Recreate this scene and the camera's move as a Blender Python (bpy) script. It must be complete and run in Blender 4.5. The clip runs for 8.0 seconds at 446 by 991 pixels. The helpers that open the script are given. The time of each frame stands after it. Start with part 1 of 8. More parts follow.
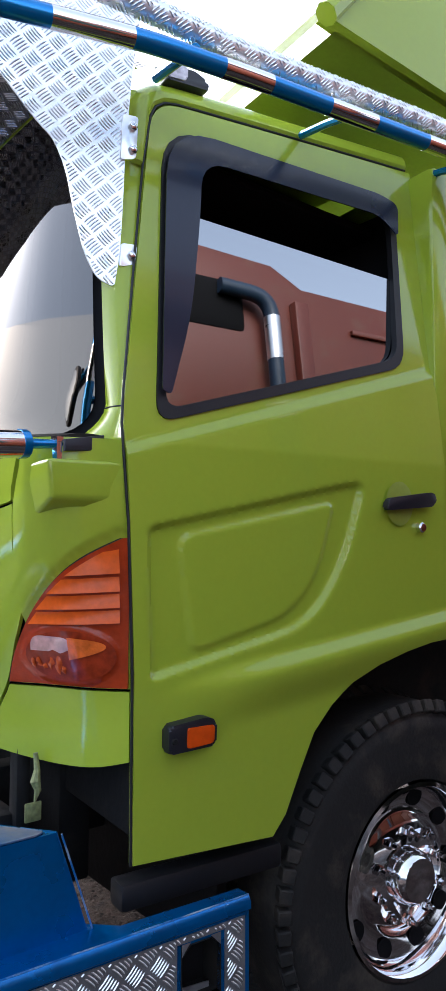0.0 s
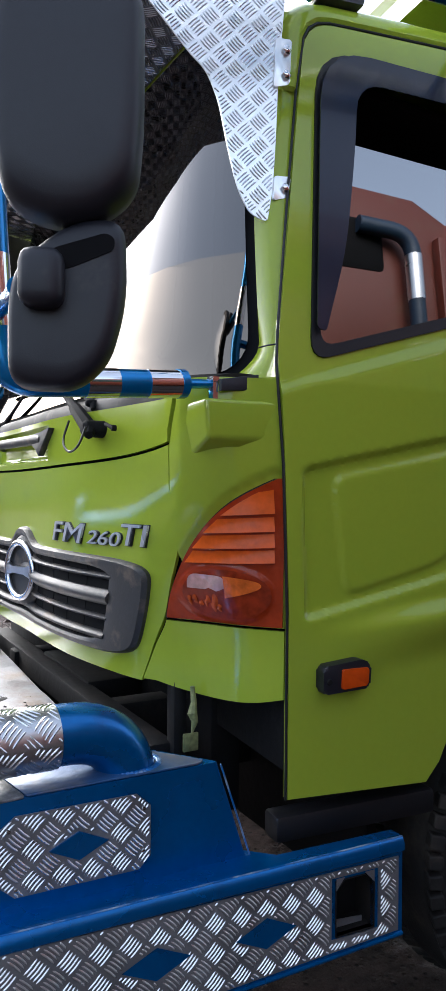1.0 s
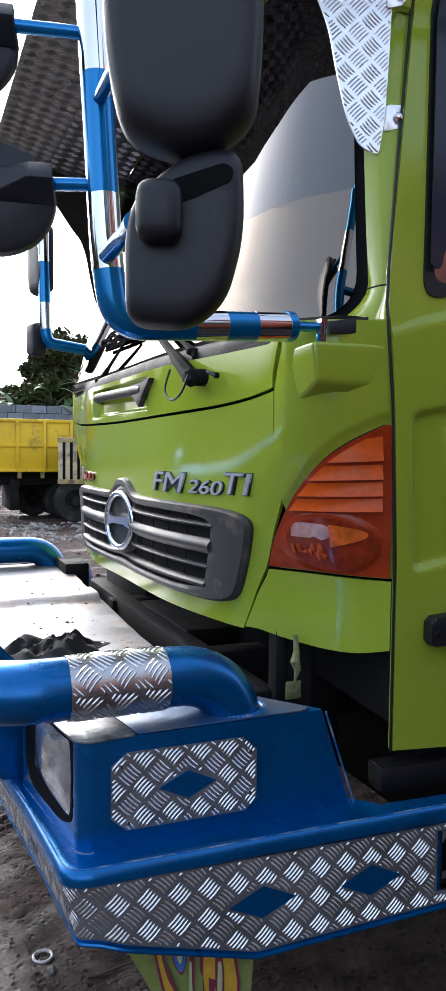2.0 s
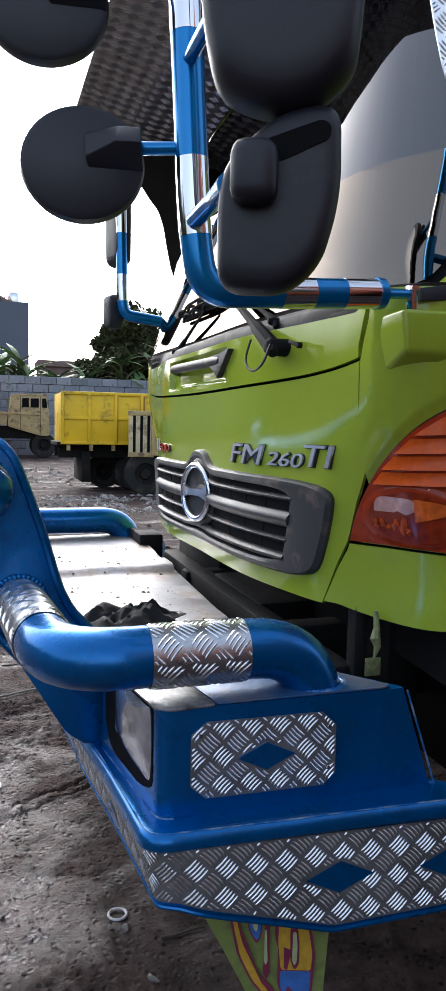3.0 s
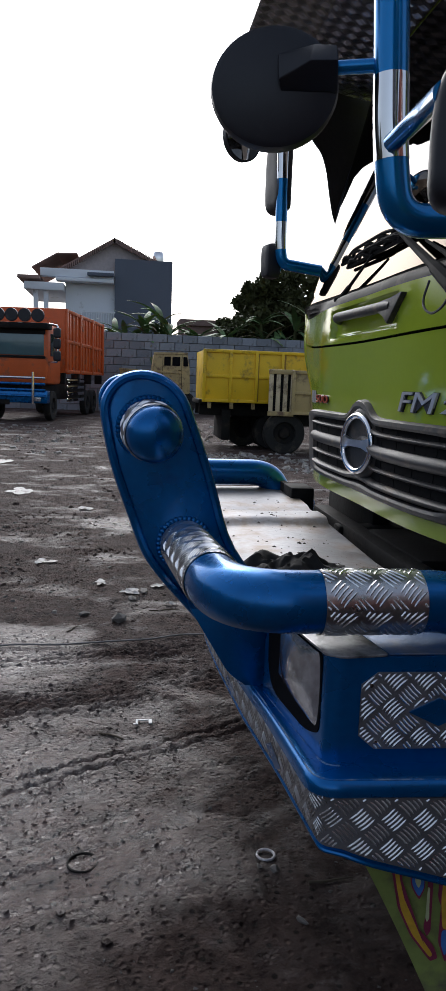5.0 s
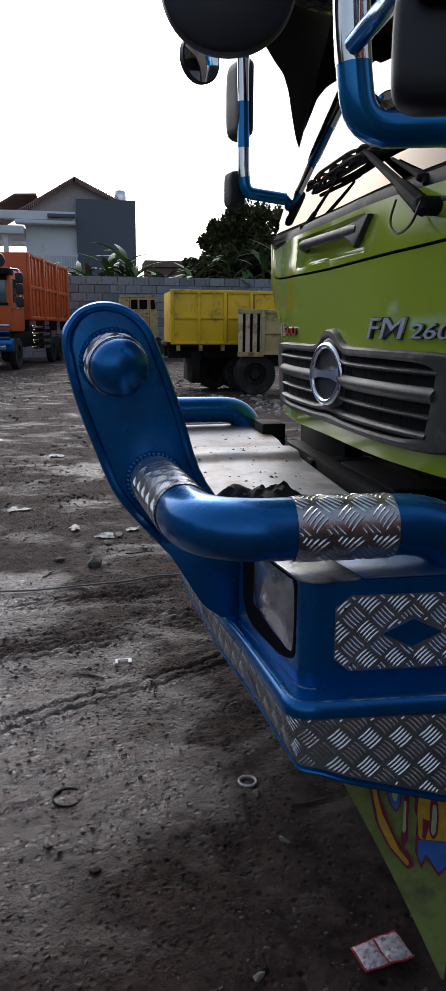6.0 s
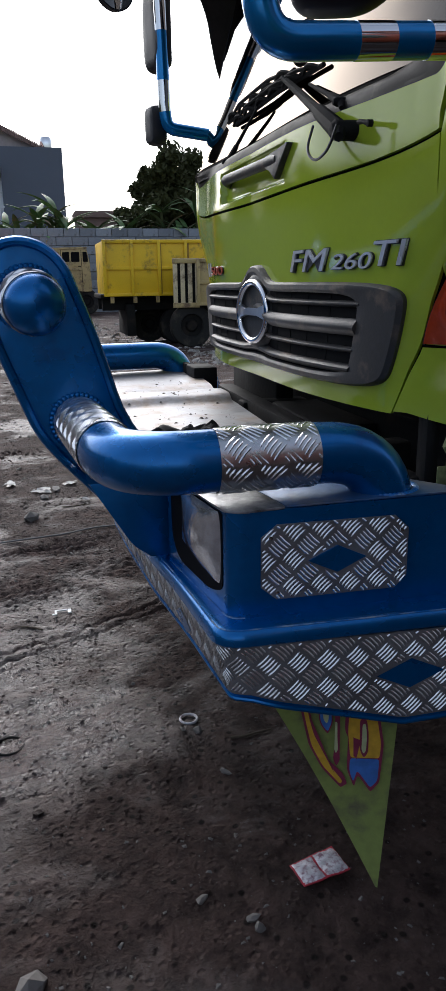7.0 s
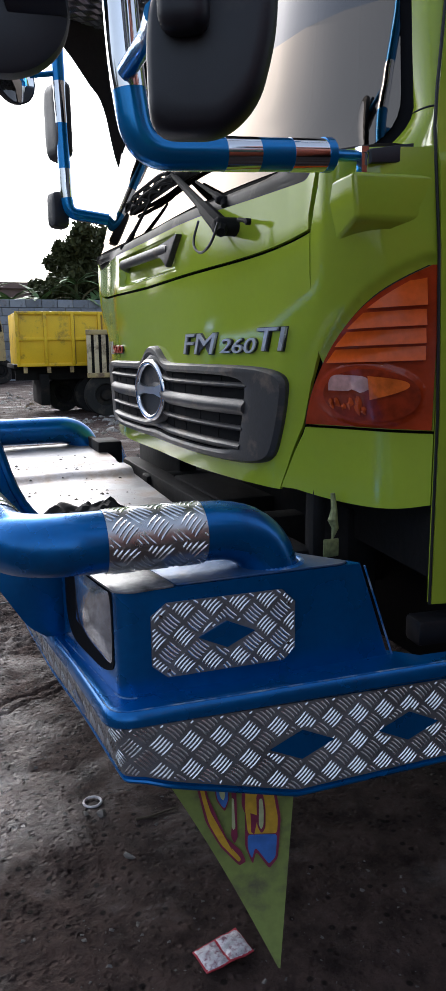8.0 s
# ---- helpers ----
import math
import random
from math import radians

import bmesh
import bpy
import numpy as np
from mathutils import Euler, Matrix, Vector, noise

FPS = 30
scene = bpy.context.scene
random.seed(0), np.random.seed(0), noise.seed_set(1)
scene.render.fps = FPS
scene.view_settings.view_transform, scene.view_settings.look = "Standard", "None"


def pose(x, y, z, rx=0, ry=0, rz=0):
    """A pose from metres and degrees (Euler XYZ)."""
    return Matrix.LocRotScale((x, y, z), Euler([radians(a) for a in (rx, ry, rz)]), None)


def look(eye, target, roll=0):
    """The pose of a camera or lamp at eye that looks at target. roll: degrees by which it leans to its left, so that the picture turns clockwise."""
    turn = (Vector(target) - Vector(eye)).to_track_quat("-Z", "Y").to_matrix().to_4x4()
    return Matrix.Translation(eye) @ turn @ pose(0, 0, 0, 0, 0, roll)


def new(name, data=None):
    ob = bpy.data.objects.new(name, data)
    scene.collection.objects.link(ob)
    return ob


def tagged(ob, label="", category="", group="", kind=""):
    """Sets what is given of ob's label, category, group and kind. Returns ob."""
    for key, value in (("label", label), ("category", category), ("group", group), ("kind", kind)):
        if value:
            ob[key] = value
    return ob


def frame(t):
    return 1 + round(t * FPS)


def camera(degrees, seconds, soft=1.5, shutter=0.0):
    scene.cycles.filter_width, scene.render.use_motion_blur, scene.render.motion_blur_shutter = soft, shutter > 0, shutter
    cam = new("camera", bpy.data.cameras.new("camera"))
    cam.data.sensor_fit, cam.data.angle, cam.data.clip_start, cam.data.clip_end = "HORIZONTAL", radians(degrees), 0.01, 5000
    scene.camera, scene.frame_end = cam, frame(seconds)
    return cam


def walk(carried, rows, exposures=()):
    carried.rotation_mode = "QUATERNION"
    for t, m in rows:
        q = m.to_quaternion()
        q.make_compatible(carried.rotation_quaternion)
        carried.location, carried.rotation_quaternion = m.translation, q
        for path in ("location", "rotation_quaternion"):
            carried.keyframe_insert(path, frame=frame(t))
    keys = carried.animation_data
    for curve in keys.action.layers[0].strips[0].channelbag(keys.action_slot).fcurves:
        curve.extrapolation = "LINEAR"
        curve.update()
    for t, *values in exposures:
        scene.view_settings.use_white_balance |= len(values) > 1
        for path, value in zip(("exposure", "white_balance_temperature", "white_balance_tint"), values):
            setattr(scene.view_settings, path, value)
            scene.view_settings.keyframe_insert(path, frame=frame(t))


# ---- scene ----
cam = camera(33.3, 8.0)
PATH = [
    (0.0, (-0.0693, -1.5006, 1.557), (1.1736, 0.061, 1.683), 0.1),
    (0.5, (-0.1004, -1.4657, 1.534), (1.0031, 0.2014, 1.577), -0.0),
    (1.0, (-0.1185, -1.4431, 1.529), (0.8526, 0.3049, 1.526), 0.5),
    (1.5, (-0.1436, -1.4208, 1.511), (0.7189, 0.3829, 1.459), 0.8),
    (3.0, (-0.1843, -1.3691, 1.487), (0.4234, 0.5282, 1.307), 1.2),
    (3.5, (-0.2116, -1.3607, 1.487), (0.2806, 0.5708, 1.322), 2.4),
    (4.0, (-0.2322, -1.3428, 1.481), (0.1387, 0.6133, 1.288), 2.0),
    (4.5, (-0.2549, -1.3278, 1.459), (0.0351, 0.6334, 1.198), 2.4),
    (4.7, (-0.2627, -1.3251, 1.452), (-0.0115, 0.6405, 1.18), 2.3),
    (6.0, (-0.2479, -1.3053, 1.409), (0.08, 0.6185, 0.972), 0.4),
    (6.5, (-0.2447, -1.3025, 1.387), (0.0885, 0.6007, 0.872), 0.2),
    (7.0, (-0.2055, -1.313, 1.363), (0.2608, 0.5514, 0.809), -0.8),
    (7.5, (-0.1725, -1.338, 1.375), (0.356, 0.5261, 0.881), -1.7),
    (8.0, (-0.1515, -1.3619, 1.399), (0.5324, 0.4775, 1.012), -0.7),
]
walk(cam, [(t, look(eye, target, roll)) for t, eye, target, roll in PATH],
     [(0, 2.12, 5850, 10), (0.5, 1.95, 5850, 10), (1, 1.66, 5850, 10), (1.5, 1.64, 5850, 10), (3, 1.3, 5850, 10), (3.5, 1.22, 5850, 10), (4.5, 0.35, 5850, 10), (6, 0.06, 5850, 10), (6.5, 0.25, 5850, 10), (7.5, 0.7, 5850, 10), (8, 0.92, 5850, 10)])


# ---- light ----
SUN_EL, SUN_AZ = 34.0, -8.0          # degrees; azimuth from +y towards +x
world = bpy.data.worlds.new("world")
scene.world = world
world.use_nodes = True
wn, wl = world.node_tree.nodes, world.node_tree.links
sky = wn.new("ShaderNodeTexSky")
sky.sky_type, sky.sun_disc = "NISHITA", False
sky.sun_elevation, sky.sun_rotation = radians(SUN_EL), radians(SUN_AZ)
sky.dust_density, sky.air_density, sky.ozone_density = 5.0, 1.2, 1.5
hsv = wn.new("ShaderNodeHueSaturation")
hsv.inputs["Saturation"].default_value = 0.5
wl.new(sky.outputs[0], hsv.inputs["Color"])
wl.new(hsv.outputs[0], wn["Background"].inputs["Color"])
wn["Background"].inputs["Strength"].default_value = 0.15
sun = new("sun", bpy.data.lights.new("sun", "SUN"))
sun.data.energy, sun.data.angle, sun.data.color = 0.35, radians(18), (1.0, 0.92, 0.8)
sun.matrix_basis = look((0, 0, 0), (-math.sin(radians(SUN_AZ)) * math.cos(radians(SUN_EL)),
                                    -math.cos(radians(SUN_AZ)) * math.cos(radians(SUN_EL)), -math.sin(radians(SUN_EL))))


# ---- materials ----
def material(name, color, rough=0.5, metal=0.0, vary=0.12, scale=6.0, fine=60.0, bump=0.0, bump_scale=120.0,
             coat=0.0, spec=0.5, dirt=None, dirt_amount=0.0, dirt_scale=3.0, rough_vary=0.1, per_object=0.0):
    """A surface with variation at two scales, relief, and stains of a second colour."""
    m = bpy.data.materials.new(name)
    m.use_nodes = True
    n, l = m.node_tree.nodes, m.node_tree.links
    b = n["Principled BSDF"]
    co = n.new("ShaderNodeTexCoord")
    big, small = n.new("ShaderNodeTexNoise"), n.new("ShaderNodeTexNoise")
    for node, s in ((big, scale), (small, fine)):
        node.inputs["Scale"].default_value, node.inputs["Detail"].default_value = s, 5.0
        l.new(co.outputs["Object"], node.inputs["Vector"])
    mean = n.new("ShaderNodeMath"); mean.operation = "MULTIPLY_ADD"
    l.new(big.outputs[0], mean.inputs[0]); mean.inputs[1].default_value = 0.6
    half = n.new("ShaderNodeMath"); half.operation = "MULTIPLY"; half.inputs[1].default_value = 0.4
    l.new(small.outputs[0], half.inputs[0]); l.new(half.outputs[0], mean.inputs[2])
    ramp = n.new("ShaderNodeMapRange")
    ramp.inputs["From Min"].default_value, ramp.inputs["From Max"].default_value = 0.3, 0.7
    ramp.inputs["To Min"].default_value, ramp.inputs["To Max"].default_value = 1 - vary, 1 + vary
    l.new(mean.outputs[0], ramp.inputs["Value"])
    tint = n.new("ShaderNodeVectorMath"); tint.operation = "SCALE"
    tint.inputs[0].default_value = color
    l.new(ramp.outputs[0], tint.inputs["Scale"])
    out = tint.outputs[0]
    if per_object:
        info = n.new("ShaderNodeObjectInfo")
        r2 = n.new("ShaderNodeMapRange")
        r2.inputs["To Min"].default_value, r2.inputs["To Max"].default_value = 1 - per_object, 1 + per_object
        l.new(info.outputs["Random"], r2.inputs["Value"])
        t2 = n.new("ShaderNodeVectorMath"); t2.operation = "SCALE"
        l.new(out, t2.inputs[0]); l.new(r2.outputs[0], t2.inputs["Scale"])
        out = t2.outputs[0]
    if dirt:
        dn = n.new("ShaderNodeTexNoise")
        dn.inputs["Scale"].default_value, dn.inputs["Detail"].default_value = dirt_scale, 8.0
        dn.inputs["Roughness"].default_value = 0.65
        l.new(co.outputs["Object"], dn.inputs["Vector"])
        dr = n.new("ShaderNodeMapRange")
        dr.inputs["From Min"].default_value, dr.inputs["From Max"].default_value = 0.62 - dirt_amount * 0.4, 0.72 - dirt_amount * 0.2
        l.new(dn.outputs[0], dr.inputs["Value"])
        mix = n.new("ShaderNodeMix"); mix.data_type = "RGBA"
        l.new(dr.outputs[0], mix.inputs["Factor"]); l.new(out, mix.inputs["A"])
        mix.inputs["B"].default_value = (*dirt, 1)
        out = mix.outputs["Result"]
    l.new(out, b.inputs["Base Color"])
    rr = n.new("ShaderNodeMapRange")
    rr.inputs["From Min"].default_value, rr.inputs["From Max"].default_value = 0.3, 0.7
    rr.inputs["To Min"].default_value, rr.inputs["To Max"].default_value = max(0.0, rough - rough_vary * rough), rough + rough_vary * rough
    l.new(big.outputs[0], rr.inputs["Value"]); l.new(rr.outputs[0], b.inputs["Roughness"])
    b.inputs["Metallic"].default_value = metal
    b.inputs["Specular IOR Level"].default_value = spec
    b.inputs["Coat Weight"].default_value, b.inputs["Coat Roughness"].default_value = coat, 0.04
    if bump:
        bn = n.new("ShaderNodeTexNoise")
        bn.inputs["Scale"].default_value, bn.inputs["Detail"].default_value = bump_scale, 4.0
        l.new(co.outputs["Object"], bn.inputs["Vector"])
        bp = n.new("ShaderNodeBump")
        bp.inputs["Strength"].default_value, bp.inputs["Distance"].default_value = bump, 0.01
        l.new(bn.outputs[0], bp.inputs["Height"]); l.new(bp.outputs[0], b.inputs["Normal"])
    return m


def film_glass(name, tint, gloss, film=(0.95, 0.97, 1)):
    """Tinted glass with a reflecting film."""
    m = bpy.data.materials.new(name)
    m.use_nodes = True
    n, l = m.node_tree.nodes, m.node_tree.links
    n.remove(n["Principled BSDF"])
    g, t, mix = n.new("ShaderNodeBsdfGlossy"), n.new("ShaderNodeBsdfTransparent"), n.new("ShaderNodeMixShader")
    g.inputs["Roughness"].default_value, g.inputs["Color"].default_value = 0.015, (*film, 1)
    t.inputs["Color"].default_value = (*tint, 1)
    fr = n.new("ShaderNodeFresnel"); fr.inputs["IOR"].default_value = 1.5
    add = n.new("ShaderNodeMath"); add.operation = "ADD"; add.use_clamp = True; add.inputs[1].default_value = gloss
    l.new(fr.outputs[0], add.inputs[0]); l.new(add.outputs[0], mix.inputs[0])
    l.new(t.outputs[0], mix.inputs[1]); l.new(g.outputs[0], mix.inputs[2])
    l.new(mix.outputs[0], n["Material Output"].inputs["Surface"])
    return m


LIME = material("lime_paint", (0.325, 0.422, 0.034), 0.07, vary=0.04, scale=2.5, coat=0.1, spec=0.45, bump=0.02, bump_scale=300, rough_vary=0.25)
# darker, duller lime for the handle recess, canopy, front board and body floor
LIME_IN = material("lime_paint_darker", (0.25, 0.31, 0.03), 0.5, vary=0.12, scale=3)
BLUE = material("blue_metallic_paint", (0.002, 0.135, 0.42), 0.28, metal=0.65, vary=0.14, scale=7, coat=0.35, bump=0.05, bump_scale=60,
                dirt=(0.004, 0.10, 0.32), dirt_amount=0.1, dirt_scale=9)
BLUE_TUBE = material("blue_tube_paint", (0.004, 0.21, 0.56), 0.22, metal=0.6, vary=0.05, coat=0.5)
CHROME = material("chrome", (0.8, 0.8, 0.82), 0.07, metal=1.0, vary=0.04)
ALU = material("tread_plate_aluminium", (0.29, 0.295, 0.315), 0.46, metal=0.7, vary=0.16, scale=9, fine=160, bump=0.06, bump_scale=200, rough_vary=0.3)
ALU_BAR = material("tread_bar_aluminium", (0.78, 0.80, 0.83), 0.28, metal=0.9, vary=0.08)
# tread plate coloured dark for the shade and dark reflections on the far cheek
ALU_SHADED = material("shaded_tread_plate", (0.06, 0.05, 0.045), 0.55, metal=0.4, vary=0.2)
# tread plate coloured lighter for the light that the visor lip catches
ALU_LIP = material("lit_lip_plate", (0.46, 0.44, 0.38), 0.5, metal=0.45, vary=0.15)
SCUFFED = material("scuffed_blue_edge", (0.006, 0.13, 0.42), 0.4, metal=0.3, vary=0.2, dirt=(0.34, 0.44, 0.55), dirt_amount=0.45, dirt_scale=16)
WRAP = material("bright_wrapped_plate", (0.66, 0.67, 0.69), 0.30, metal=1.0, vary=0.12, scale=9)
COWL = material("dusty_black_cowl", (0.016, 0.014, 0.013), 0.6, vary=0.3, dirt=(0.05, 0.042, 0.035), dirt_amount=0.15, dirt_scale=10, spec=0.22)
WIPER = material("matt_black_wiper", (0.012, 0.012, 0.013), 0.8, spec=0.12)
WHITE_ALU = material("bright_tread_plate", (0.93, 0.95, 0.96), 0.32, metal=0.65, vary=0.06)
PLASTIC = material("black_grained_plastic", (0.0125, 0.0130, 0.0195), 0.48, vary=0.15, bump=0.05, bump_scale=600, dirt=(0.05, 0.045, 0.04), dirt_amount=0.05)
RUBBER = material("tyre_rubber", (0.018, 0.0175, 0.017), 0.75, vary=0.2, bump=0.2, bump_scale=90, spec=0.3, dirt=(0.06, 0.05, 0.04), dirt_amount=0.25, dirt_scale=5)
GASKET = material("black_rubber_gasket", (0.010, 0.010, 0.012), 0.45, vary=0.1, spec=0.35)
SCREEN_SEAL = material("matt_black_screen_seal", (0.006, 0.0065, 0.009), 0.75, vary=0.1, spec=0.1)
SMOKE = material("smoked_acrylic", (0.012, 0.016, 0.035), 0.22, vary=0.05, coat=0.1, spec=0.35)
GRILLE = material("grey_painted_grille_plastic", (0.04, 0.039, 0.040), 0.5, vary=0.15, bump=0.06, spec=0.35, dirt=(0.12, 0.095, 0.075), dirt_amount=0.25, dirt_scale=12)
STEEL = material("dirty_chassis_steel", (0.010, 0.0095, 0.0095), 0.75, vary=0.3, dirt=(0.03, 0.023, 0.018), dirt_amount=0.2, bump=0.2, bump_scale=40, spec=0.2)
DARK = material("dark_lining_and_shade", (0.008, 0.008, 0.009), 0.85, spec=0.1)
AMBER = material("amber_lens", (0.62, 0.072, 0.004), 0.24, vary=0.18, scale=14, spec=0.3)
LENS_RED = material("red_brown_lens", (0.33, 0.034, 0.006), 0.16, vary=0.25, scale=18, spec=0.4, bump=0.15, bump_scale=45)
LENS_BAR = material("orange_lens_bar", (0.66, 0.098, 0.006), 0.22, vary=0.15, scale=30, spec=0.3)
AMBER_DK = material("amber_reflector", (0.70, 0.13, 0.012), 0.2, vary=0.45, scale=26, coat=0.5, bump=0.3, bump_scale=40)
LENS_FLUTE = material("orange_red_flute", (0.46, 0.062, 0.007), 0.2, vary=0.3, scale=30)
LENS_DEEP = material("deep_red_lens", (0.25, 0.026, 0.006), 0.14, vary=0.35, scale=30, spec=0.4)
CLEAR_LENS = material("headlamp_lens", (0.62, 0.66, 0.72), 0.14, metal=0.8, vary=0.5, scale=16, coat=1.0, bump=0.35, bump_scale=28)
SIDE_GLASS = film_glass("tinted_side_glass", (0.03, 0.035, 0.035), 0.24)
# the film's warm colour puts the warm low sky into the reflection
SCREEN_GLASS = film_glass("windscreen_glass", (0.10, 0.11, 0.11), 0.25, (0.59, 0.51, 0.43))
STRIP_FILM = film_glass("grey_sun_strip", (0.08, 0.085, 0.09), 0.24, (0.42, 0.41, 0.41))
MIRROR = material("mirror_glass", (0.9, 0.9, 0.9), 0.02, metal=1.0, vary=0.0)
MUD_METAL = material("muddy_deck_plate", (0.29, 0.29, 0.31), 0.46, metal=0.6, vary=0.25, dirt=(0.22, 0.18, 0.15), dirt_amount=0.4, dirt_scale=6, bump=0.12, bump_scale=50)
BARE_TOP = material("bare_worn_plate", (0.34, 0.34, 0.35), 0.33, metal=0.4, vary=0.35, scale=14, dirt=(0.07, 0.07, 0.075), dirt_amount=0.3, dirt_scale=9, bump=0.2, bump_scale=45)
BOX_TOP = material("worn_box_top", (0.03, 0.085, 0.20), 0.45, metal=0.2, vary=0.3, dirt=(0.16, 0.15, 0.15), dirt_amount=0.4, dirt_scale=4, bump=0.15, bump_scale=40)
YELLOW = material("yellow_truck_paint", (0.84, 0.54, 0.006), 0.5, vary=0.15, scale=1.6, dirt=(0.22, 0.12, 0.03), dirt_amount=0.2, dirt_scale=2.5)
RIB_SHADE_RUST = material("rib_shadow_and_rust", (0.26, 0.15, 0.02), 0.7, vary=0.35, scale=3)
ORANGE = material("orange_truck_paint", (0.62, 0.115, 0.02), 0.45, vary=0.15, scale=1.5, dirt=(0.2, 0.1, 0.06), dirt_amount=0.15)
RED_ORANGE = material("red_orange_body_paint", (0.115, 0.022, 0.011), 0.45, vary=0.15, scale=1.5, dirt=(0.12, 0.05, 0.03), dirt_amount=0.2)
BEIGE = material("faded_beige_paint", (0.5, 0.38, 0.17), 0.6, vary=0.2, scale=3, dirt=(0.16, 0.1, 0.06), dirt_amount=0.3, dirt_scale=4)
PALE_BEIGE = material("pale_beige_paint", (0.66, 0.55, 0.35), 0.6, vary=0.2, scale=3, dirt=(0.2, 0.13, 0.08), dirt_amount=0.25, dirt_scale=5)
GLASS_DK = material("dark_window_glass", (0.02, 0.03, 0.035), 0.05, coat=1.0)
SCREEN_FAR = material("teal_reflecting_windscreen", (0.07, 0.14, 0.16), 0.12, vary=0.25, scale=1.5, coat=1.0)
BLOCK = material("concrete_block", (0.26, 0.285, 0.32), 0.9, vary=0.35, scale=1.2, bump=0.4, bump_scale=30, dirt=(0.13, 0.13, 0.12), dirt_amount=0.25, dirt_scale=1.5, per_object=0.22)
MORTAR = material("mortar", (0.19, 0.195, 0.20), 0.95, vary=0.2)
PLASTER = material("white_plaster", (0.84, 0.87, 0.91), 0.85, vary=0.04, scale=0.6, dirt=(0.5, 0.5, 0.48), dirt_amount=0.04, dirt_scale=0.8)
SLATE = material("dark_grey_render", (0.125, 0.145, 0.185), 0.8, vary=0.1, scale=0.5)
ROOF = material("brown_roof_tile", (0.30, 0.20, 0.17), 0.8, vary=0.25, scale=2, per_object=0.2)
GABLE = material("grey_gable_board", (0.50, 0.44, 0.43), 0.8, vary=0.15)
LEAF = material("dark_foliage", (0.06, 0.066, 0.026), 0.6, spec=0.15, vary=0.4, scale=2)
BANANA = material("banana_leaf", (0.13, 0.22, 0.085), 0.55, vary=0.4, scale=2, spec=0.3, dirt=(0.18, 0.15, 0.07), dirt_amount=0.2, per_object=0.4)
DRY_LEAF = material("dry_banana_leaf", (0.30, 0.25, 0.17), 0.7, vary=0.4, scale=3, spec=0.15, per_object=0.3)
BARK = material("bark", (0.09, 0.07, 0.05), 0.9, vary=0.3)
STONE = material("muddy_stone", (0.14, 0.128, 0.118), 0.85, vary=0.3, scale=20)
RUBBLE = material("pale_rubble", (0.34, 0.32, 0.30), 0.85, vary=0.35, scale=3, dirt=(0.09, 0.075, 0.06), dirt_amount=0.4, dirt_scale=4)
WHITE_SCRAP = material("white_plastic", (0.7, 0.7, 0.7), 0.5, vary=0.15, scale=40)
PAPER = material("litter_paper", (0.6, 0.58, 0.6), 0.5, vary=0.3, scale=60, dirt=(0.25, 0.12, 0.16), dirt_amount=0.35, dirt_scale=75)


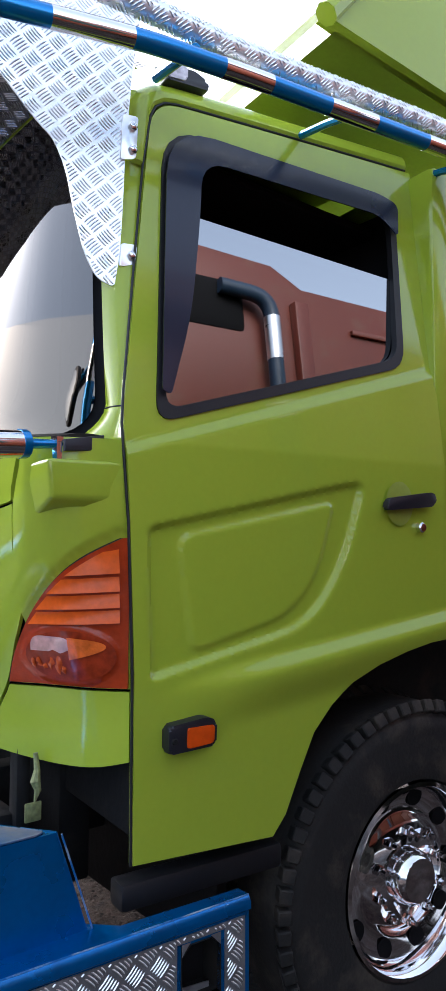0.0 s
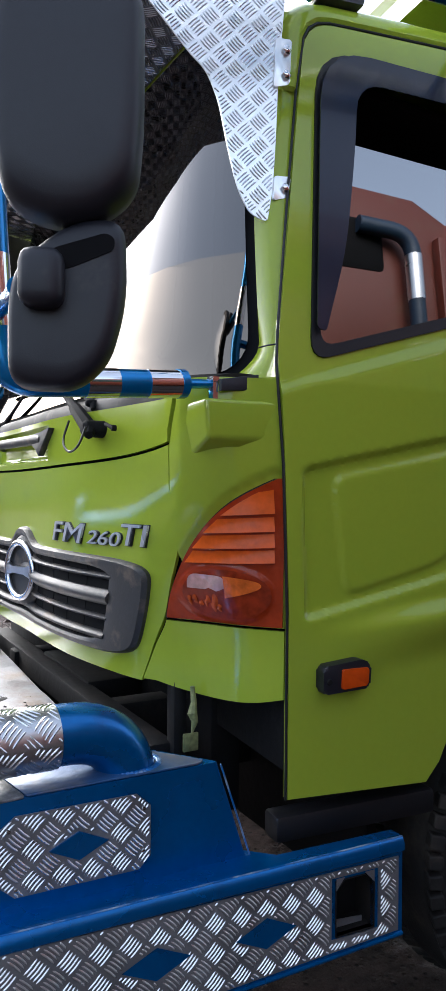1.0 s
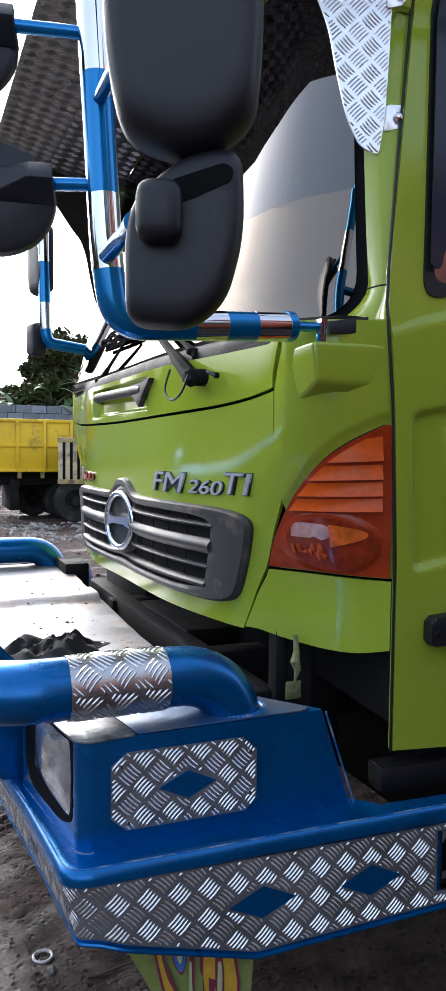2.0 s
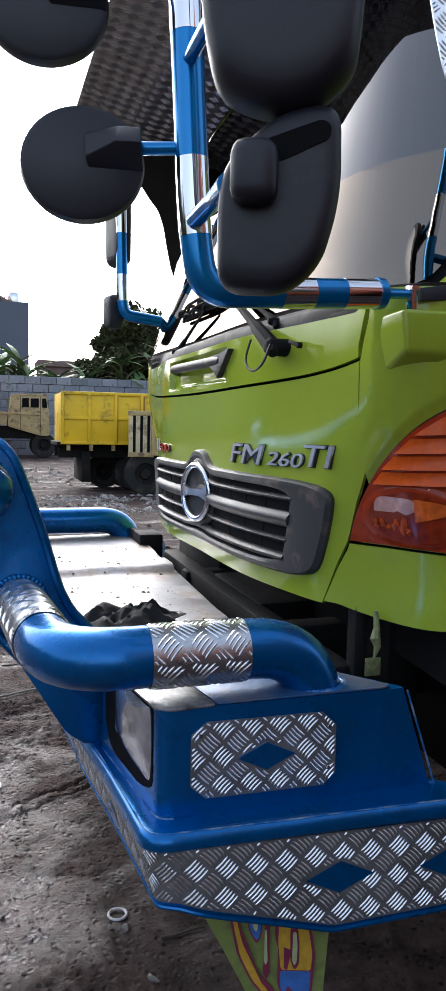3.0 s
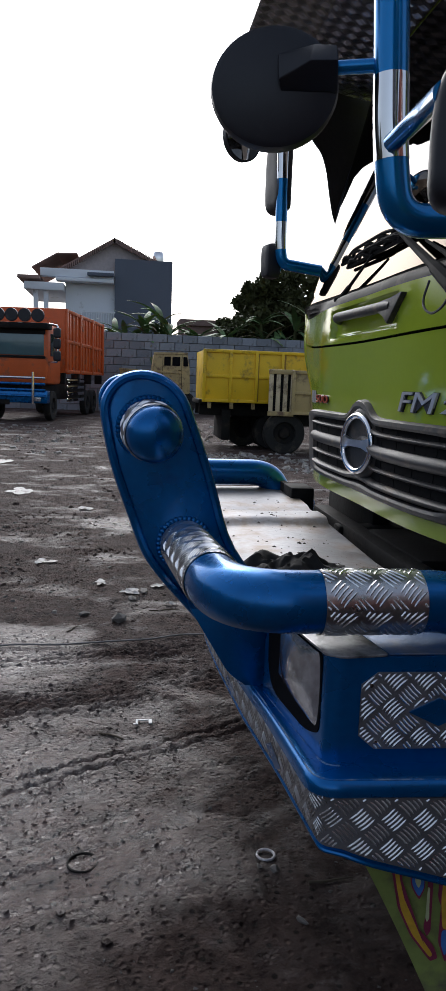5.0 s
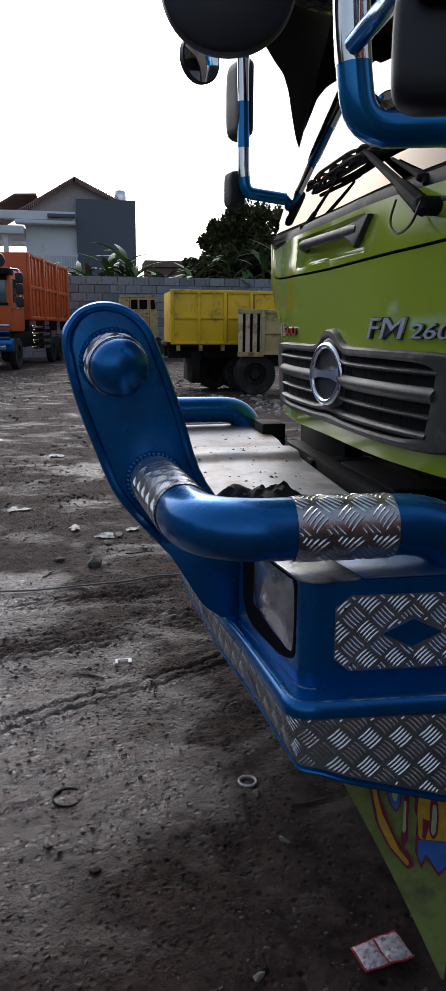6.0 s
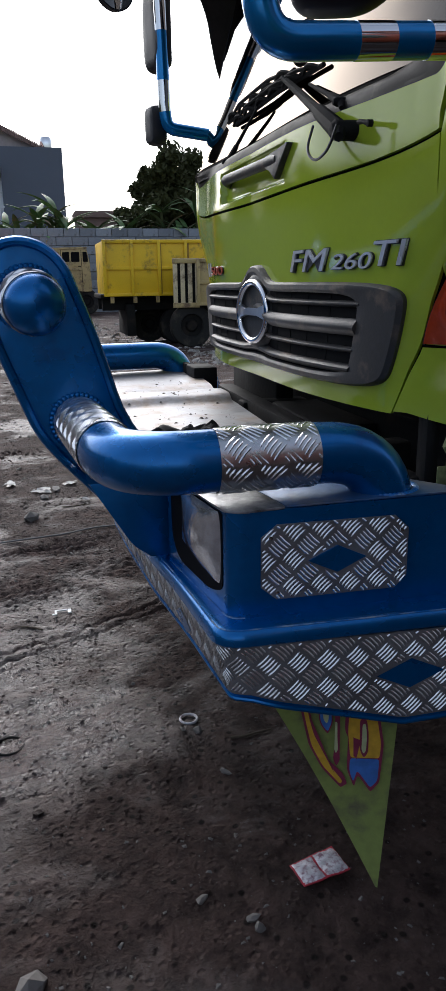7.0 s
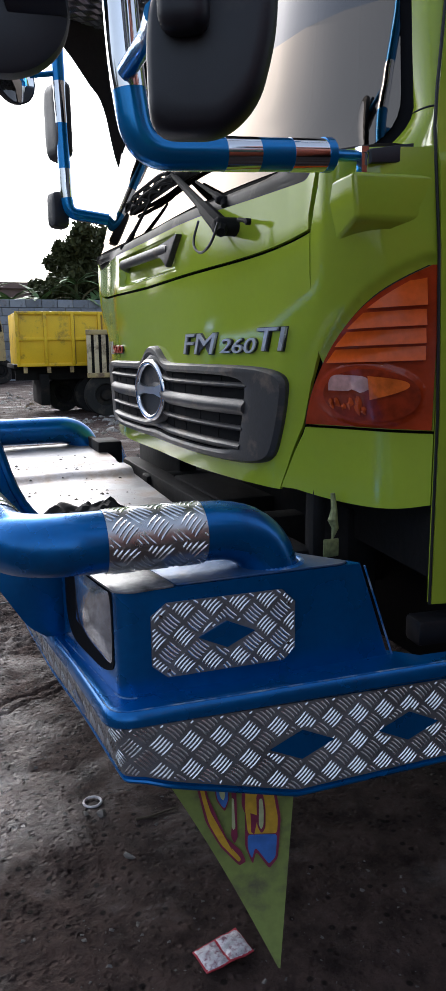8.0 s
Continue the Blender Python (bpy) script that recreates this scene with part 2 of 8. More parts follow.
def mud_material():
    """Wet dark mud with paler dried silt patches, glossy wet places and pits painted dark as in shade."""
    m = bpy.data.materials.new("wet_mud")
    m.use_nodes = True
    n, l = m.node_tree.nodes, m.node_tree.links
    b = n["Principled BSDF"]
    co = n.new("ShaderNodeTexCoord")

    def noise_node(scale, detail=6, rough=0.6, dist=0.0, stretch=None):
        t = n.new("ShaderNodeTexNoise")
        t.inputs["Scale"].default_value, t.inputs["Detail"].default_value = scale, detail
        t.inputs["Roughness"].default_value, t.inputs["Distortion"].default_value = rough, dist
        if stretch:
            mp = n.new("ShaderNodeMapping")
            mp.inputs["Scale"].default_value = stretch
            mp.inputs["Rotation"].default_value = (0, 0, radians(25))
            l.new(co.outputs["Object"], mp.inputs["Vector"]); l.new(mp.outputs[0], t.inputs["Vector"])
        else:
            l.new(co.outputs["Object"], t.inputs["Vector"])
        return t

    def ranged(src, a, c, lo=0.0, hi=1.0):
        r = n.new("ShaderNodeMapRange")
        for k, v in (("From Min", a), ("From Max", c), ("To Min", lo), ("To Max", hi)):
            r.inputs[k].default_value = v
        l.new(src, r.inputs["Value"])
        return r.outputs[0]
    silt = ranged(noise_node(0.9, 8, 0.65, 0.7, (0.8, 1.2, 1)).outputs[0], 0.48, 0.68)
    grit = noise_node(42, 8, 0.72)
    clod = noise_node(8, 7, 0.68)
    pits = n.new("ShaderNodeTexVoronoi")
    pits.inputs["Scale"].default_value, pits.inputs["Randomness"].default_value = 34, 1.0
    l.new(co.outputs["Object"], pits.inputs["Vector"])
    hole = ranged(pits.outputs["Distance"], 0.12, 0.34)
    ramp = n.new("ShaderNodeValToRGB")
    ramp.color_ramp.elements[0].color, ramp.color_ramp.elements[1].color = (0.032, 0.0210, 0.0190, 1), (0.145, 0.098, 0.085, 1)
    ramp.color_ramp.elements[0].position, ramp.color_ramp.elements[1].position = 0.34, 0.70
    l.new(clod.outputs[0], ramp.inputs[0])
    mix = n.new("ShaderNodeMix"); mix.data_type = "RGBA"
    l.new(silt, mix.inputs["Factor"]); l.new(ramp.outputs[0], mix.inputs["A"])
    mix.inputs["B"].default_value = (0.112, 0.088, 0.080, 1)
    speck = n.new("ShaderNodeMix"); speck.data_type = "RGBA"
    l.new(ranged(grit.outputs[0], 0.60, 0.72, 0.0, 0.7), speck.inputs["Factor"])
    l.new(mix.outputs["Result"], speck.inputs["A"]); speck.inputs["B"].default_value = (0.17, 0.148, 0.135, 1)
    # dark spots in the colour paint the shade inside small pits
    pit_shade = n.new("ShaderNodeTexVoronoi")
    pit_shade.inputs["Scale"].default_value = 21
    l.new(co.outputs["Object"], pit_shade.inputs["Vector"])
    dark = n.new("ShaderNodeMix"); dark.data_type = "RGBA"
    l.new(ranged(pit_shade.outputs["Distance"], 0.22, 0.12, 0.0, 0.85), dark.inputs["Factor"])
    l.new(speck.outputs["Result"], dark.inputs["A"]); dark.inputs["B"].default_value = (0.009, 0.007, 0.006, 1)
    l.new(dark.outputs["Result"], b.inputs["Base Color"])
    wet = noise_node(1.6, 8, 0.66, 0.6, (0.8, 1.25, 1))
    near = None
    for cx, cy, r in ((-0.70, 1.15, 0.95), (-1.0, 2.45, 0.8), (-0.25, 6.3, 0.5), (-0.25, 0.85, 0.55)):
        far = n.new("ShaderNodeVectorMath"); far.operation = "DISTANCE"
        l.new(co.outputs["Object"], far.inputs[0]); far.inputs[1].default_value = (cx, cy, 0)
        spot = ranged(far.outputs["Value"], r, r * 0.25)
        if near is None:
            near = spot
        else:
            mx = n.new("ShaderNodeMath"); mx.operation = "MAXIMUM"
            l.new(near, mx.inputs[0]); l.new(spot, mx.inputs[1]); near = mx.outputs[0]
    pool = n.new("ShaderNodeMath"); pool.operation = "MULTIPLY_ADD"; pool.inputs[1].default_value = 0.30
    l.new(near, pool.inputs[0]); l.new(wet.outputs[0], pool.inputs[2])
    sheen = ranged(pool.outputs[0], 0.51, 0.73)
    l.new(ranged(sheen, 0.0, 1.0, 0.78, 0.23), b.inputs["Roughness"])
    l.new(ranged(sheen, 0.0, 1.0, 0.12, 0.85), b.inputs["Specular IOR Level"])
    add = n.new("ShaderNodeMath"); add.operation = "MULTIPLY_ADD"; add.inputs[1].default_value = 0.85
    l.new(grit.outputs[0], add.inputs[0]); l.new(clod.outputs[0], add.inputs[2])
    add2 = n.new("ShaderNodeMath"); add2.operation = "MULTIPLY_ADD"; add2.inputs[1].default_value = 0.4
    l.new(hole, add2.inputs[0]); l.new(add.outputs[0], add2.inputs[2])
    bp = n.new("ShaderNodeBump")
    bp.inputs["Strength"].default_value, bp.inputs["Distance"].default_value = 1.0, 0.075
    l.new(ranged(sheen, 0.0, 1.0, 1.0, 0.45), bp.inputs["Strength"])
    l.new(add2.outputs[0], bp.inputs["Height"]); l.new(bp.outputs[0], b.inputs["Normal"])
    return m


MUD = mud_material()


# ---- mesh helpers ----
def part(name, bm, mat, parent=None, label="", smooth=True):
    """Links a bmesh as one mesh object under a thing or a part."""
    bmesh.ops.recalc_face_normals(bm, faces=bm.faces)
    me = bpy.data.meshes.new(name)
    bm.to_mesh(me)
    bm.free()
    me.materials.append(mat)
    if smooth:
        me.shade_smooth()
        me.set_sharp_from_angle(angle=radians(38))
    ob = new(name, me)
    if parent:
        ob.parent = parent
    if label:
        ob["label"] = label
    return ob


def thing(name, label, category, group="", kind=""):
    return tagged(new(name), label, category, group, kind)


def slab(bm, x0, x1, y0, y1, z0, z1, bevel=0.0, m=None, seg=2):
    r = bmesh.ops.create_cube(bm, size=1.0)
    vs = r["verts"]
    for v in vs:
        v.co = Vector((x0 + (v.co.x + 0.5) * (x1 - x0), y0 + (v.co.y + 0.5) * (y1 - y0), z0 + (v.co.z + 0.5) * (z1 - z0)))
    if bevel:
        es = list({e for v in vs for e in v.link_edges})
        g = bmesh.ops.bevel(bm, geom=es, offset=bevel, segments=seg, profile=0.5, affect="EDGES")
        vs = list({v for f in g["faces"] for v in f.verts} | {v for v in vs if v.is_valid})
    if m is not None:
        bmesh.ops.transform(bm, matrix=m, verts=vs)
    return vs


def prism(bm, pts, place, depth, bevel=0.0):
    """A polygon of (u, v) extruded along the third axis of place(u, v, w) from 0 to depth."""
    a = [bm.verts.new(place(u, v, 0.0)) for u, v in pts]
    b = [bm.verts.new(place(u, v, depth)) for u, v in pts]
    fs = [bm.faces.new(a), bm.faces.new(list(reversed(b)))]
    k = len(pts)
    for i in range(k):
        fs.append(bm.faces.new((a[i], b[i], b[(i + 1) % k], a[(i + 1) % k])))
    if bevel:
        es = list({e for f in fs[:2] for e in f.edges})
        bmesh.ops.bevel(bm, geom=es, offset=bevel, segments=2, profile=0.5, affect="EDGES")
    return a + b


def rounded(pts, r, n=5):
    """Rounds the corners of a closed polygon; r: one radius, or one per corner."""
    out, k = [], len(pts)
    for i in range(k):
        p, a, b = Vector(pts[i]), Vector(pts[i - 1]), Vector(pts[(i + 1) % k])
        ri = r[i] if isinstance(r, (list, tuple)) else r
        da, db = (a - p), (b - p)
        d = min(ri, da.length * 0.49, db.length * 0.49)
        if d < 1e-5:
            out.append(tuple(p))
            continue
        s, e = p + da.normalized() * d, p + db.normalized() * d
        for j in range(n + 1):
            t = j / n
            out.append(tuple((1 - t) ** 2 * s + 2 * t * (1 - t) * p + t * t * e))
    return out


def bent(points, r, n=6):
    """An open path of 3D points with its corners rounded by r."""
    pts = [Vector(p) for p in points]
    out = [pts[0]]
    for i in range(1, len(pts) - 1):
        p = pts[i]
        da, db = pts[i - 1] - p, pts[i + 1] - p
        d = min(r, da.length * 0.49, db.length * 0.49)
        s, e = p + da.normalized() * d, p + db.normalized() * d
        for j in range(n + 1):
            t = j / n
            out.append((1 - t) ** 2 * s + 2 * t * (1 - t) * p + t * t * e)
    out.append(pts[-1])
    return out


def tube(bm, path, r, seg=16, caps=True):
    """Sweeps a circle along a path; r: a radius or one per point."""
    pts = [Vector(p) for p in path]
    rings, side = [], None
    for i, p in enumerate(pts):
        d = (pts[min(i + 1, len(pts) - 1)] - pts[max(i - 1, 0)]).normalized()
        if side is None:
            side = d.cross(Vector((0, 0, 1)) if abs(d.z) < 0.9 else Vector((1, 0, 0))).normalized()
        side = (side - d * side.dot(d)).normalized()
        up = d.cross(side)
        ri = r[i] if isinstance(r, (list, tuple)) else r
        rings.append([bm.verts.new(p + (side * math.cos(a) + up * math.sin(a)) * ri) for a in (2 * math.pi * k / seg for k in range(seg))])
    for a, b in zip(rings, rings[1:]):
        for k in range(seg):
            bm.faces.new((a[k], a[(k + 1) % seg], b[(k + 1) % seg], b[k]))
    if caps:
        bm.faces.new(list(reversed(rings[0])))
        bm.faces.new(rings[-1])


def lathe(bm, profile, m, seg=32):
    """Turns (radius, height) pairs round the z axis of m."""
    rings = []
    for r, h in profile:
        if r < 1e-6:
            rings.append([bm.verts.new(m @ Vector((0, 0, h)))])
        else:
            rings.append([bm.verts.new(m @ Vector((r * math.cos(2 * math.pi * k / seg), r * math.sin(2 * math.pi * k / seg), h))) for k in range(seg)])
    for a, b in zip(rings, rings[1:]):
        for k in range(seg):
            q = (k + 1) % seg
            if len(a) == 1 and len(b) == 1:
                continue
            if len(a) == 1:
                bm.faces.new((a[0], b[q], b[k]))
            elif len(b) == 1:
                bm.faces.new((a[k], a[q], b[0]))
            else:
                bm.faces.new((a[k], a[q], b[q], b[k]))


def skin(bm, point, nu, nv):
    """A closed panel between point(i, j, 0), its outer face, and point(i, j, 1), its inner face."""
    a = [[bm.verts.new(point(i / nu, j / nv, 0)) for j in range(nv + 1)] for i in range(nu + 1)]
    b = [[bm.verts.new(point(i / nu, j / nv, 1)) for j in range(nv + 1)] for i in range(nu + 1)]
    for i in range(nu):
        for j in range(nv):
            bm.faces.new((a[i][j], a[i + 1][j], a[i + 1][j + 1], a[i][j + 1]))
            bm.faces.new((b[i][j], b[i][j + 1], b[i + 1][j + 1], b[i + 1][j]))
    for i in range(nu):
        for j, f in ((0, 0), (nv, 1)):
            bm.faces.new((a[i][j], b[i][j], b[i + 1][j], a[i + 1][j]) if f == 0 else (a[i][j], a[i + 1][j], b[i + 1][j], b[i][j]))
    for j in range(nv):
        for i, f in ((0, 0), (nu, 1)):
            bm.faces.new((a[i][j], a[i][j + 1], b[i][j + 1], b[i][j]) if f == 0 else (a[i][j], b[i][j], b[i][j + 1], a[i][j + 1]))


def sheet(bm, point, nu, nv, thick, closed=False):
    """A grid point(i / nu, j / nv) given thickness on its inner side."""
    g = [[bm.verts.new(point(i / nu, j / nv)) for j in range(nv + 1)] for i in range(nu + 1)]
    fs = []
    for i in range(nu):
        for j in range(nv):
            fs.append(bm.faces.new((g[i][j], g[i + 1][j], g[i + 1][j + 1], g[i][j + 1])))
    bmesh.ops.recalc_face_normals(bm, faces=fs)
    if thick:
        bmesh.ops.solidify(bm, geom=fs, thickness=thick)


def inside_poly(u, v, poly):
    hit, k = False, len(poly)
    for i in range(k):
        (x0, y0), (x1, y1) = poly[i], poly[(i + 1) % k]
        if (y0 > v) != (y1 > v) and u < (x1 - x0) * (v - y0) / (y1 - y0) + x0:
            hit = not hit
    return hit


def treads(place, u0, u1, v0, v1, ok, pitch=0.044, height=0.0019):
    """Five-bar tread pattern: diamond-shaped groups of raised bars, laid crosswise in turn. place(u, v, w) gives the surface."""
    bm = bmesh.new()
    q = math.sqrt(0.5)
    reach = int((max(abs(u0), abs(u1)) + max(abs(v0), abs(v1))) / pitch * q) + 2
    for a in range(-reach, reach + 1):
        for b in range(-reach, reach + 1):
            cu, cv = (a - b) * q * pitch, (a + b) * q * pitch
            if not (u0 - pitch < cu < u1 + pitch and v0 - pitch < cv < v1 + pitch):
                continue
            c, s = (q, q) if (a + b) % 2 else (-q, q)
            for k in range(5):
                o = (k - 2) * pitch * 0.185
                ln, wd = pitch * 0.41, pitch * 0.048
                mu, mv = cu - s * o, cv + c * o

                def spot(f, g, h):
                    bow = pitch * 0.035 * (1 - f * f)
                    return mu + c * ln * f - s * (wd * g + bow), mv + s * ln * f + c * (wd * g + bow), h
                lo = hi = None
                for f in (-1.0, -0.75, -0.5, -0.25, 0.0, 0.25, 0.5, 0.75, 1.0):
                    x, y, _ = spot(f, 0, 0)
                    if u0 < x < u1 and v0 < y < v1 and ok(x, y):
                        lo, hi = (f if lo is None else lo), f
                if lo is None or hi - lo < 0.4:
                    continue
                rows = []
                for f in (lo, lo + 0.16 * (hi - lo), (lo + hi) / 2, hi - 0.16 * (hi - lo), hi):
                    e = 0.35 if f in (lo, hi) else 1.0
                    rows.append([bm.verts.new(place(*spot(f, g * e, h))) for g, h in ((-1, 0.0003), (0, height * (0.25 if e < 1 else 1.0)), (1, 0.0003))])
                for r0, r1 in zip(rows, rows[1:]):
                    bm.faces.new((r0[0], r1[0], r1[1], r0[1]))
                    bm.faces.new((r0[1], r1[1], r1[2], r0[2]))
    return bm


# ---- ground ----
def spread(lo, hi, fine_lo, fine_hi, step, grow=1.22):
    """Coordinates that are dense between fine_lo and fine_hi and widen outwards."""
    c = [fine_lo + step * i for i in range(int((fine_hi - fine_lo) / step) + 1)]
    s = step
    while c[-1] < hi:
        s *= grow
        c.append(c[-1] + s)
    s = step
    while c[0] > lo:
        s *= grow
        c.insert(0, c[0] - s)
    return c


def ground_height(x, y):
    p = Vector((x, y, 0))
    d = math.hypot(x, y - 2)
    fade = 1.0 / (1.0 + (d / 9.0) ** 2)
    q = p + Vector((0.15 * noise.noise(p * 1.3), 0.15 * noise.noise(p * 1.3 + Vector((7, 0, 0))), 0))
    ridge = lambda s: 1 - 2 * abs(noise.noise(q * s))
    h = 0.04 * noise.noise(p * 0.6) + 0.02 * noise.noise(q * 1.9) + 0.012 * ridge(3.1) + 0.006 * ridge(7.0) + 0.006 * noise.noise(q * 13.0) * max(0, 0.4 + noise.noise(p * 2.3)) + 0.0045 * noise.noise(q * 27.0) + 0.0025 * noise.noise(q * 47.0) - 0.014 * max(0, noise.noise(q * 21.0 + Vector((0, 0, 5))) - 0.32)
    for x0, y0, turn, lines, depth, wob in TRACKS:
        c, s = math.cos(turn), math.sin(turn)
        along, across_ = (x - x0) * c + (y - y0) * s, (y - y0) * c - (x - x0) * s
        if abs(across_) > 0.5 or abs(along) > 5:
            continue
        across_ += 0.05 * noise.noise(Vector((along * 0.8, x0, 3)))
        saw = abs((along / 0.075) % 1.0 - 0.5) * 4 - 1
        keep = max(0.0, min(1.0, 0.75 + 1.6 * noise.noise(Vector((along * 1.3, across_ * 2.5, y0)))))
        for o in lines:
            d = across_ - o - wob * saw
            if abs(d) < 0.09:
                h += keep * depth * (-math.exp(-(d / 0.011) ** 2) + 0.5 * math.exp(-((abs(d) - 0.024) / 0.012) ** 2))
    if x > 0.15 and y < 1.2:
        h *= 0.7
    return h * fade - 0.01


# tyre tracks: a point, the heading, offsets of the grooves, their depth and zigzag
TRACKS = [(-0.2, 1.46, 0.48, (-0.05, 0.02), 0.014, 0.008), (-0.4, 1.98, 0.28, (-0.16, -0.10, -0.045, 0.01, 0.07, 0.13), 0.009, 0.014),
          (-0.6, 2.42, 0.22, (-0.06, 0.0, 0.05), 0.008, 0.012), (-0.2, 0.98, 0.35, (-0.1, 0.04), 0.008, 0.006), (-0.35, 0.55, 0.1, (-0.05, 0.03), 0.007, 0.006),
          (-0.8, 3.3, 0.35, (-0.15, -0.08, 0.0, 0.08), 0.009, 0.012), (-1.0, 5.0, 0.1, (-0.2, -0.1, 0.0, 0.1), 0.014, 0.015)]
xs, ys = spread(-900, 900, -1.15, 0.65, 0.0115, 1.065), spread(-900, 900, -0.15, 2.9, 0.0115, 1.06)
verts = [(x, y, ground_height(x, y)) for x in xs for y in ys]
w = len(ys)
faces = [(i * w + j, (i + 1) * w + j, (i + 1) * w + j + 1, i * w + j + 1) for i in range(len(xs) - 1) for j in range(w - 1)]
me = bpy.data.meshes.new("ground")
me.from_pydata(verts, [], faces)
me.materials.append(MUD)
me.shade_smooth()
tagged(new("ground", me), "wet dark brown mud yard with tyre ruts and pale silt", "ground", kind="structure")

# ---- the truck ----
truck = thing("dump_truck", "lime green dump truck with blue steel bull bar standing on mud", "truck")
SIDE = Matrix.Translation((0.85, 0, 0)) @ Matrix.Rotation(radians(-5), 4, "Z") @ Matrix.Translation((-0.85, 0, 0))
YC = 1.215                                   # the cab's middle line

HIGH = [(0.865, 1.2), (0.715, 1.155), (0.65, 1.09), (0.635, 1.0), (0.605, 0.8), (0.55, 0.44), (0.54, 0.0)]
LOW = [(0.87, 1.19), (0.81, 1.11), (0.745, 0.99), (0.675, 0.885), (0.625, 0.77), (0.57, 0.44), (0.56, 0.0)]


def plan(ctrl, t):
    """A smooth curve through the half plan, mirrored at the middle; t from 0 (near door) over 6 (middle) to 12."""
    far = t > 6
    t = 12 - t if far else t
    i = min(int(t), 5)
    f = t - i
    P = lambda k: Vector(ctrl[k]) if 0 <= k <= 6 else (Vector((ctrl[12 - k][0], -ctrl[12 - k][1])) if k > 6 else 2 * Vector(ctrl[0]) - Vector(ctrl[-k]))
    a, b, c, d = P(i - 1), P(i), P(i + 1), P(i + 2)
    q = 0.5 * (2 * b + (c - a) * f + (2 * a - 5 * b + 4 * c - d) * f * f + (3 * b - a - 3 * c + d) * f ** 3)
    return q.x - (0.065 * max(0.0, q.y / 1.2) ** 1.3 if far else 0.0), (YC + q.y if far else YC - q.y)


def cab(t, z, off=0.0):
    """A point of the cab's skin: t round the front, z up, off outwards."""
    k = min(max((z - 1.12) / 0.56, 0.0), 1.0)
    k = k * k * (3 - 2 * k)

    def at(tt):
        xl, yl = plan(LOW, tt)
        xh, yh = plan(HIGH, tt)
        return xl + (xh - xl) * k, yl + (yh - yl) * k
    x, y = at(t)
    if off:
        e = 0.02
        x0, y0 = at(max(t - e, 0)); x1, y1 = at(min(t + e, 12))
        d = Vector((x1 - x0, y1 - y0)).normalized()
        x, y = x - d.y * off, y + d.x * off
    if z > 1.8:
        c = (6 - abs(t - 6)) / 6
        x += (0.09 + 0.11 * c) * (z - 1.8)
        y += (YC - y) / 1.2 * 0.115 * (z - 1.8)
    if z > 1.62:
        x += 0.04 * (min(z, 1.8) - 1.62) * min(1.0, max(0.0, (6 - abs(t - 6) - 2.2) / 1.2))
    if z < 1.2:
        x += 0.35 * (1.2 - z) ** 2 * min(t, 12 - t) / 6
    return Vector((x, y, z))


def patch(name, t0, t1, z0, z1, mat, parent, nt=30, nz=10, off=0.0, thick=0.012, label=""):
    """A panel of the cab's skin; t0, t1 may depend on z and z0, z1 on t."""
    f = lambda v, a: v(a) if callable(v) else v
    bm = bmesh.new()

    def point(i, j, k):
        zz = f(z0, 6) + (f(z1, 6) - f(z0, 6)) * j
        t = f(t0, zz) + (f(t1, zz) - f(t0, zz)) * i
        z = f(z0, t) + (f(z1, t) - f(z0, t)) * j
        return cab(t, z, f(off, (t, z)) - k * thick)
    skin(bm, point, nt, nz)
    return part(name, bm, mat, parent, label)


cab_body = new("cab"); cab_body.parent = truck
tagged(cab_body, "lime green cab with curved front")

# dark shell behind the panels, with floor
bm = bmesh.new()
sheet(bm, lambda i, j: cab(0.3 + 11.4 * i, 1.12 + 0.63 * j, -0.036), 40, 8, 0.02)
part("inner_shell", bm, DARK, cab_body)
bottom = lambda t: 1.038
EDGE = [(1.0, 3.68), (1.04, 3.5), (1.10, 3.2), (1.19, 2.83), (1.215, 2.76), (1.29, 2.64), (1.36, 2.42), (1.44, 2.62), (1.52, 2.76), (1.65, 2.82), (1.70, 2.70), (1.74, 2.52), (1.80, 2.42)]
CREST = lambda t: 1.607 + 0.0045 * (t - 6) ** 2


def corner_seam(z):
    """Where the seam between front and corner panel runs."""
    z = min(max(z, 1.0), 1.8)
    for (z0, t0), (z1, t1) in zip(EDGE, EDGE[1:]):
        if z <= z1:
            return t0 + (t1 - t0) * (z - z0) / (z1 - z0)


patch("front_panel", lambda z: corner_seam(z) + 0.03, lambda z: 11.97 - corner_seam(z), bottom, lambda t: CREST(t) - 0.004, LIME, cab_body, 70, 40)


def ease(d, w):
    d = max(0.0, min(1.0, 0.5 + d / w))
    return d * d * (3 - 2 * d)


PANEL_TOP = lambda t: 1.80 - 0.040 * ease(6 - abs(t - 6) - 2.75, 0.6)


def pocket(q):
    """The hand pocket pressed into the upper panel behind the grab handle."""
    y, z = cab(*q).y, q[1]
    lean = 0.06 * (z - 1.68)
    return 0.003 - 0.024 * ease(min(y - 0.90 - lean, 1.60 - y, z - 1.634, 1.742 - z) - 0.006, 0.016)


patch("upper_panel", lambda z: corner_seam(z) + 0.03, lambda z: 11.97 - corner_seam(z), lambda t: CREST(t) + 0.004, PANEL_TOP, LIME, cab_body, 300, 36, off=pocket)
LEFT = lambda z: 2.72 - 0.25 * max(0, (z - 1.215) / 0.35) - 2.35 * max(0, (z - 1.215) / 0.355) ** 2.2
RIM = [(0.11 * max(0.0, LEFT(1.215 + 0.352 * k / 24)), 1.215 + 0.352 * k / 24) for k in range(25)]


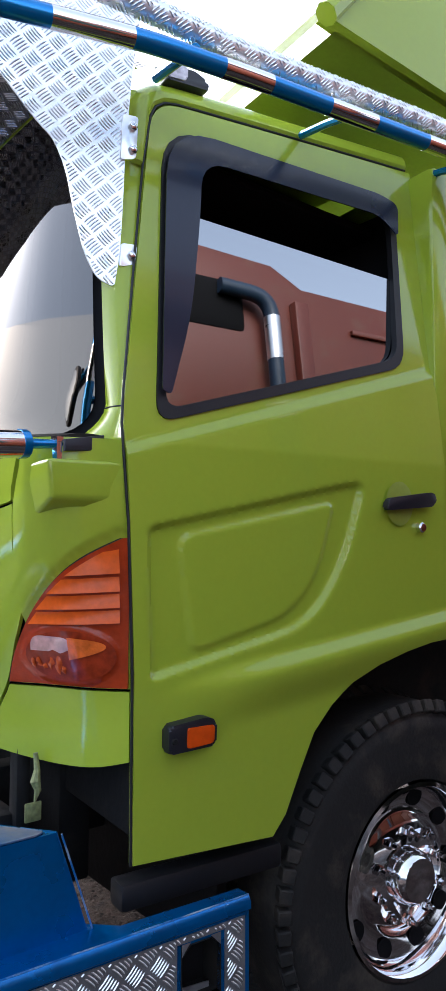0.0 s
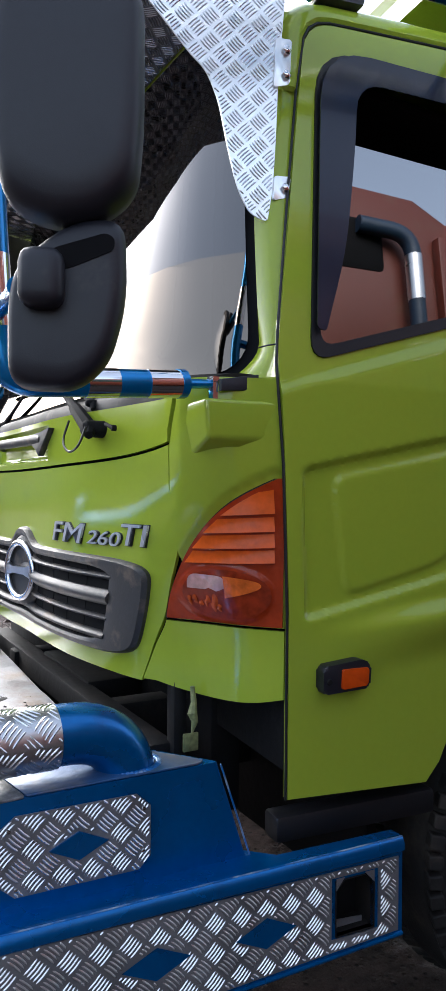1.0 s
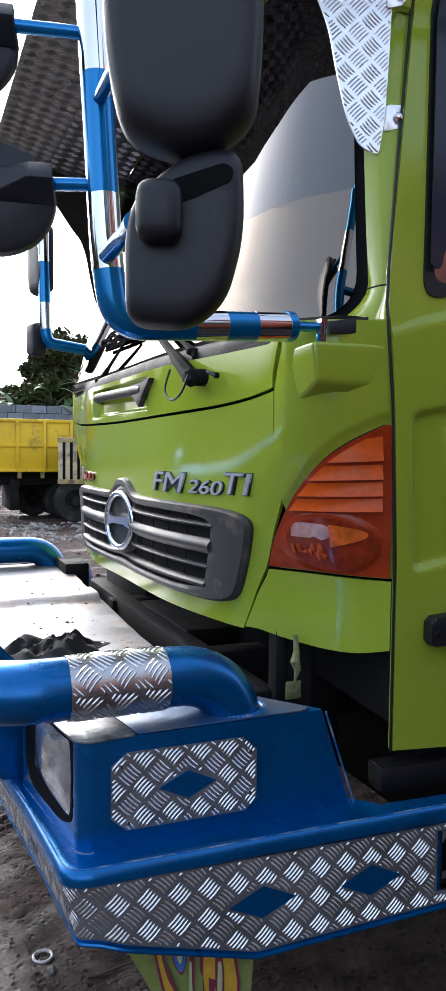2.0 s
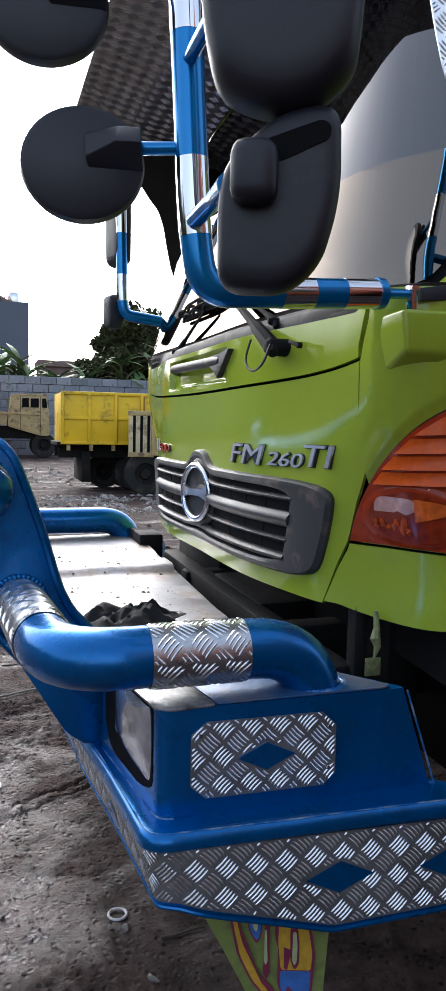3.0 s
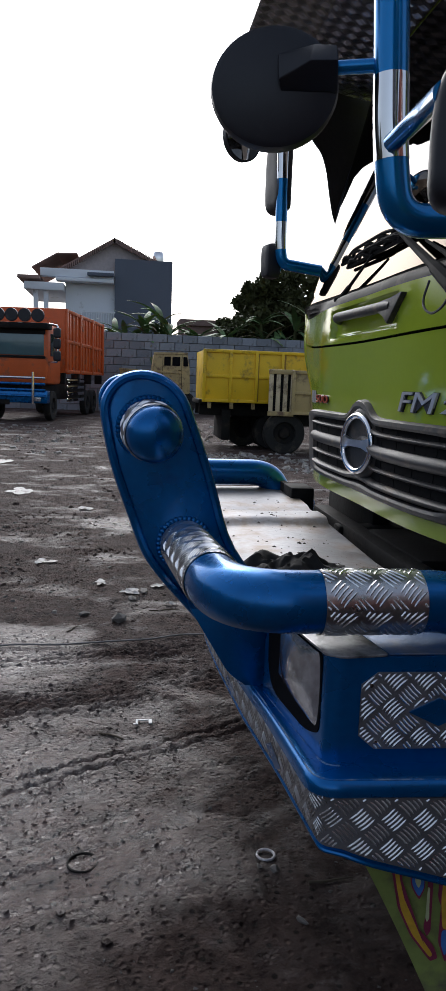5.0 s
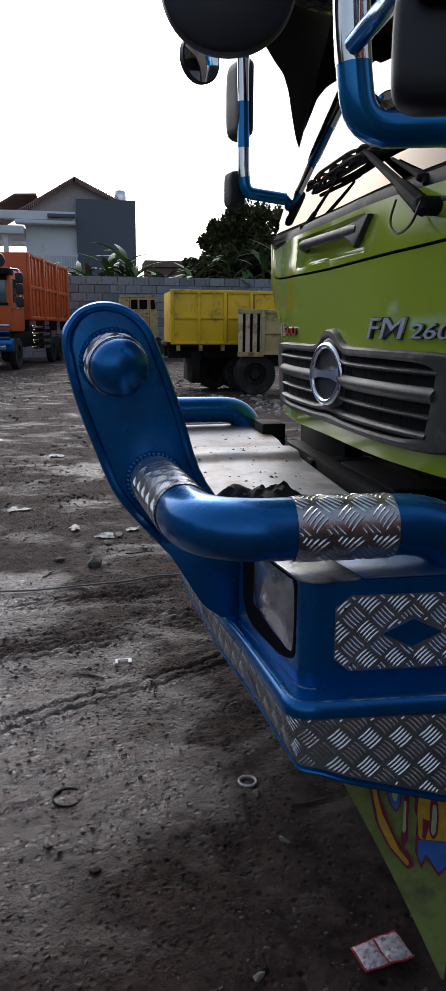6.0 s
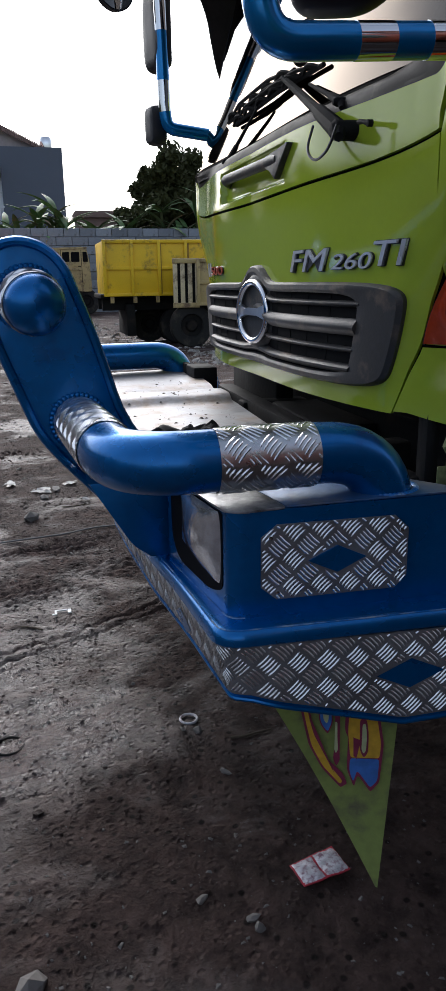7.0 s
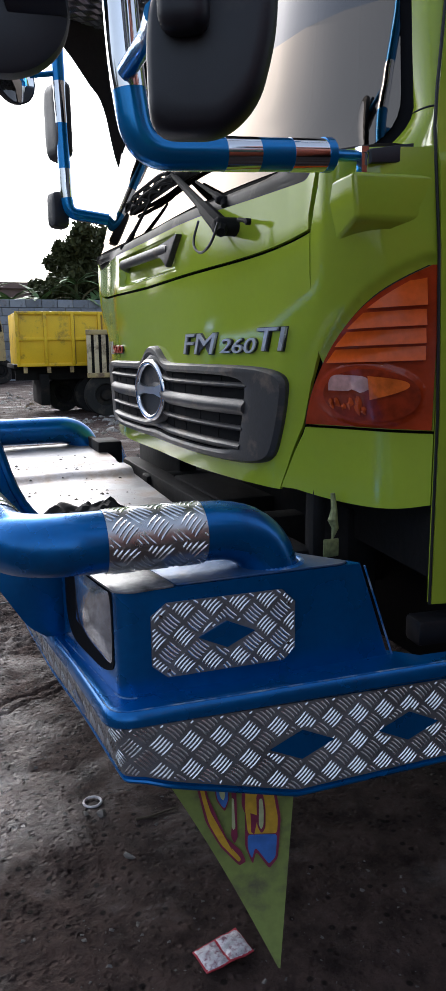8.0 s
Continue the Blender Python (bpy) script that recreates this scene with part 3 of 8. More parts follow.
def lamp_relief(q):
    """The panel slopes in towards the corner lamp along its curved edge."""
    u, z = 0.11 * min(q[0], 12 - q[0]), q[1]
    d = min(math.hypot(u - a, z - b) for a, b in RIM)
    return -0.009 * (1 - ease(d - 0.019, 0.024))


for far in (0, 1):
    F = (lambda t: t) if not far else (lambda t: 12 - t)
    patch("corner_panel", F(0.03), lambda z: F(corner_seam(z) - 0.03), 1.212, 1.80, LIME, cab_body, 60, 90, off=lamp_relief)
    patch("corner_skirt", F(0.03), lambda z: F(corner_seam(z) - 0.03), lambda t: 1.045 - 0.022 * math.sin(math.pi * min(t, 12 - t, 3) / 3), 1.206, LIME, cab_body, 26, 10, off=0.004)
# windscreen with its gasket, the cowl below it and the pillars
def screen(y, z, off=0.0):
    """The windscreen's surface."""
    d = abs(y - YC) / 1.1
    x = 0.60 + 0.126 * d ** 2.6 + 1.6 * max(0.0, d - 0.76) ** 2 + (0.20 - 0.09 * min(d, 1) ** 2) * (z - 1.8)
    if y > YC:
        x -= 0.17 * min(d, 1.05) ** 2 * max(0.0, 2.79 - z)
    slope = (0.126 * 2.6 * d ** 1.6 + 3.2 * max(0.0, d - 0.76)) / 1.1 * (1 if y > YC else -1)
    n = Vector((-1, slope, 0.17)).normalized()
    return Vector((x, y, z)) + n * off


def across(y, z):
    """Narrows y towards the roof."""
    return YC + (y - YC) * (1 - 0.096 * (z - 1.8))


def glass_panel(name, y0, y1, z0, z1, off, thick, mat, label="", above=None, below=None):
    bm = bmesh.new()
    ym, zm = (y0 + y1) / 2, (z0 + z1) / 2
    edge = []
    for (ya, za), (yb, zb) in zip(*(lambda c: (c, c[1:] + c[:1]))(rounded([(y0, z0), (y1, z0), (y1, z1), (y0, z1)], 0.11, 8))):
        n = max(1, int(math.hypot(yb - ya, zb - za) / 0.05))
        edge += [(ya + (yb - ya) * k / n, za + (zb - za) * k / n) for k in range(n)]
    layers = []
    for k in (0, 1):
        rings = []
        for r in range(1, 11):
            rings.append([])
            for y, z in edge:
                zz = zm + (z - zm) * r / 10
                rings[-1].append(bm.verts.new(screen(across(ym + (y - ym) * r / 10, zz), zz, off - k * thick)))
        mid = bm.verts.new(screen(ym, zm, off - k * thick))
        m = len(edge)
        for q in range(m):
            bm.faces.new((mid, rings[0][q], rings[0][(q + 1) % m]))
            for a, b in zip(rings, rings[1:]):
                bm.faces.new((a[q], b[q], b[(q + 1) % m], a[(q + 1) % m]))
        layers.append(rings[-1])
    for q in range(m):
        bm.faces.new((layers[0][q], layers[1][q], layers[1][(q + 1) % m], layers[0][(q + 1) % m]))
    for level, no in ((above, -1), (below, 1)):
        if level:
            bmesh.ops.bisect_plane(bm, geom=bm.verts[:] + bm.edges[:] + bm.faces[:], plane_co=(0, 0, level), plane_no=(0, 0, no), clear_outer=True)
    return part(name, bm, mat, cab_body, label)


glass_panel("windscreen_gasket", 0.068, 2 * YC - 0.068, 1.775, 2.80, -0.004, 0.02, SCREEN_SEAL)
glass_panel("windscreen", 0.113, 2 * YC - 0.102, 1.820, 2.78, 0.004, 0.006, SCREEN_GLASS, "reflecting tinted windscreen", below=2.13).visible_shadow = False
glass_panel("sun_strip", 0.113, 2 * YC - 0.102, 1.820, 2.78, 0.004, 0.006, STRIP_FILM, "grey sun strip film across the windscreen", above=2.13).visible_shadow = False
bm = bmesh.new()


def cowl_at(i, j, k):
    t = 1.2 + 9.6 * i
    a, b = cab(t, PANEL_TOP(t) + 0.002, -0.004), screen(0.07 + (2 * YC - 0.14) * i, 1.806, 0.006)
    return a.lerp(b, j) + Vector((-0.012 * math.sin(math.pi * j), 0, 0.010 * math.sin(math.pi * j) - 0.012 * k))


skin(bm, cowl_at, 80, 6)
part("cowl", bm, COWL, cab_body, "black cowl under the windscreen")
for side in (0, 1):
    Y = (lambda y: y) if side == 0 else (lambda y: 2 * YC - y)
    bm = bmesh.new()

    def pillar(i, j, k):
        z = 1.806 + 0.95 * j ** 1.8
        s = screen(across(0.094 + 0.06 * (max(0.0, 1.90 - z) / 0.094) ** 2, z), z, 0.005)
        d = Vector((0.853 + 0.131 * (z - 1.83), 0.020 + 0.118 * (z - 1.8), z))
        p = s.lerp(d, i) + Vector((-0.012, -0.016, 0)) * math.sin(math.pi * i) * 0.8 + Vector((0.012, 0.012, 0)) * k
        return Vector((p.x, Y(p.y), p.z))
    skin(bm, pillar, 10, 26)
    part("pillar", bm, LIME, cab_body)
    bm = bmesh.new()
    tube(bm, [pillar(k / 8, 0.251, 0) for k in range(9)], 0.0022, 6)
    part("pillar_seam", bm, GASKET, cab_body)
    bm = bmesh.new()
    skin(bm, lambda i, j, k: cab((0.03 + 1.6 * i) if side == 0 else (11.97 - 1.6 * i), 1.80, -0.002).lerp(pillar(1 - i, 0.0, 0), j) + Vector((0.008 * k, 0, -0.008 * k)), 10, 2)
    part("pillar_foot", bm, LIME, cab_body)
# cab roof
bm = bmesh.new()


def roof_point(i, j, k):
    y = across(0.10 + (2 * YC - 0.2) * i, 2.76)
    p = screen(y, 2.80, 0.0)
    a = p + (Vector((2.0, y, 2.86)) - p) * j
    e = min(1, 12 * min(i, 1 - i))
    a.z = 2.757 + 0.045 * e + 0.09 * (1 - (1 - min(1, j * 5)) ** 2) * (0.6 + 0.4 * e) - 0.015 * k
    return a


skin(bm, roof_point, 30, 12)
part("roof", bm, LIME, cab_body)

# ---- cab side with the door ----
door = new("door"); door.parent = truck
tagged(door, "closed lime green cab door with pressed panel")
inward = SIDE.to_3x3() @ Vector((0, 1, 0))
S = lambda x, z, w=0.0: SIDE @ Vector((x, side_y(x, z) - w, z))
ARCH = [(1.27, 0.797), (1.312, 0.845), (1.36, 0.945), (1.411, 1.043), (1.475, 1.108), (1.552, 1.163), (1.65, 1.206), (1.757, 1.236), (1.86, 1.255), (1.96, 1.262)]
WINDOW = rounded([(0.925, 1.848), (1.828, 2.112), (1.863, 2.684), (0.99, 2.668)], [0.06, 0.07, 0.12, 0.13])
RECESS = rounded([(0.905, 1.59), (1.61, 1.735), (1.53, 1.50), (1.40, 1.335), (0.915, 1.235)], [0.02, 0.05, 0.1, 0.14, 0.01], 8)
BOSS = rounded([(0.99, 1.572), (1.50, 1.672), (1.44, 1.47), (1.335, 1.36), (1.03, 1.285)], [0.04, 0.03, 0.1, 0.08, 0.04], 8)


def poly_distance(u, v, poly):
    best, k = 9.0, len(poly)
    for i in range(k):
        (x0, y0), (x1, y1) = poly[i], poly[(i + 1) % k]
        dx, dy = x1 - x0, y1 - y0
        t = max(0.0, min(1.0, ((u - x0) * dx + (v - y0) * dy) / (dx * dx + dy * dy + 1e-12)))
        best = min(best, math.hypot(u - x0 - dx * t, v - y0 - dy * t))
    return best if inside_poly(u, v, poly) else -best


def step(d, w):
    d = max(0.0, min(1.0, 0.5 + d / w))
    return d * d * (3 - 2 * d)


def side_y(x, z):
    """How far the side skin lies inwards of its flat plane."""
    y = 0.007 + 0.118 * max(0.0, z - 1.80)
    belt = 1.805 + 0.30 * (x - 0.93)
    y += 0.010 * step(z - belt, 0.035)
    if 1.15 < z < 1.8:
        y += 0.018 * step(poly_distance(x, z, RECESS), 0.020) - 0.009 * step(poly_distance(x, z, BOSS), 0.013)
    over = z - 1.178 - 0.128 * (x - 0.95)
    y -= 0.030 * step(x - 1.10, 0.4) * (0.5 + 0.5 * math.cos(math.pi * min(1.0, over / 0.052 if over > 0 else -over / 0.12)))
    return y


def cut_sheet(name, outline, holes, mat, parent, x_step, z_step, thick, label="", off=0.0, tilt=0.0):
    """A flat outline with holes, cut into a fine net and pressed to the side's shape."""
    bm = bmesh.new()
    for loop in (outline, *holes):
        vs = [bm.verts.new((x, 0, z)) for x, z in loop]
        for i in range(len(vs)):
            bm.edges.new((vs[i - 1], vs[i]))
    bmesh.ops.triangle_fill(bm, edges=bm.edges[:], use_beauty=True, use_dissolve=False, normal=(0, -1, 0))
    x0, x1 = min(p[0] for p in outline), max(p[0] for p in outline)
    z0, z1 = min(p[1] for p in outline), max(p[1] for p in outline)
    for axis, lo, hi, st in ((0, x0, x1, x_step), (2, z0, z1, z_step)):
        no = Vector((axis == 0, 0, axis == 2))
        for k in range(1, int((hi - lo) / st) + 1):
            bmesh.ops.bisect_plane(bm, geom=bm.verts[:] + bm.edges[:] + bm.faces[:], dist=1e-5, plane_co=no * (lo + k * st), plane_no=no)
    for v in bm.verts:
        v.co = S(v.co.x, v.co.z, off - tilt * (2.42 - v.co.z))
    back = bmesh.ops.extrude_face_region(bm, geom=bm.faces[:])
    for v in (g for g in back["geom"] if isinstance(g, bmesh.types.BMVert)):
        v.co += inward * thick
    return part(name, bm, mat, parent, label)


DOOR_TOP = [(0.927, 2.54), (0.945, 2.63), (0.957, 2.685), (0.974, 2.718), (1.002, 2.738), (1.04, 2.747), (1.10, 2.753), (1.36, 2.775), (1.712, 2.803), (1.94, 2.821)]
outline = rounded([(0.866, 0.815), (0.866, 1.25), (0.852, 1.6), (0.838, 1.86), (0.935, 2.54), (0.966, 2.735), (1.30, 2.764)], [0, 0, 0, 0.05, 0.3, 0.085, 0.0]) \
    + [(1.712, 2.797), (1.96, 2.816), (1.96, 1.262)] + ARCH[::-1][1:]
cut_sheet("door_skin", outline, [WINDOW], LIME, door, 0.0095, 0.0085, 0.02)

bm = bmesh.new()
tube(bm, [S(x, z, -0.0015) for x, z in ((0.861, 0.815), (0.861, 1.25), (0.8475, 1.6), (0.8345, 1.84), (0.842, 1.92), (0.885, 2.24), *DOOR_TOP)], 0.0034, 8)
part("door_seal", bm, GASKET, door, "black rubber door seal")
# window gasket ring, smoked rain visor, glass that stands a little open
ring_in = rounded([(0.952, 1.885), (1.80, 2.135), (1.835, 2.655), (1.02, 2.638)], [0.05, 0.06, 0.10, 0.13])
cut_sheet("window_gasket", WINDOW, [ring_in], GASKET, door, 0.1, 0.1, 0.022, off=0.006)
vis_out = rounded([(0.938, 1.93), (0.962, 1.92), (1.035, 2.14), (1.08, 2.42), (1.098, 2.592), (1.77, 2.606), (1.845, 2.55), (1.860, 2.665), (1.78, 2.682), (0.995, 2.664)], [0.01, 0.02, 0.1, 0.1, 0.09, 0.05, 0.02, 0.03, 0.05, 0.15])
cut_sheet("rain_visor", vis_out, [], SMOKE, door, 0.05, 0.05, 0.004, "smoked acrylic rain visor", off=0.022)
glass = rounded([(0.95, 1.88), (1.805, 2.132), (1.835, 2.405), (1.0, 2.435)], [0.03, 0.05, 0.0, 0.0])
cut_sheet("window_glass", glass, [], SIDE_GLASS, door, 0.2, 0.2, 0.004, "tinted glass wound down a little", off=-0.008, tilt=0.045).visible_shadow = False
# handle, lock
bm = bmesh.new()
lathe(bm, [(0.058, 0.0), (0.055, -0.004), (0.04, -0.012), (0.0, -0.016)], SIDE @ pose(1.745, -0.001, 1.675, 90, 0, 0) @ Matrix.Diagonal((1.0, 1.15, -0.12, 1)), 24)
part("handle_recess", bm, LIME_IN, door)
bm = bmesh.new()
prism(bm, rounded([(1.668, 1.652), (1.87, 1.668), (1.885, 1.70), (1.86, 1.712), (1.675, 1.688)], 0.012), lambda u, v, w: S(u, v, 0.012 + w), 0.022, 0.005)
part("handle", bm, PLASTIC, door, "black plastic pull handle")
bm = bmesh.new()
lathe(bm, [(0.0, 0.012), (0.012, 0.012), (0.016, 0.008), (0.016, -0.01)], SIDE @ pose(1.837, 0.0, 1.604, 90, 0, 0), 16)
part("lock", bm, CHROME, door, "chrome lock barrel")

# ---- indicator, side marker ----
indicator = new("indicator"); indicator.parent = truck
tagged(indicator, "amber corner indicator lens with stepped ribs")
bm = bmesh.new()


def lens_at(i, j, k):
    z = 1.215 + 0.352 * j
    t = LEFT(z) * (1 - i) + 0.06 * i
    rib = 0.0
    dome = 0.012 * max(0, 1 - ((t - 1.35) / 1.1) ** 2 - ((z - 1.29) / 0.075) ** 2) ** 0.5 if abs(t - 1.35) < 1.1 and abs(z - 1.29) < 0.075 and ((t - 1.35) / 1.1) ** 2 + ((z - 1.29) / 0.075) ** 2 < 1 else 0
    return cab(t, z, (0.010 + rib + dome) * (1 - k) - 0.01 * k)


skin(bm, lens_at, 40, 110)
part("lens", bm, LENS_RED, indicator, "red-brown moulded lens")
for z0, z1 in ((1.482, 1.538), (1.440, 1.474), (1.402, 1.434), (1.366, 1.396)):
    bm = bmesh.new()

    def bar_at(i, j, k):
        z = z0 + (z1 - z0) * j + 0.006 * (i - 0.5)
        t = (LEFT(min(z, 1.566)) - 0.14) * (1 - i) + 0.24 * i
        return cab(max(t, 0.1), z, (0.012 + 0.010 * (1 - j) ** 1.5) * (1 - k) + 0.004 * k)
    skin(bm, bar_at, 24, 6)
    part("lens_bar", bm, LENS_BAR, indicator, "raised orange lens bar")
bm = bmesh.new()
sheet(bm, lambda i, j: cab(1.28 + 0.98 * j * math.cos(2 * math.pi * i), 1.290 + 0.060 * j * math.sin(2 * math.pi * i), 0.023 - 0.004 * j * j), 32, 6, 0)
part("bulb_bowl", bm, LENS_DEEP, indicator, "dark red bulb bowl behind the lens")
bm = bmesh.new()
sheet(bm, lambda i, j: cab(1.66 + 0.45 * j * math.cos(math.pi * i), 1.300 + 0.040 * j * math.sin(math.pi * i) ** 0.7 + 0.004 * math.sin(9 * i * j), 0.0262 - 0.003 * j * j), 28, 6, 0)
part("bulb_window", bm, material("pale_pink_lens", (0.56, 0.30, 0.27), 0.12, vary=0.35, scale=45, coat=1.0, bump=0.1, bump_scale=60), indicator)
bm = bmesh.new()
sheet(bm, lambda i, j: cab(1.26 - 0.74 * i, 1.304 + (0.028 * (1 - i) ** 0.6 + 0.003) * (2 * j - 1) * (1 if j > 0.5 else 0.75) + 0.010 * i, 0.0264), 18, 6, 0)
part("bulb_reflector", bm, AMBER_DK, indicator, "bright orange bulb reflector")
for k, (t, z, a, h) in enumerate(((2.06, 1.268, 0.05, 0.016), (1.93, 1.272, 0.05, 0.020), (1.80, 1.262, 0.045, 0.014), (1.66, 1.270, 0.06, 0.018), (1.50, 1.266, 0.07, 0.024), (1.40, 1.255, 0.05, 0.010))):
    bm = bmesh.new()
    sheet(bm, lambda i, j: cab(t + a * j * math.cos(2 * math.pi * i) + 0.02 * math.sin(17 * i + k) * j, z + h * j * math.sin(2 * math.pi * i) * (0.7 + 0.3 * math.sin(13 * i + k)), 0.0262 - 0.003 * j), 16, 3, 0)
    part("lens_flute", bm, LENS_FLUTE, indicator)
bm = bmesh.new()
sheet(bm, lambda i, j: cab(LEFT(1.215 + 0.352 * i) + 0.05 - 0.045 * j, 1.212 + 0.355 * i, 0.0035), 40, 1, 0)
part("lens_gasket", bm, GASKET, indicator)

marker = new("side_marker"); marker.parent = truck
tagged(marker, "amber side marker lamp in black housing")
bm = bmesh.new()
prism(bm, rounded([(0.940, 1.060), (1.072, 1.066), (1.072, 1.126), (1.045, 1.138), (0.940, 1.126)], 0.012), lambda u, v, w: S(u, v, w), 0.035, 0.008)
part("housing", bm, PLASTIC, marker)
bm = bmesh.new()
prism(bm, rounded([(0.988, 1.070), (1.062, 1.075), (1.062, 1.118), (0.988, 1.118)], 0.006), lambda u, v, w: S(u, v, 0.032 + w), 0.009, 0.003)
part("lens", bm, AMBER, marker)
bm = bmesh.new()
lathe(bm, [(0.0, 0.004), (0.006, 0.004), (0.008, 0.0)], SIDE @ pose(0.952, -0.034, 1.092, 90, 0, 0), 12)
part("screw", bm, STEEL, marker)

# ---- front wheel ----
def wheel(name, m, radius, width, rim_r, parent, rim_mat=CHROME, detail=True):
    """A wheel whose axis is the z axis of m, its outer face towards +z."""
    hub = new(name); hub.parent = parent
    bm = bmesh.new()
    h = width / 2
    lathe(bm, [(rim_r, -h * 0.8), (rim_r + 0.03, -h), (radius * 0.9, -h), (radius * 0.985, -h * 0.75), (radius, -h * 0.6), (radius, h * 0.6),
               (radius * 0.985, h * 0.78), (radius * 0.92, h * 0.98), (radius * 0.86, h), (radius * 0.8, h * 0.96), (rim_r + 0.05, h), (rim_r + 0.012, h * 0.93), (rim_r, h * 0.7)], m, 72 if detail else 32)
    part("tyre", bm, RUBBER, hub)
    if detail:
        bm = bmesh.new()
        for k in range(62):
            for s in (-1, 1):
                a = 2 * math.pi * (k + (0.5 if s > 0 else 0)) / 62
                mm = m @ Matrix.Rotation(a, 4, "Z") @ pose(radius * 0.965, 0, s * h * 0.72, 0, s * 24, 0)
                slab(bm, -0.02, 0.019, -0.019, 0.019, -0.05, 0.045, 0.004, mm, 1)
        tagged(part("tyre_tread", bm, RUBBER, hub), kind="stuff")
    bm = bmesh.new()
    r = rim_r
    lathe(bm, [(r + 0.005, h * 0.95), (r - 0.008, h * 0.97), (r - 0.022, h * 0.85), (r - 0.03, h * 0.45), (r * 0.72, h * 0.33), (r * 0.6, h * 0.42), (r * 0.52, h * 0.55), (0.0, h * 0.55)], m, 48)
    part("rim", bm, rim_mat, hub, "polished chrome rim" if rim_mat is CHROME else "")
    if detail:
        for k in range(10):
            a = 2 * math.pi * k / 10
            bm = bmesh.new()
            lathe(bm, [(0.03, 0.0), (0.03, 0.004), (0.0, 0.005)], m @ Matrix.Rotation(a, 4, "Z") @ pose(r * 0.8, 0, h * 0.385, 0, -8, 0), 16)
            part("hand_hole", bm, DARK, hub)
            bm = bmesh.new()
            lathe(bm, [(0.017, 0.0), (0.017, 0.02), (0.014, 0.03), (0.009, 0.032), (0.008, 0.05), (0, 0.052)], m @ Matrix.Rotation(a + 0.3, 4, "Z") @ pose(r * 0.47, 0, h * 0.53, 0, 0, 0), 6)
            part("wheel_nut", bm, CHROME, hub)
        bm = bmesh.new()
        lathe(bm, [(0.085, h * 0.5), (0.08, h * 0.9), (0.065, h * 1.02), (0, h * 1.04)], m, 24)
        part("hub_cap", bm, CHROME, hub)
    return hub


wheel("front_wheel", SIDE @ pose(1.86, 0.18, 0.53, 90, 0, 0), 0.525, 0.27, 0.285, truck)
wheel("front_wheel", SIDE @ pose(1.86, 2.18, 0.53, -90, 0, 0), 0.525, 0.27, 0.285, truck, CHROME, False)
# wheel housing, cab floor, chassis
for nm, q in (("wheel_housing", (1.32, 2.4, 0.34, 2.1, 0.75, 1.30)), ("cab_floor", (0.88, 1.33, 0.05, 2.3, 0.86, 1.2)), ("wheel_arch_lip", (1.33, 2.4, 0.03, 0.34, 1.27, 1.32))):
    bm = bmesh.new()
    slab(bm, *q, 0.01, SIDE)
    part(nm, bm, STEEL, truck)
bm = bmesh.new()
slab(bm, 0.85, 1.32, 0.03, 0.10, 0.70, 0.765, 0.012, SIDE)
part("door_step", bm, GASKET, truck)
for y in (0.72, 1.63):
    bm = bmesh.new()
    slab(bm, 0.62, 8.2, y, y + 0.09, 0.62, 0.88, 0.012)
    part("chassis_rail", bm, STEEL, truck)
# the fourth, unlike the rest, is added to darken the view under the cab
for x0, x1, y0, y1, z0, z1 in ((0.64, 0.72, 0.3, 2.15, 0.80, 0.89), (0.9, 1.0, 0.45, 2.0, 0.6, 0.95), (1.2, 1.24, 0.12, 2.3, 0.42, 1.2), (0.78, 0.86, 1.68, 2.38, 0.74, 1.07), (0.70, 0.9, 0.95, 1.5, 0.80, 0.9), (0.7, 0.74, 0.28, 0.33, 0.5, 1.1)):
    bm = bmesh.new()
    slab(bm, x0, x1, y0, y1, z0, z1, 0.012)
    part("cross_member", bm, STEEL, truck)
bm = bmesh.new()
tube(bm, [(1.86, 0.3, 0.53), (1.86, 2.1, 0.53)], 0.07)
part("front_axle", bm, STEEL, truck)

# ---- grille and emblem ----
def skin_at(y, z, off=0.0):
    """The front skin at a given y."""
    lo, hi = 1.0, 11.0
    for _ in range(30):
        mid = (lo + hi) / 2
        if cab(mid, z).y < y:
            lo = mid
        else:
            hi = mid
    return cab(lo, z, off)


grille = new("grille"); grille.parent = truck
tagged(grille, "dusty grey plastic grille with slats")
GC, EZ = 1.175, 1.262                       # middle of the grille, height of the emblem
Z_TOP, Z_BOT = 1.356, 1.088


def grille_half(z):
    return 0.785 + 0.082 * (z - Z_BOT) / (Z_TOP - Z_BOT)


def hump(y):
    """How far the frame rises over the emblem."""
    return 0.062 * math.exp(-(abs(y - GC) / 0.105) ** 3)


def g_at(u, v, off):
    """u from -1 to 1 across, v from 0 (bottom) to 1 (top)."""
    z = Z_BOT + (Z_TOP - Z_BOT) * v
    y = GC + grille_half(z) * u
    return skin_at(y, z + v * hump(y) * 0.9, off)


def squircle(a, p):
    c, s = math.cos(a), math.sin(a)
    e = 1 / (abs(c) ** p + abs(s) ** p) ** (1 / p)
    return c * e, s * e


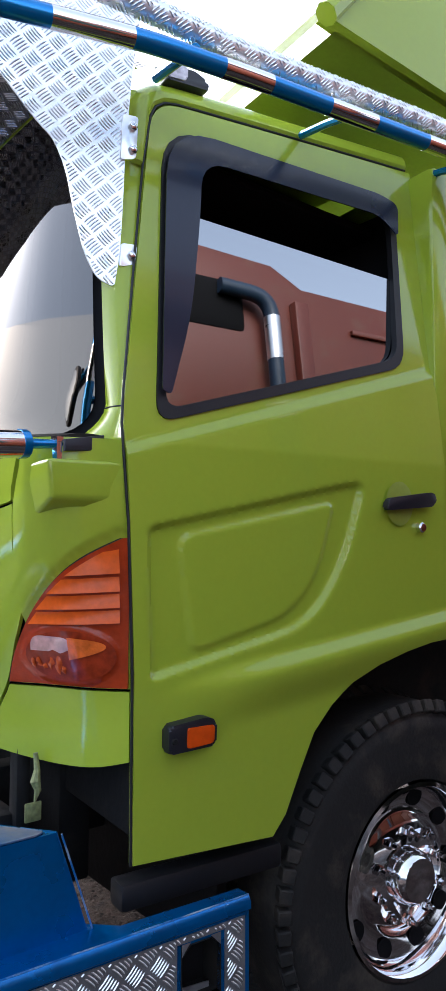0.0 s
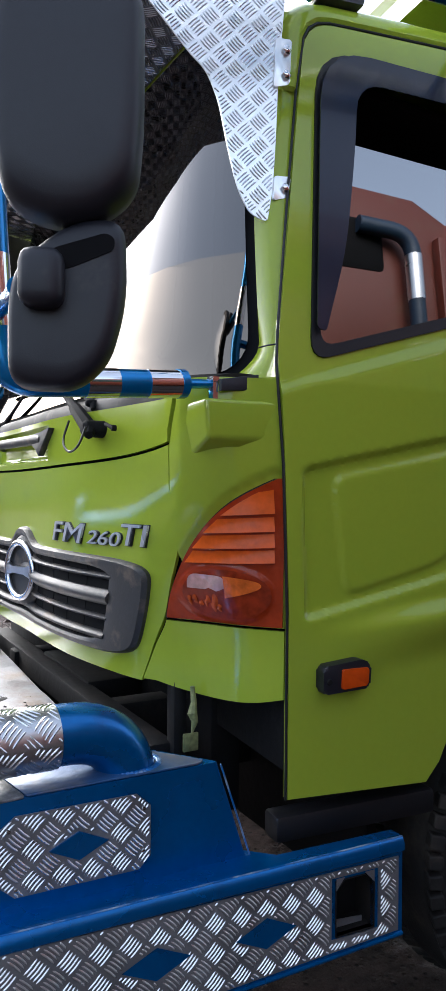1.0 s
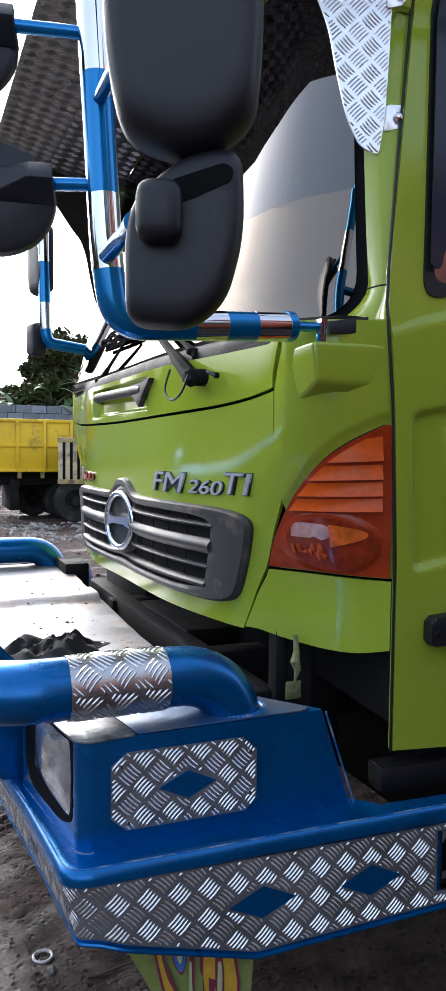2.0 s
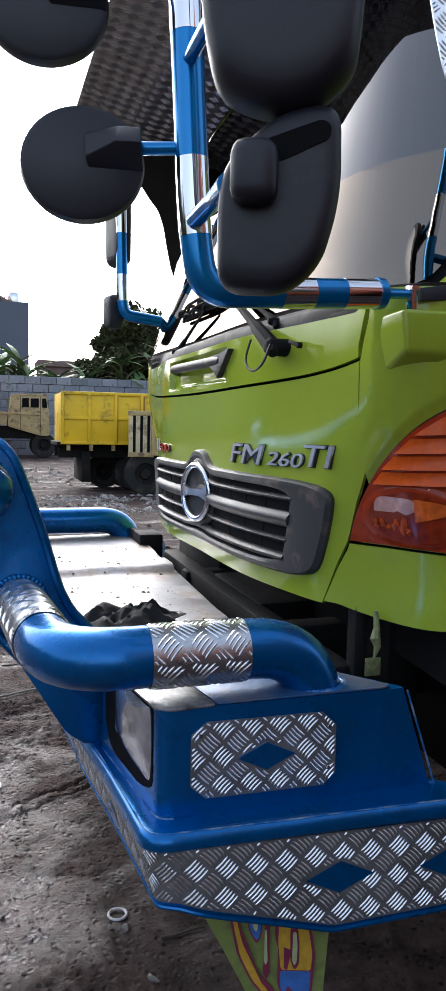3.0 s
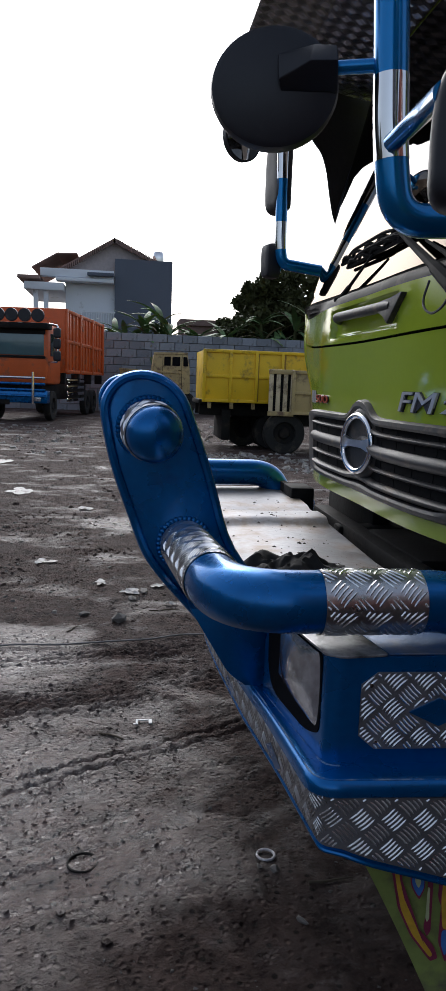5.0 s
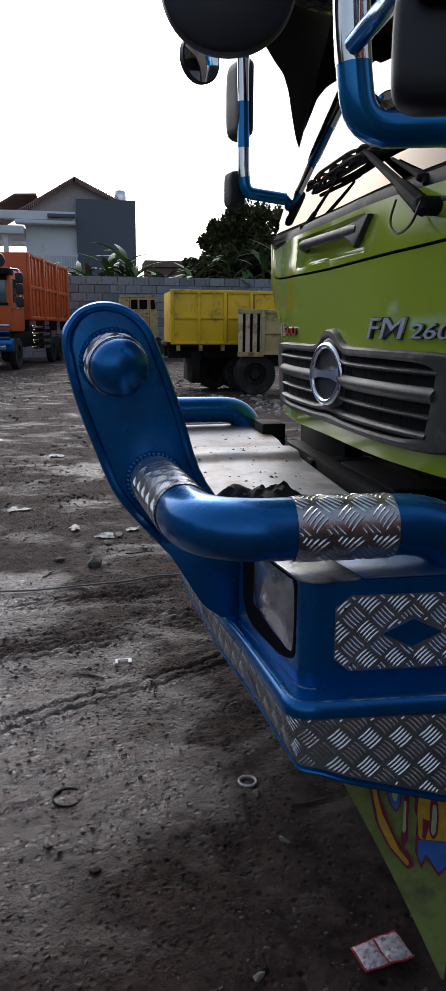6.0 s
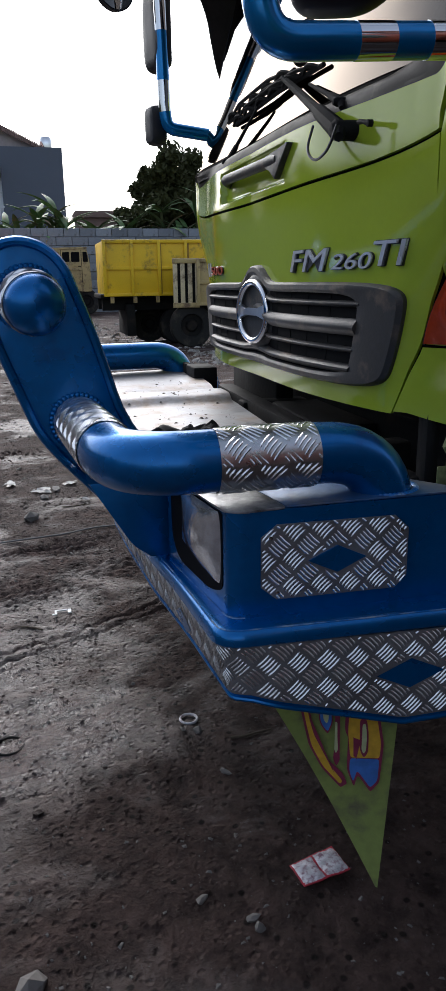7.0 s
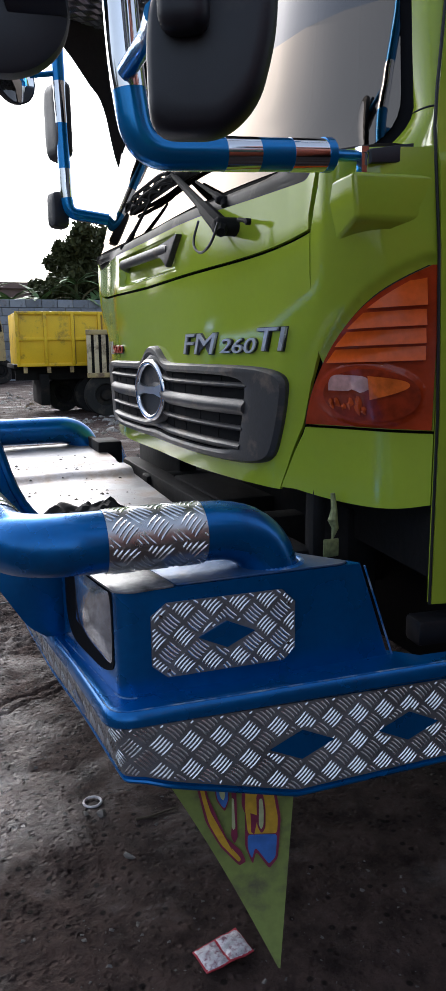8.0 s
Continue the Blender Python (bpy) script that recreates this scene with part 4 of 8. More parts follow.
# near-black sheet in place of the shaded depth behind the slats
bm = bmesh.new()
sheet(bm, lambda i, j: g_at(-0.93 + 1.86 * i, 0.06 + 0.86 * j, 0.003), 60, 4, 0)
part("grille_backing", bm, DARK, grille)
bm = bmesh.new()
loops = []
N = 160
for sc, sv, off in ((1.0, 1.0, -0.004), (0.998, 0.99, 0.012), (0.985, 0.95, 0.022), (0.88, 0.86, 0.024), (0.825, 0.80, 0.018), (0.82, 0.79, 0.0)):
    lp = []
    for k in range(N):
        c, s = squircle(2 * math.pi * k / N, 9)
        lp.append(bm.verts.new(g_at(c * sc, 0.5 + 0.5 * s * sv, off)))
    loops.append(lp)
for a, b in zip(loops, loops[1:]):
    for k in range(N):
        bm.faces.new((a[k], a[(k + 1) % N], b[(k + 1) % N], b[k]))
part("grille_frame", bm, GRILLE, grille)
for v0, v1, depth in ((0.765, 0.825, 0.018), (0.50, 0.66, 0.026), (0.335, 0.39, 0.018), (0.13, 0.22, 0.022)):
    bm = bmesh.new()
    skin(bm, lambda i, j, k: g_at(-0.832 + 1.664 * i, v0 + (v1 - v0) * j, (0.004 + depth * math.sin(math.pi * (0.12 + 0.76 * j))) * (1 - k) + 0.003 * k), 60, 5)
    part("grille_slat", bm, GRILLE, grille)
# ribs coloured near black as if they lay in that shade
for k in range(12):
    u = -0.80 + 1.60 * k / 11
    bm = bmesh.new()
    skin(bm, lambda i, j, q: g_at(u - 0.004 + 0.008 * i, 0.2 + 0.68 * j, 0.0045 - 0.003 * q), 1, 4)
    part("grille_rib", bm, DARK, grille)
# round emblem: a chrome ring with a plain crossbar on a grey boss
EM = skin_at(GC - 0.03, EZ, 0.030)
EMBLEM = Matrix.Translation(EM) @ pose(0, 0, 0, 90, 0, -78)
bm = bmesh.new()
lathe(bm, [(0.125, -0.05), (0.122, -0.012), (0.112, -0.004), (0.098, -0.002), (0.0, -0.004)], EMBLEM @ Matrix.Diagonal((1.0, 1.0, 1, 1)), 48)
part("emblem_base", bm, GRILLE, grille)
bm = bmesh.new()
path = [EMBLEM @ Vector((0.096 * math.cos(a), 0.094 * math.sin(a), 0.006)) for a in (2 * math.pi * k / 64 for k in range(65))]
tube(bm, path, 0.012, 12, False)
part("emblem_ring", bm, CHROME, grille, "round chrome emblem ring")
bm = bmesh.new()
prism(bm, rounded([(-0.09, -0.018), (-0.04, -0.009), (0.04, -0.009), (0.09, -0.018), (0.09, 0.018), (0.04, 0.009), (-0.04, 0.009), (-0.09, 0.018)], 0.006), lambda u, v, w: EMBLEM @ Vector((u, v * 1.3, w)), 0.016, 0.004)
part("emblem_bar", bm, WRAP, grille)


# ---- dark lining inside the cab ----
lining = new("cab_lining"); lining.parent = truck
for x0, x1, y0, y1, z0, z1, nm in ((1.0, 1.94, 0.13, 2.25, 2.60, 2.63, "headliner"), (1.90, 1.94, 0.08, 2.33, 1.3, 2.68, "rear_lining"), (0.9, 1.93, 2.22, 2.26, 1.3, 2.68, "far_lining"),
                                   (0.9, 1.93, 0.1, 2.2, 1.28, 1.31, "floor_mat"), (0.86, 1.12, 0.14, 2.28, 1.35, 1.74, "dashboard")):
    bm = bmesh.new()
    slab(bm, x0, x1, y0, y1, z0, z1, 0.008)
    part(nm, bm, DARK, lining)
for y in (0.35, 1.55):
    bm = bmesh.new()
    slab(bm, 1.35, 1.8, y, y + 0.5, 1.45, 1.6, 0.05)
    slab(bm, 1.72, 1.86, y, y + 0.5, 1.55, 2.2, 0.05, Matrix.Identity(4))
    part("seat", bm, DARK, lining)

# ---- bumper and bull bar ----
bumper = new("bumper"); bumper.parent = truck
tagged(bumper, "welded blue steel bumper with tread plate facing")
FRONT = [(0.108, -0.028), (0.080, 0.29), (0.044, 0.58), (0.017, 0.945), (0.006, YC)]
FRONT = FRONT + [(x, 2 * YC - y) for x, y in FRONT[::-1][1:]]
NEAR_END, FAR_END = (1.135, -0.09), (1.135, 2 * YC + 0.09)
OUTLINE = [NEAR_END] + FRONT + [FAR_END]
RUN = [Vector((x, y, 0)) for x, y in rounded(OUTLINE, [0.0, 0.045] + [0.06] * (len(FRONT) - 2) + [0.045, 0.0], 8)]
CUM = [0.0]
for a, b in zip(RUN, RUN[1:]):
    CUM.append(CUM[-1] + (b - a).length)


def run_at(s):
    """Place and outward direction on the bumper's outline, s metres from its near rear end."""
    s = min(max(s, 0.0), CUM[-1])
    i = max(k for k in range(len(RUN) - 1) if CUM[k] <= s or k == 0)
    def out(k):
        d = (RUN[min(k + 1, len(RUN) - 1)] - RUN[max(k - 1, 0)]).normalized()
        return Vector((-d.y, d.x, 0)) * -1
    f = (s - CUM[i]) / max(CUM[i + 1] - CUM[i], 1e-9)
    n = out(i).lerp(out(i + 1), f).normalized()
    p = RUN[i].lerp(RUN[i + 1], f)
    if n.dot(p - Vector((0.7, YC, 0))) < 0:
        n = -n
    return p, n


SIDE_L = 0.974                               # length of the straight side


def facing(s, v, w):
    p, n = run_at(s)
    e = min(s, CUM[-1] - s)
    lean = 0.22 * step((e - SIDE_L), 0.16)
    return p + n * (w - lean * (0.68 - v)) + Vector((0, 0, v))


def foot(s):
    """The facing's lower edge."""
    e = min(s, CUM[-1] - s)
    if e < SIDE_L - 0.335:
        return 0.480 - 0.026 * e / (SIDE_L - 0.335)
    return min(0.454 + 0.088 * (e - SIDE_L + 0.335) / 0.33, 0.542)


HOLE = (0.085, 0.192, 0.516, 0.645)           # opening for the step: from, to, bottom, top
DIAS = [(SIDE_L - 0.345, 0.572, 0.075, 0.034), (SIDE_L - 0.60, 0.572, 0.075, 0.034), (SIDE_L + 0.36, 0.585, 0.06, 0.034), (SIDE_L + 0.78, 0.585, 0.06, 0.034)]


def strip(name, s0, s1, z0, z1, w0, w1, mat, n, label=""):
    f = lambda q, s: q(s) if callable(q) else q
    bm = bmesh.new()

    def at(i, j, k):
        s = s0 + (s1 - s0) * i
        return facing(s, f(z0, s) + (f(z1, s) - f(z0, s)) * j, w0 + (w1 - w0) * k)
    skin(bm, at, n, 3)
    return part(name, bm, mat, bumper, label)


total = CUM[-1]
# blue beam behind, tread plate in front; both leave the opening free on each side
h0, h1 = HOLE[0], HOLE[1]
for a, b, lo, hi in ((0.0, h0, foot, 0.684), (h0, h1, foot, HOLE[2]), (h0, h1, HOLE[3], 0.684), (h1, total - h1, foot, 0.684),
                     (total - h1, total - h0, foot, HOLE[2]), (total - h1, total - h0, HOLE[3], 0.684), (total - h0, total, foot, 0.684)):
    strip("beam_face", a, b, lo, hi, 0.0, -0.012, BLUE, 8 if b - a < 1 else 260)
up = lambda s: foot(s) + 0.012
m0, m1 = h0 - 0.012, h1 + 0.012
plates = []
for a, b, lo, hi in ((0.014, m0, up, 0.668), (m0, m1, up, HOLE[2] - 0.004), (m0, m1, HOLE[3] + 0.008, 0.668), (m1, total - 0.014, up, 0.668)):
    plates.append(strip("tread_plate", a, b, lo, hi, 0.004, 0.001, ALU, 6 if b - a < 1 else 260, "worn five-bar tread plate"))
free = lambda s, v: 0.02 < s < total - 0.02 and up(s) + 0.002 < v < 0.666 and not (m0 - 0.004 < s < m1 + 0.004 and HOLE[2] - 0.01 < v < HOLE[3] + 0.01) \
    and not any(abs(s - a) / (c + 0.006) + abs(v - b) / (d + 0.004) < 1 for a, b, c, d in DIAS)
bm = treads(lambda s, v, w: facing(s, v, 0.0042 + w), 0.0, total * 0.62, 0.45, 0.67, free)
tagged(part("raised_tread", bm, ALU_BAR, plates[3], smooth=False), kind="stuff")
for a, b, c, d in DIAS:
    bm = bmesh.new()
    for k in range(8):
        u0, u1 = -1 + k / 4, -1 + (k + 1) / 4
        vs = [bm.verts.new(facing(a + c * u, b + d * e * (1 - abs(u)), 0.0062)) for u, e in ((u0, -1), (u1, -1), (u1, 1), (u0, 1))]
        bm.faces.new(vs)
    bmesh.ops.remove_doubles(bm, verts=bm.verts[:], dist=1e-5)
    part("diamond", bm, BLUE, plates[3], "blue painted diamond")
bm = bmesh.new()
HL = [(h0, HOLE[2]), (h1, HOLE[2]), (h1, HOLE[3] - 0.022), (h1 - 0.024, HOLE[3]), (h0 + 0.028, HOLE[3]), (h0, HOLE[3] - 0.022)]
for i in range(len(HL)):
    (u0, v0), (u1, v1) = HL[i - 1], HL[i]
    bm.faces.new([bm.verts.new(facing(u, v, w)) for u, v, w in ((u0, v0, 0.006), (u1, v1, 0.006), (u1, v1, -0.07), (u0, v0, -0.07))])
part("opening_lining", bm, STEEL, bumper)
for tri in (((h1, HOLE[3] - 0.022), (h1, HOLE[3] + 0.006), (h1 - 0.024, HOLE[3] + 0.006)), ((h0, HOLE[3] - 0.022), (h0 + 0.028, HOLE[3] + 0.006), (h0, HOLE[3] + 0.006))):
    bm = bmesh.new()
    bm.faces.new([bm.verts.new(facing(u, v, 0.0045)) for u, v in tri])
    part("opening_corner", bm, ALU, bumper)
# dark sheet added behind the opening for the shade inside it
bm = bmesh.new()
prism(bm, [(0.02, 0.49), (0.30, 0.49), (0.30, 0.672), (0.02, 0.672)], lambda u, v, w: facing(u, v, -0.10 - w), 0.01)
part("opening_shade", bm, DARK, bumper)
bm = bmesh.new()
prism(bm, [(h0 + 0.01, 0.513), (h1 - 0.01, 0.513), (h1 - 0.01, 0.535), (h0 + 0.01, 0.528)], lambda u, v, w: facing(u, v, -0.03 - w), 0.003)
part("opening_plate", bm, ALU, bumper)
bm = bmesh.new()
tube(bm, [facing(s, foot(s), 0.001) for s in (total * k / 240 for k in range(241))], 0.0055, 8)
part("bottom_lip", bm, BLUE, bumper)
# flange on top of the lower beam, and its welded bead
bm = bmesh.new()
inner = [Vector((1.135, -0.05, 0)), Vector((0.82, -0.021, 0)), Vector((0.77, 0.03, 0)), Vector((0.5, 0.3, 0))]
inner += [Vector((0.45, 2 * YC - 0.3, 0))] + [Vector((p.x, 2 * YC - p.y, 0)) for p in inner[2::-1]]
rim = [run_at(total * k / 240) for k in range(241)]
prism(bm, [((p - n * 0.013).x, (p - n * 0.013).y) for p, n in rim] + [(p.x, p.y) for p in inner[::-1]], lambda u, v, w: Vector((u, v, 0.678 + 0.010 * u + w)), 0.022)
part("flange", bm, BLUE, bumper)
bm = bmesh.new()
LIP = [(-0.016, 0.7005), (-0.004, 0.7005), (0.001, 0.6985), (0.008, 0.688), (0.009, 0.680), (0.009, 0.670)]
skin(bm, lambda i, j, k: (lambda p, n, q: p + n * (q[0] - 0.004 * k) + Vector((0, 0, q[1] + 0.010 * p.x - 0.004 * k)))(*rim[round(240 * i)], LIP[round(5 * j)]), 240, 5)
part("flange_edge", bm, BLUE, bumper)
bm = bmesh.new()
tube(bm, [p + n * (-0.002 + 0.0015 * noise.noise(p * 9)) + Vector((0, 0, 0.7000 + 0.010 * p.x)) for p, n in rim], 0.0019, 6)
part("worn_line", bm, SCUFFED, bumper, "thin bare line worn along the flange edge")

def diamond(place, u, v, a, b, parent):
    bm = bmesh.new()
    prism(bm, [(u - a, v), (u, v - b), (u + a, v), (u, v + b)], place, 0.0035)
    part("diamond", bm, BLUE, parent, "blue painted diamond")


# upper boxes with headlamps and the deck between them
for side in (0, 1):
    Y = (lambda y: y) if side == 0 else (lambda y: 2 * YC - y)
    bm = bmesh.new()
    base = [(0.142, 0.03), (0.085, 0.40), (0.42, 0.40), (0.768, 0.012)]
    top = [(0.142, 0.03), (0.085, 0.40), (0.42, 0.40), (0.69, 0.018)]
    base_r, top_r = rounded(base, [0.03, 0.0, 0.0, 0.015], 4), rounded(top, [0.03, 0.0, 0.0, 0.015], 4)
    va = [bm.verts.new((x, Y(y), 0.685 + 0.01 * x)) for x, y in base_r]
    vb = [bm.verts.new((x, Y(y), 0.922 + 0.012 * x)) for x, y in top_r]
    k = len(va)
    for i in range(k):
        bm.faces.new((va[i - 1], va[i], vb[i], vb[i - 1]))
    bm.faces.new(va); bm.faces.new(list(reversed(vb)))
    part("lamp_box", bm, BLUE, bumper)
    # weld bead along the foot and the back edge
    bm = bmesh.new()
    tube(bm, [(x, Y(y - 0.004), 0.695 + 0.01 * x) for x, y in base_r], 0.006, 6)
    tube(bm, [(0.769, Y(0.01), 0.70), (0.692, Y(0.016), 0.925)], 0.0022, 6)
    part("weld_bead", bm, SCUFFED, bumper)
    # worn top plate
    for nm, mat, lb, poly, hgt in (("box_top", BOX_TOP, "worn dull blue box top", [(0.262, Y(0.034)), (0.232, Y(0.20)), (0.250, Y(0.395)), (0.40, Y(0.395)), (0.66, Y(0.035)), (0.64, Y(0.022))], 0.004),
                                   ("box_top_front", BOX_TOP if side else BARE_TOP, "bare grey worn plate with cracked paint", [(0.165, Y(0.022)), (0.134, Y(0.042)), (0.072, Y(0.402)), (0.246, Y(0.395)), (0.229, Y(0.20)), (0.259, Y(0.028))], 0.005)):
        bm = bmesh.new()
        prism(bm, rounded(poly, 0.008, 2), lambda u, v, w: Vector((u, v, 0.923 + 0.012 * u + w)), hgt, 0.001)
        part(nm, bm, mat, bumper, lb)
    # headlamp; its flat black surround stands in for the shaded recess
    d = (Vector((0.085, 0.40, 0)) - Vector((0.142, 0.03, 0))).normalized()
    o = Vector((0.142, 0.03, 0)); nn = Vector((-d.y, d.x, 0))
    lamp_place = lambda u, v, w: Vector(((o + d * u + nn * w).x, Y((o + d * u + nn * w).y), v))
    lamp = new("headlamp"); lamp.parent = truck
    tagged(lamp, "square clear headlamp set in the bumper")
    LP = rounded([(0.034, 0.752), (0.10, 0.728), (0.345, 0.728), (0.345, 0.915), (0.034, 0.918)], [0.02, 0.05, 0.10, 0.03, 0.01], 6)
    bm = bmesh.new()
    prism(bm, LP, lambda u, v, w: lamp_place(u, v, 0.002 - w), 0.003)
    part("shaded_lamp_surround", bm, SCREEN_SEAL, lamp)
    bm = bmesh.new()
    sheet(bm, lambda i, j: lamp_place(0.027 + 0.238 * i, 0.760 + 0.03 * i * i + (0.156 - 0.03 * i * i) * j, 0.004 - 0.009 * (1 - min(1.0, 7 * i)) + 0.020 * math.sin(math.pi * i) * math.sin(math.pi * j) ** 0.6), 18, 14, 0)
    part("lens", bm, CLEAR_LENS, lamp)
    # gusset between the lamp box and the horn
    bm = bmesh.new()
    prism(bm, rounded([(0.045, 0.70), (0.0, 0.735), (-0.075, 0.86), (-0.10, 0.90), (0.12, 0.90), (0.12, 0.70)], [0, 0.02, 0, 0, 0, 0], 3), lambda u, v, w: Vector((u - 0.03 * side, Y(0.432 + w), v)), 0.226, 0.004)
    part("horn_gusset", bm, BLUE, bumper)
    if side == 0:
        box_side = lambda u, v, w: Vector((u, 0.03 - 0.018 * (u - 0.142) / 0.55 - w, v))
        OCT = [(0.205, 0.765), (0.238, 0.737), (0.495, 0.737), (0.521, 0.762), (0.521, 0.868), (0.49, 0.897), (0.238, 0.897), (0.205, 0.872)]
        bm = bmesh.new()
        prism(bm, OCT, lambda u, v, w: box_side(u, v, 0.003 + w), 0.003)
        plate = part("tread_plate", bm, ALU, bumper, "eight-cornered tread plate")
        bm = treads(lambda u, v, w: box_side(u, v, 0.006 + w), 0.2, 0.53, 0.73, 0.9,
                    lambda u, v: inside_poly(u, v, OCT) and abs(u - 0.366) / 0.068 + abs(v - 0.815) / 0.034 > 1, 0.043)
        tagged(part("raised_tread", bm, ALU_BAR, plate, smooth=False), kind="stuff")
        diamond(lambda u, v, w: box_side(u, v, 0.006 + w), 0.366, 0.815, 0.062, 0.029, plate)
        for u, v in ((0.225, 0.87), (0.505, 0.865), (0.505, 0.775), (0.24, 0.752)):
            bm = bmesh.new()
            lathe(bm, [(0.0, 0.003), (0.004, 0.002), (0.005, 0.0)], Matrix.Translation(box_side(u, v, 0.006)) @ pose(0, 0, 0, 90, 0, 0), 8)
            part("rivet", bm, CHROME, plate)
bm = bmesh.new()
DECK = [(0.06, 0.42), (0.0, 1.0), (-0.01, YC), (0.0, 2 * YC - 1.0), (0.06, 2 * YC - 0.42), (0.57, 2 * YC - 0.3), (0.55, 1.5), (0.525, 0.9), (0.50, 0.40)]
prism(bm, DECK, lambda u, v, w: Vector((u, v, 0.885 + w)), 0.022, 0.004)
part("deck_plate", bm, MUD_METAL, bumper, "muddy bright steel deck plate")
bm = bmesh.new()
slab(bm, 0.04, 0.48, 0.45, 2 * YC - 0.45, 0.70, 0.884, 0.01)
part("beam_core", bm, BLUE, bumper)
bm = bmesh.new()
slab(bm, 0.50, 0.61, 2.02, 2.20, 0.80, 0.985, 0.008)
slab(bm, 0.50, 0.53, 2.2, 2.35, 0.80, 0.985, 0.004)
part("deck_bracket", bm, STEEL, bumper)
# the folded bright sheet on the deck, running up to the far lamp box, and crumbs of dried mud
FOLDS = [(0.44, 0.9085), (1.44, 0.910), (1.52, 0.940), (1.66, 0.938), (1.74, 0.914), (1.86, 0.932), (2.05, 0.938), (2.36, 0.941)]


def fold_at(i, j, k):
    y = 0.44 + 1.92 * j
    z = next(a[1] + (b[1] - a[1]) * step((y - a[0]) / (b[0] - a[0]) - 0.5, 1.0) for a, b in zip(FOLDS, FOLDS[1:]) if y <= b[0] + 1e-6)
    left = 0.055 - 0.055 * min(1.0, (y - 0.42) / 0.6) + 0.085 * max(0.0, (y - 1.5) / 0.9)
    x = left + (0.515 + 0.03 * j - left) * i
    return Vector((x, y, z + 0.007 * noise.noise(Vector((x * 5, y * 4, 1))) - 0.003 * k))


bm = bmesh.new()
skin(bm, fold_at, 24, 120)
part("deck_sheet", bm, MUD_METAL, bumper, "folded bright steel sheet with mud stains")
rnd = random.Random(5)
vs, fs = [], []
for k in range(330):
    x, y, s = rnd.uniform(0.06, 0.48), rnd.uniform(0.5, 2.0), 0.0010 + 0.006 * rnd.random() ** 5
    b0 = len(vs)
    vs += [(x + s * a * rnd.uniform(0.6, 1.4), y + s * b * rnd.uniform(0.6, 1.4), fold_at((x - 0.02) / 0.5, (y - 0.44) / 1.92, 0).z + s * c) for a, b, c in ((-1, -1, 0), (1, -1, 0), (1, 1, 0), (-1, 1, 0), (0, 0, 0.8))]
    fs += [(b0, b0 + 1, b0 + 4), (b0 + 1, b0 + 2, b0 + 4), (b0 + 2, b0 + 3, b0 + 4), (b0 + 3, b0, b0 + 4)]
me = bpy.data.meshes.new("mud_crumbs")
me.from_pydata(vs, [], fs)
me.materials.append(MUD)
tagged(new("mud_crumbs", me), "dried mud crumbs scattered on the bumper deck", "mud", kind="stuff")

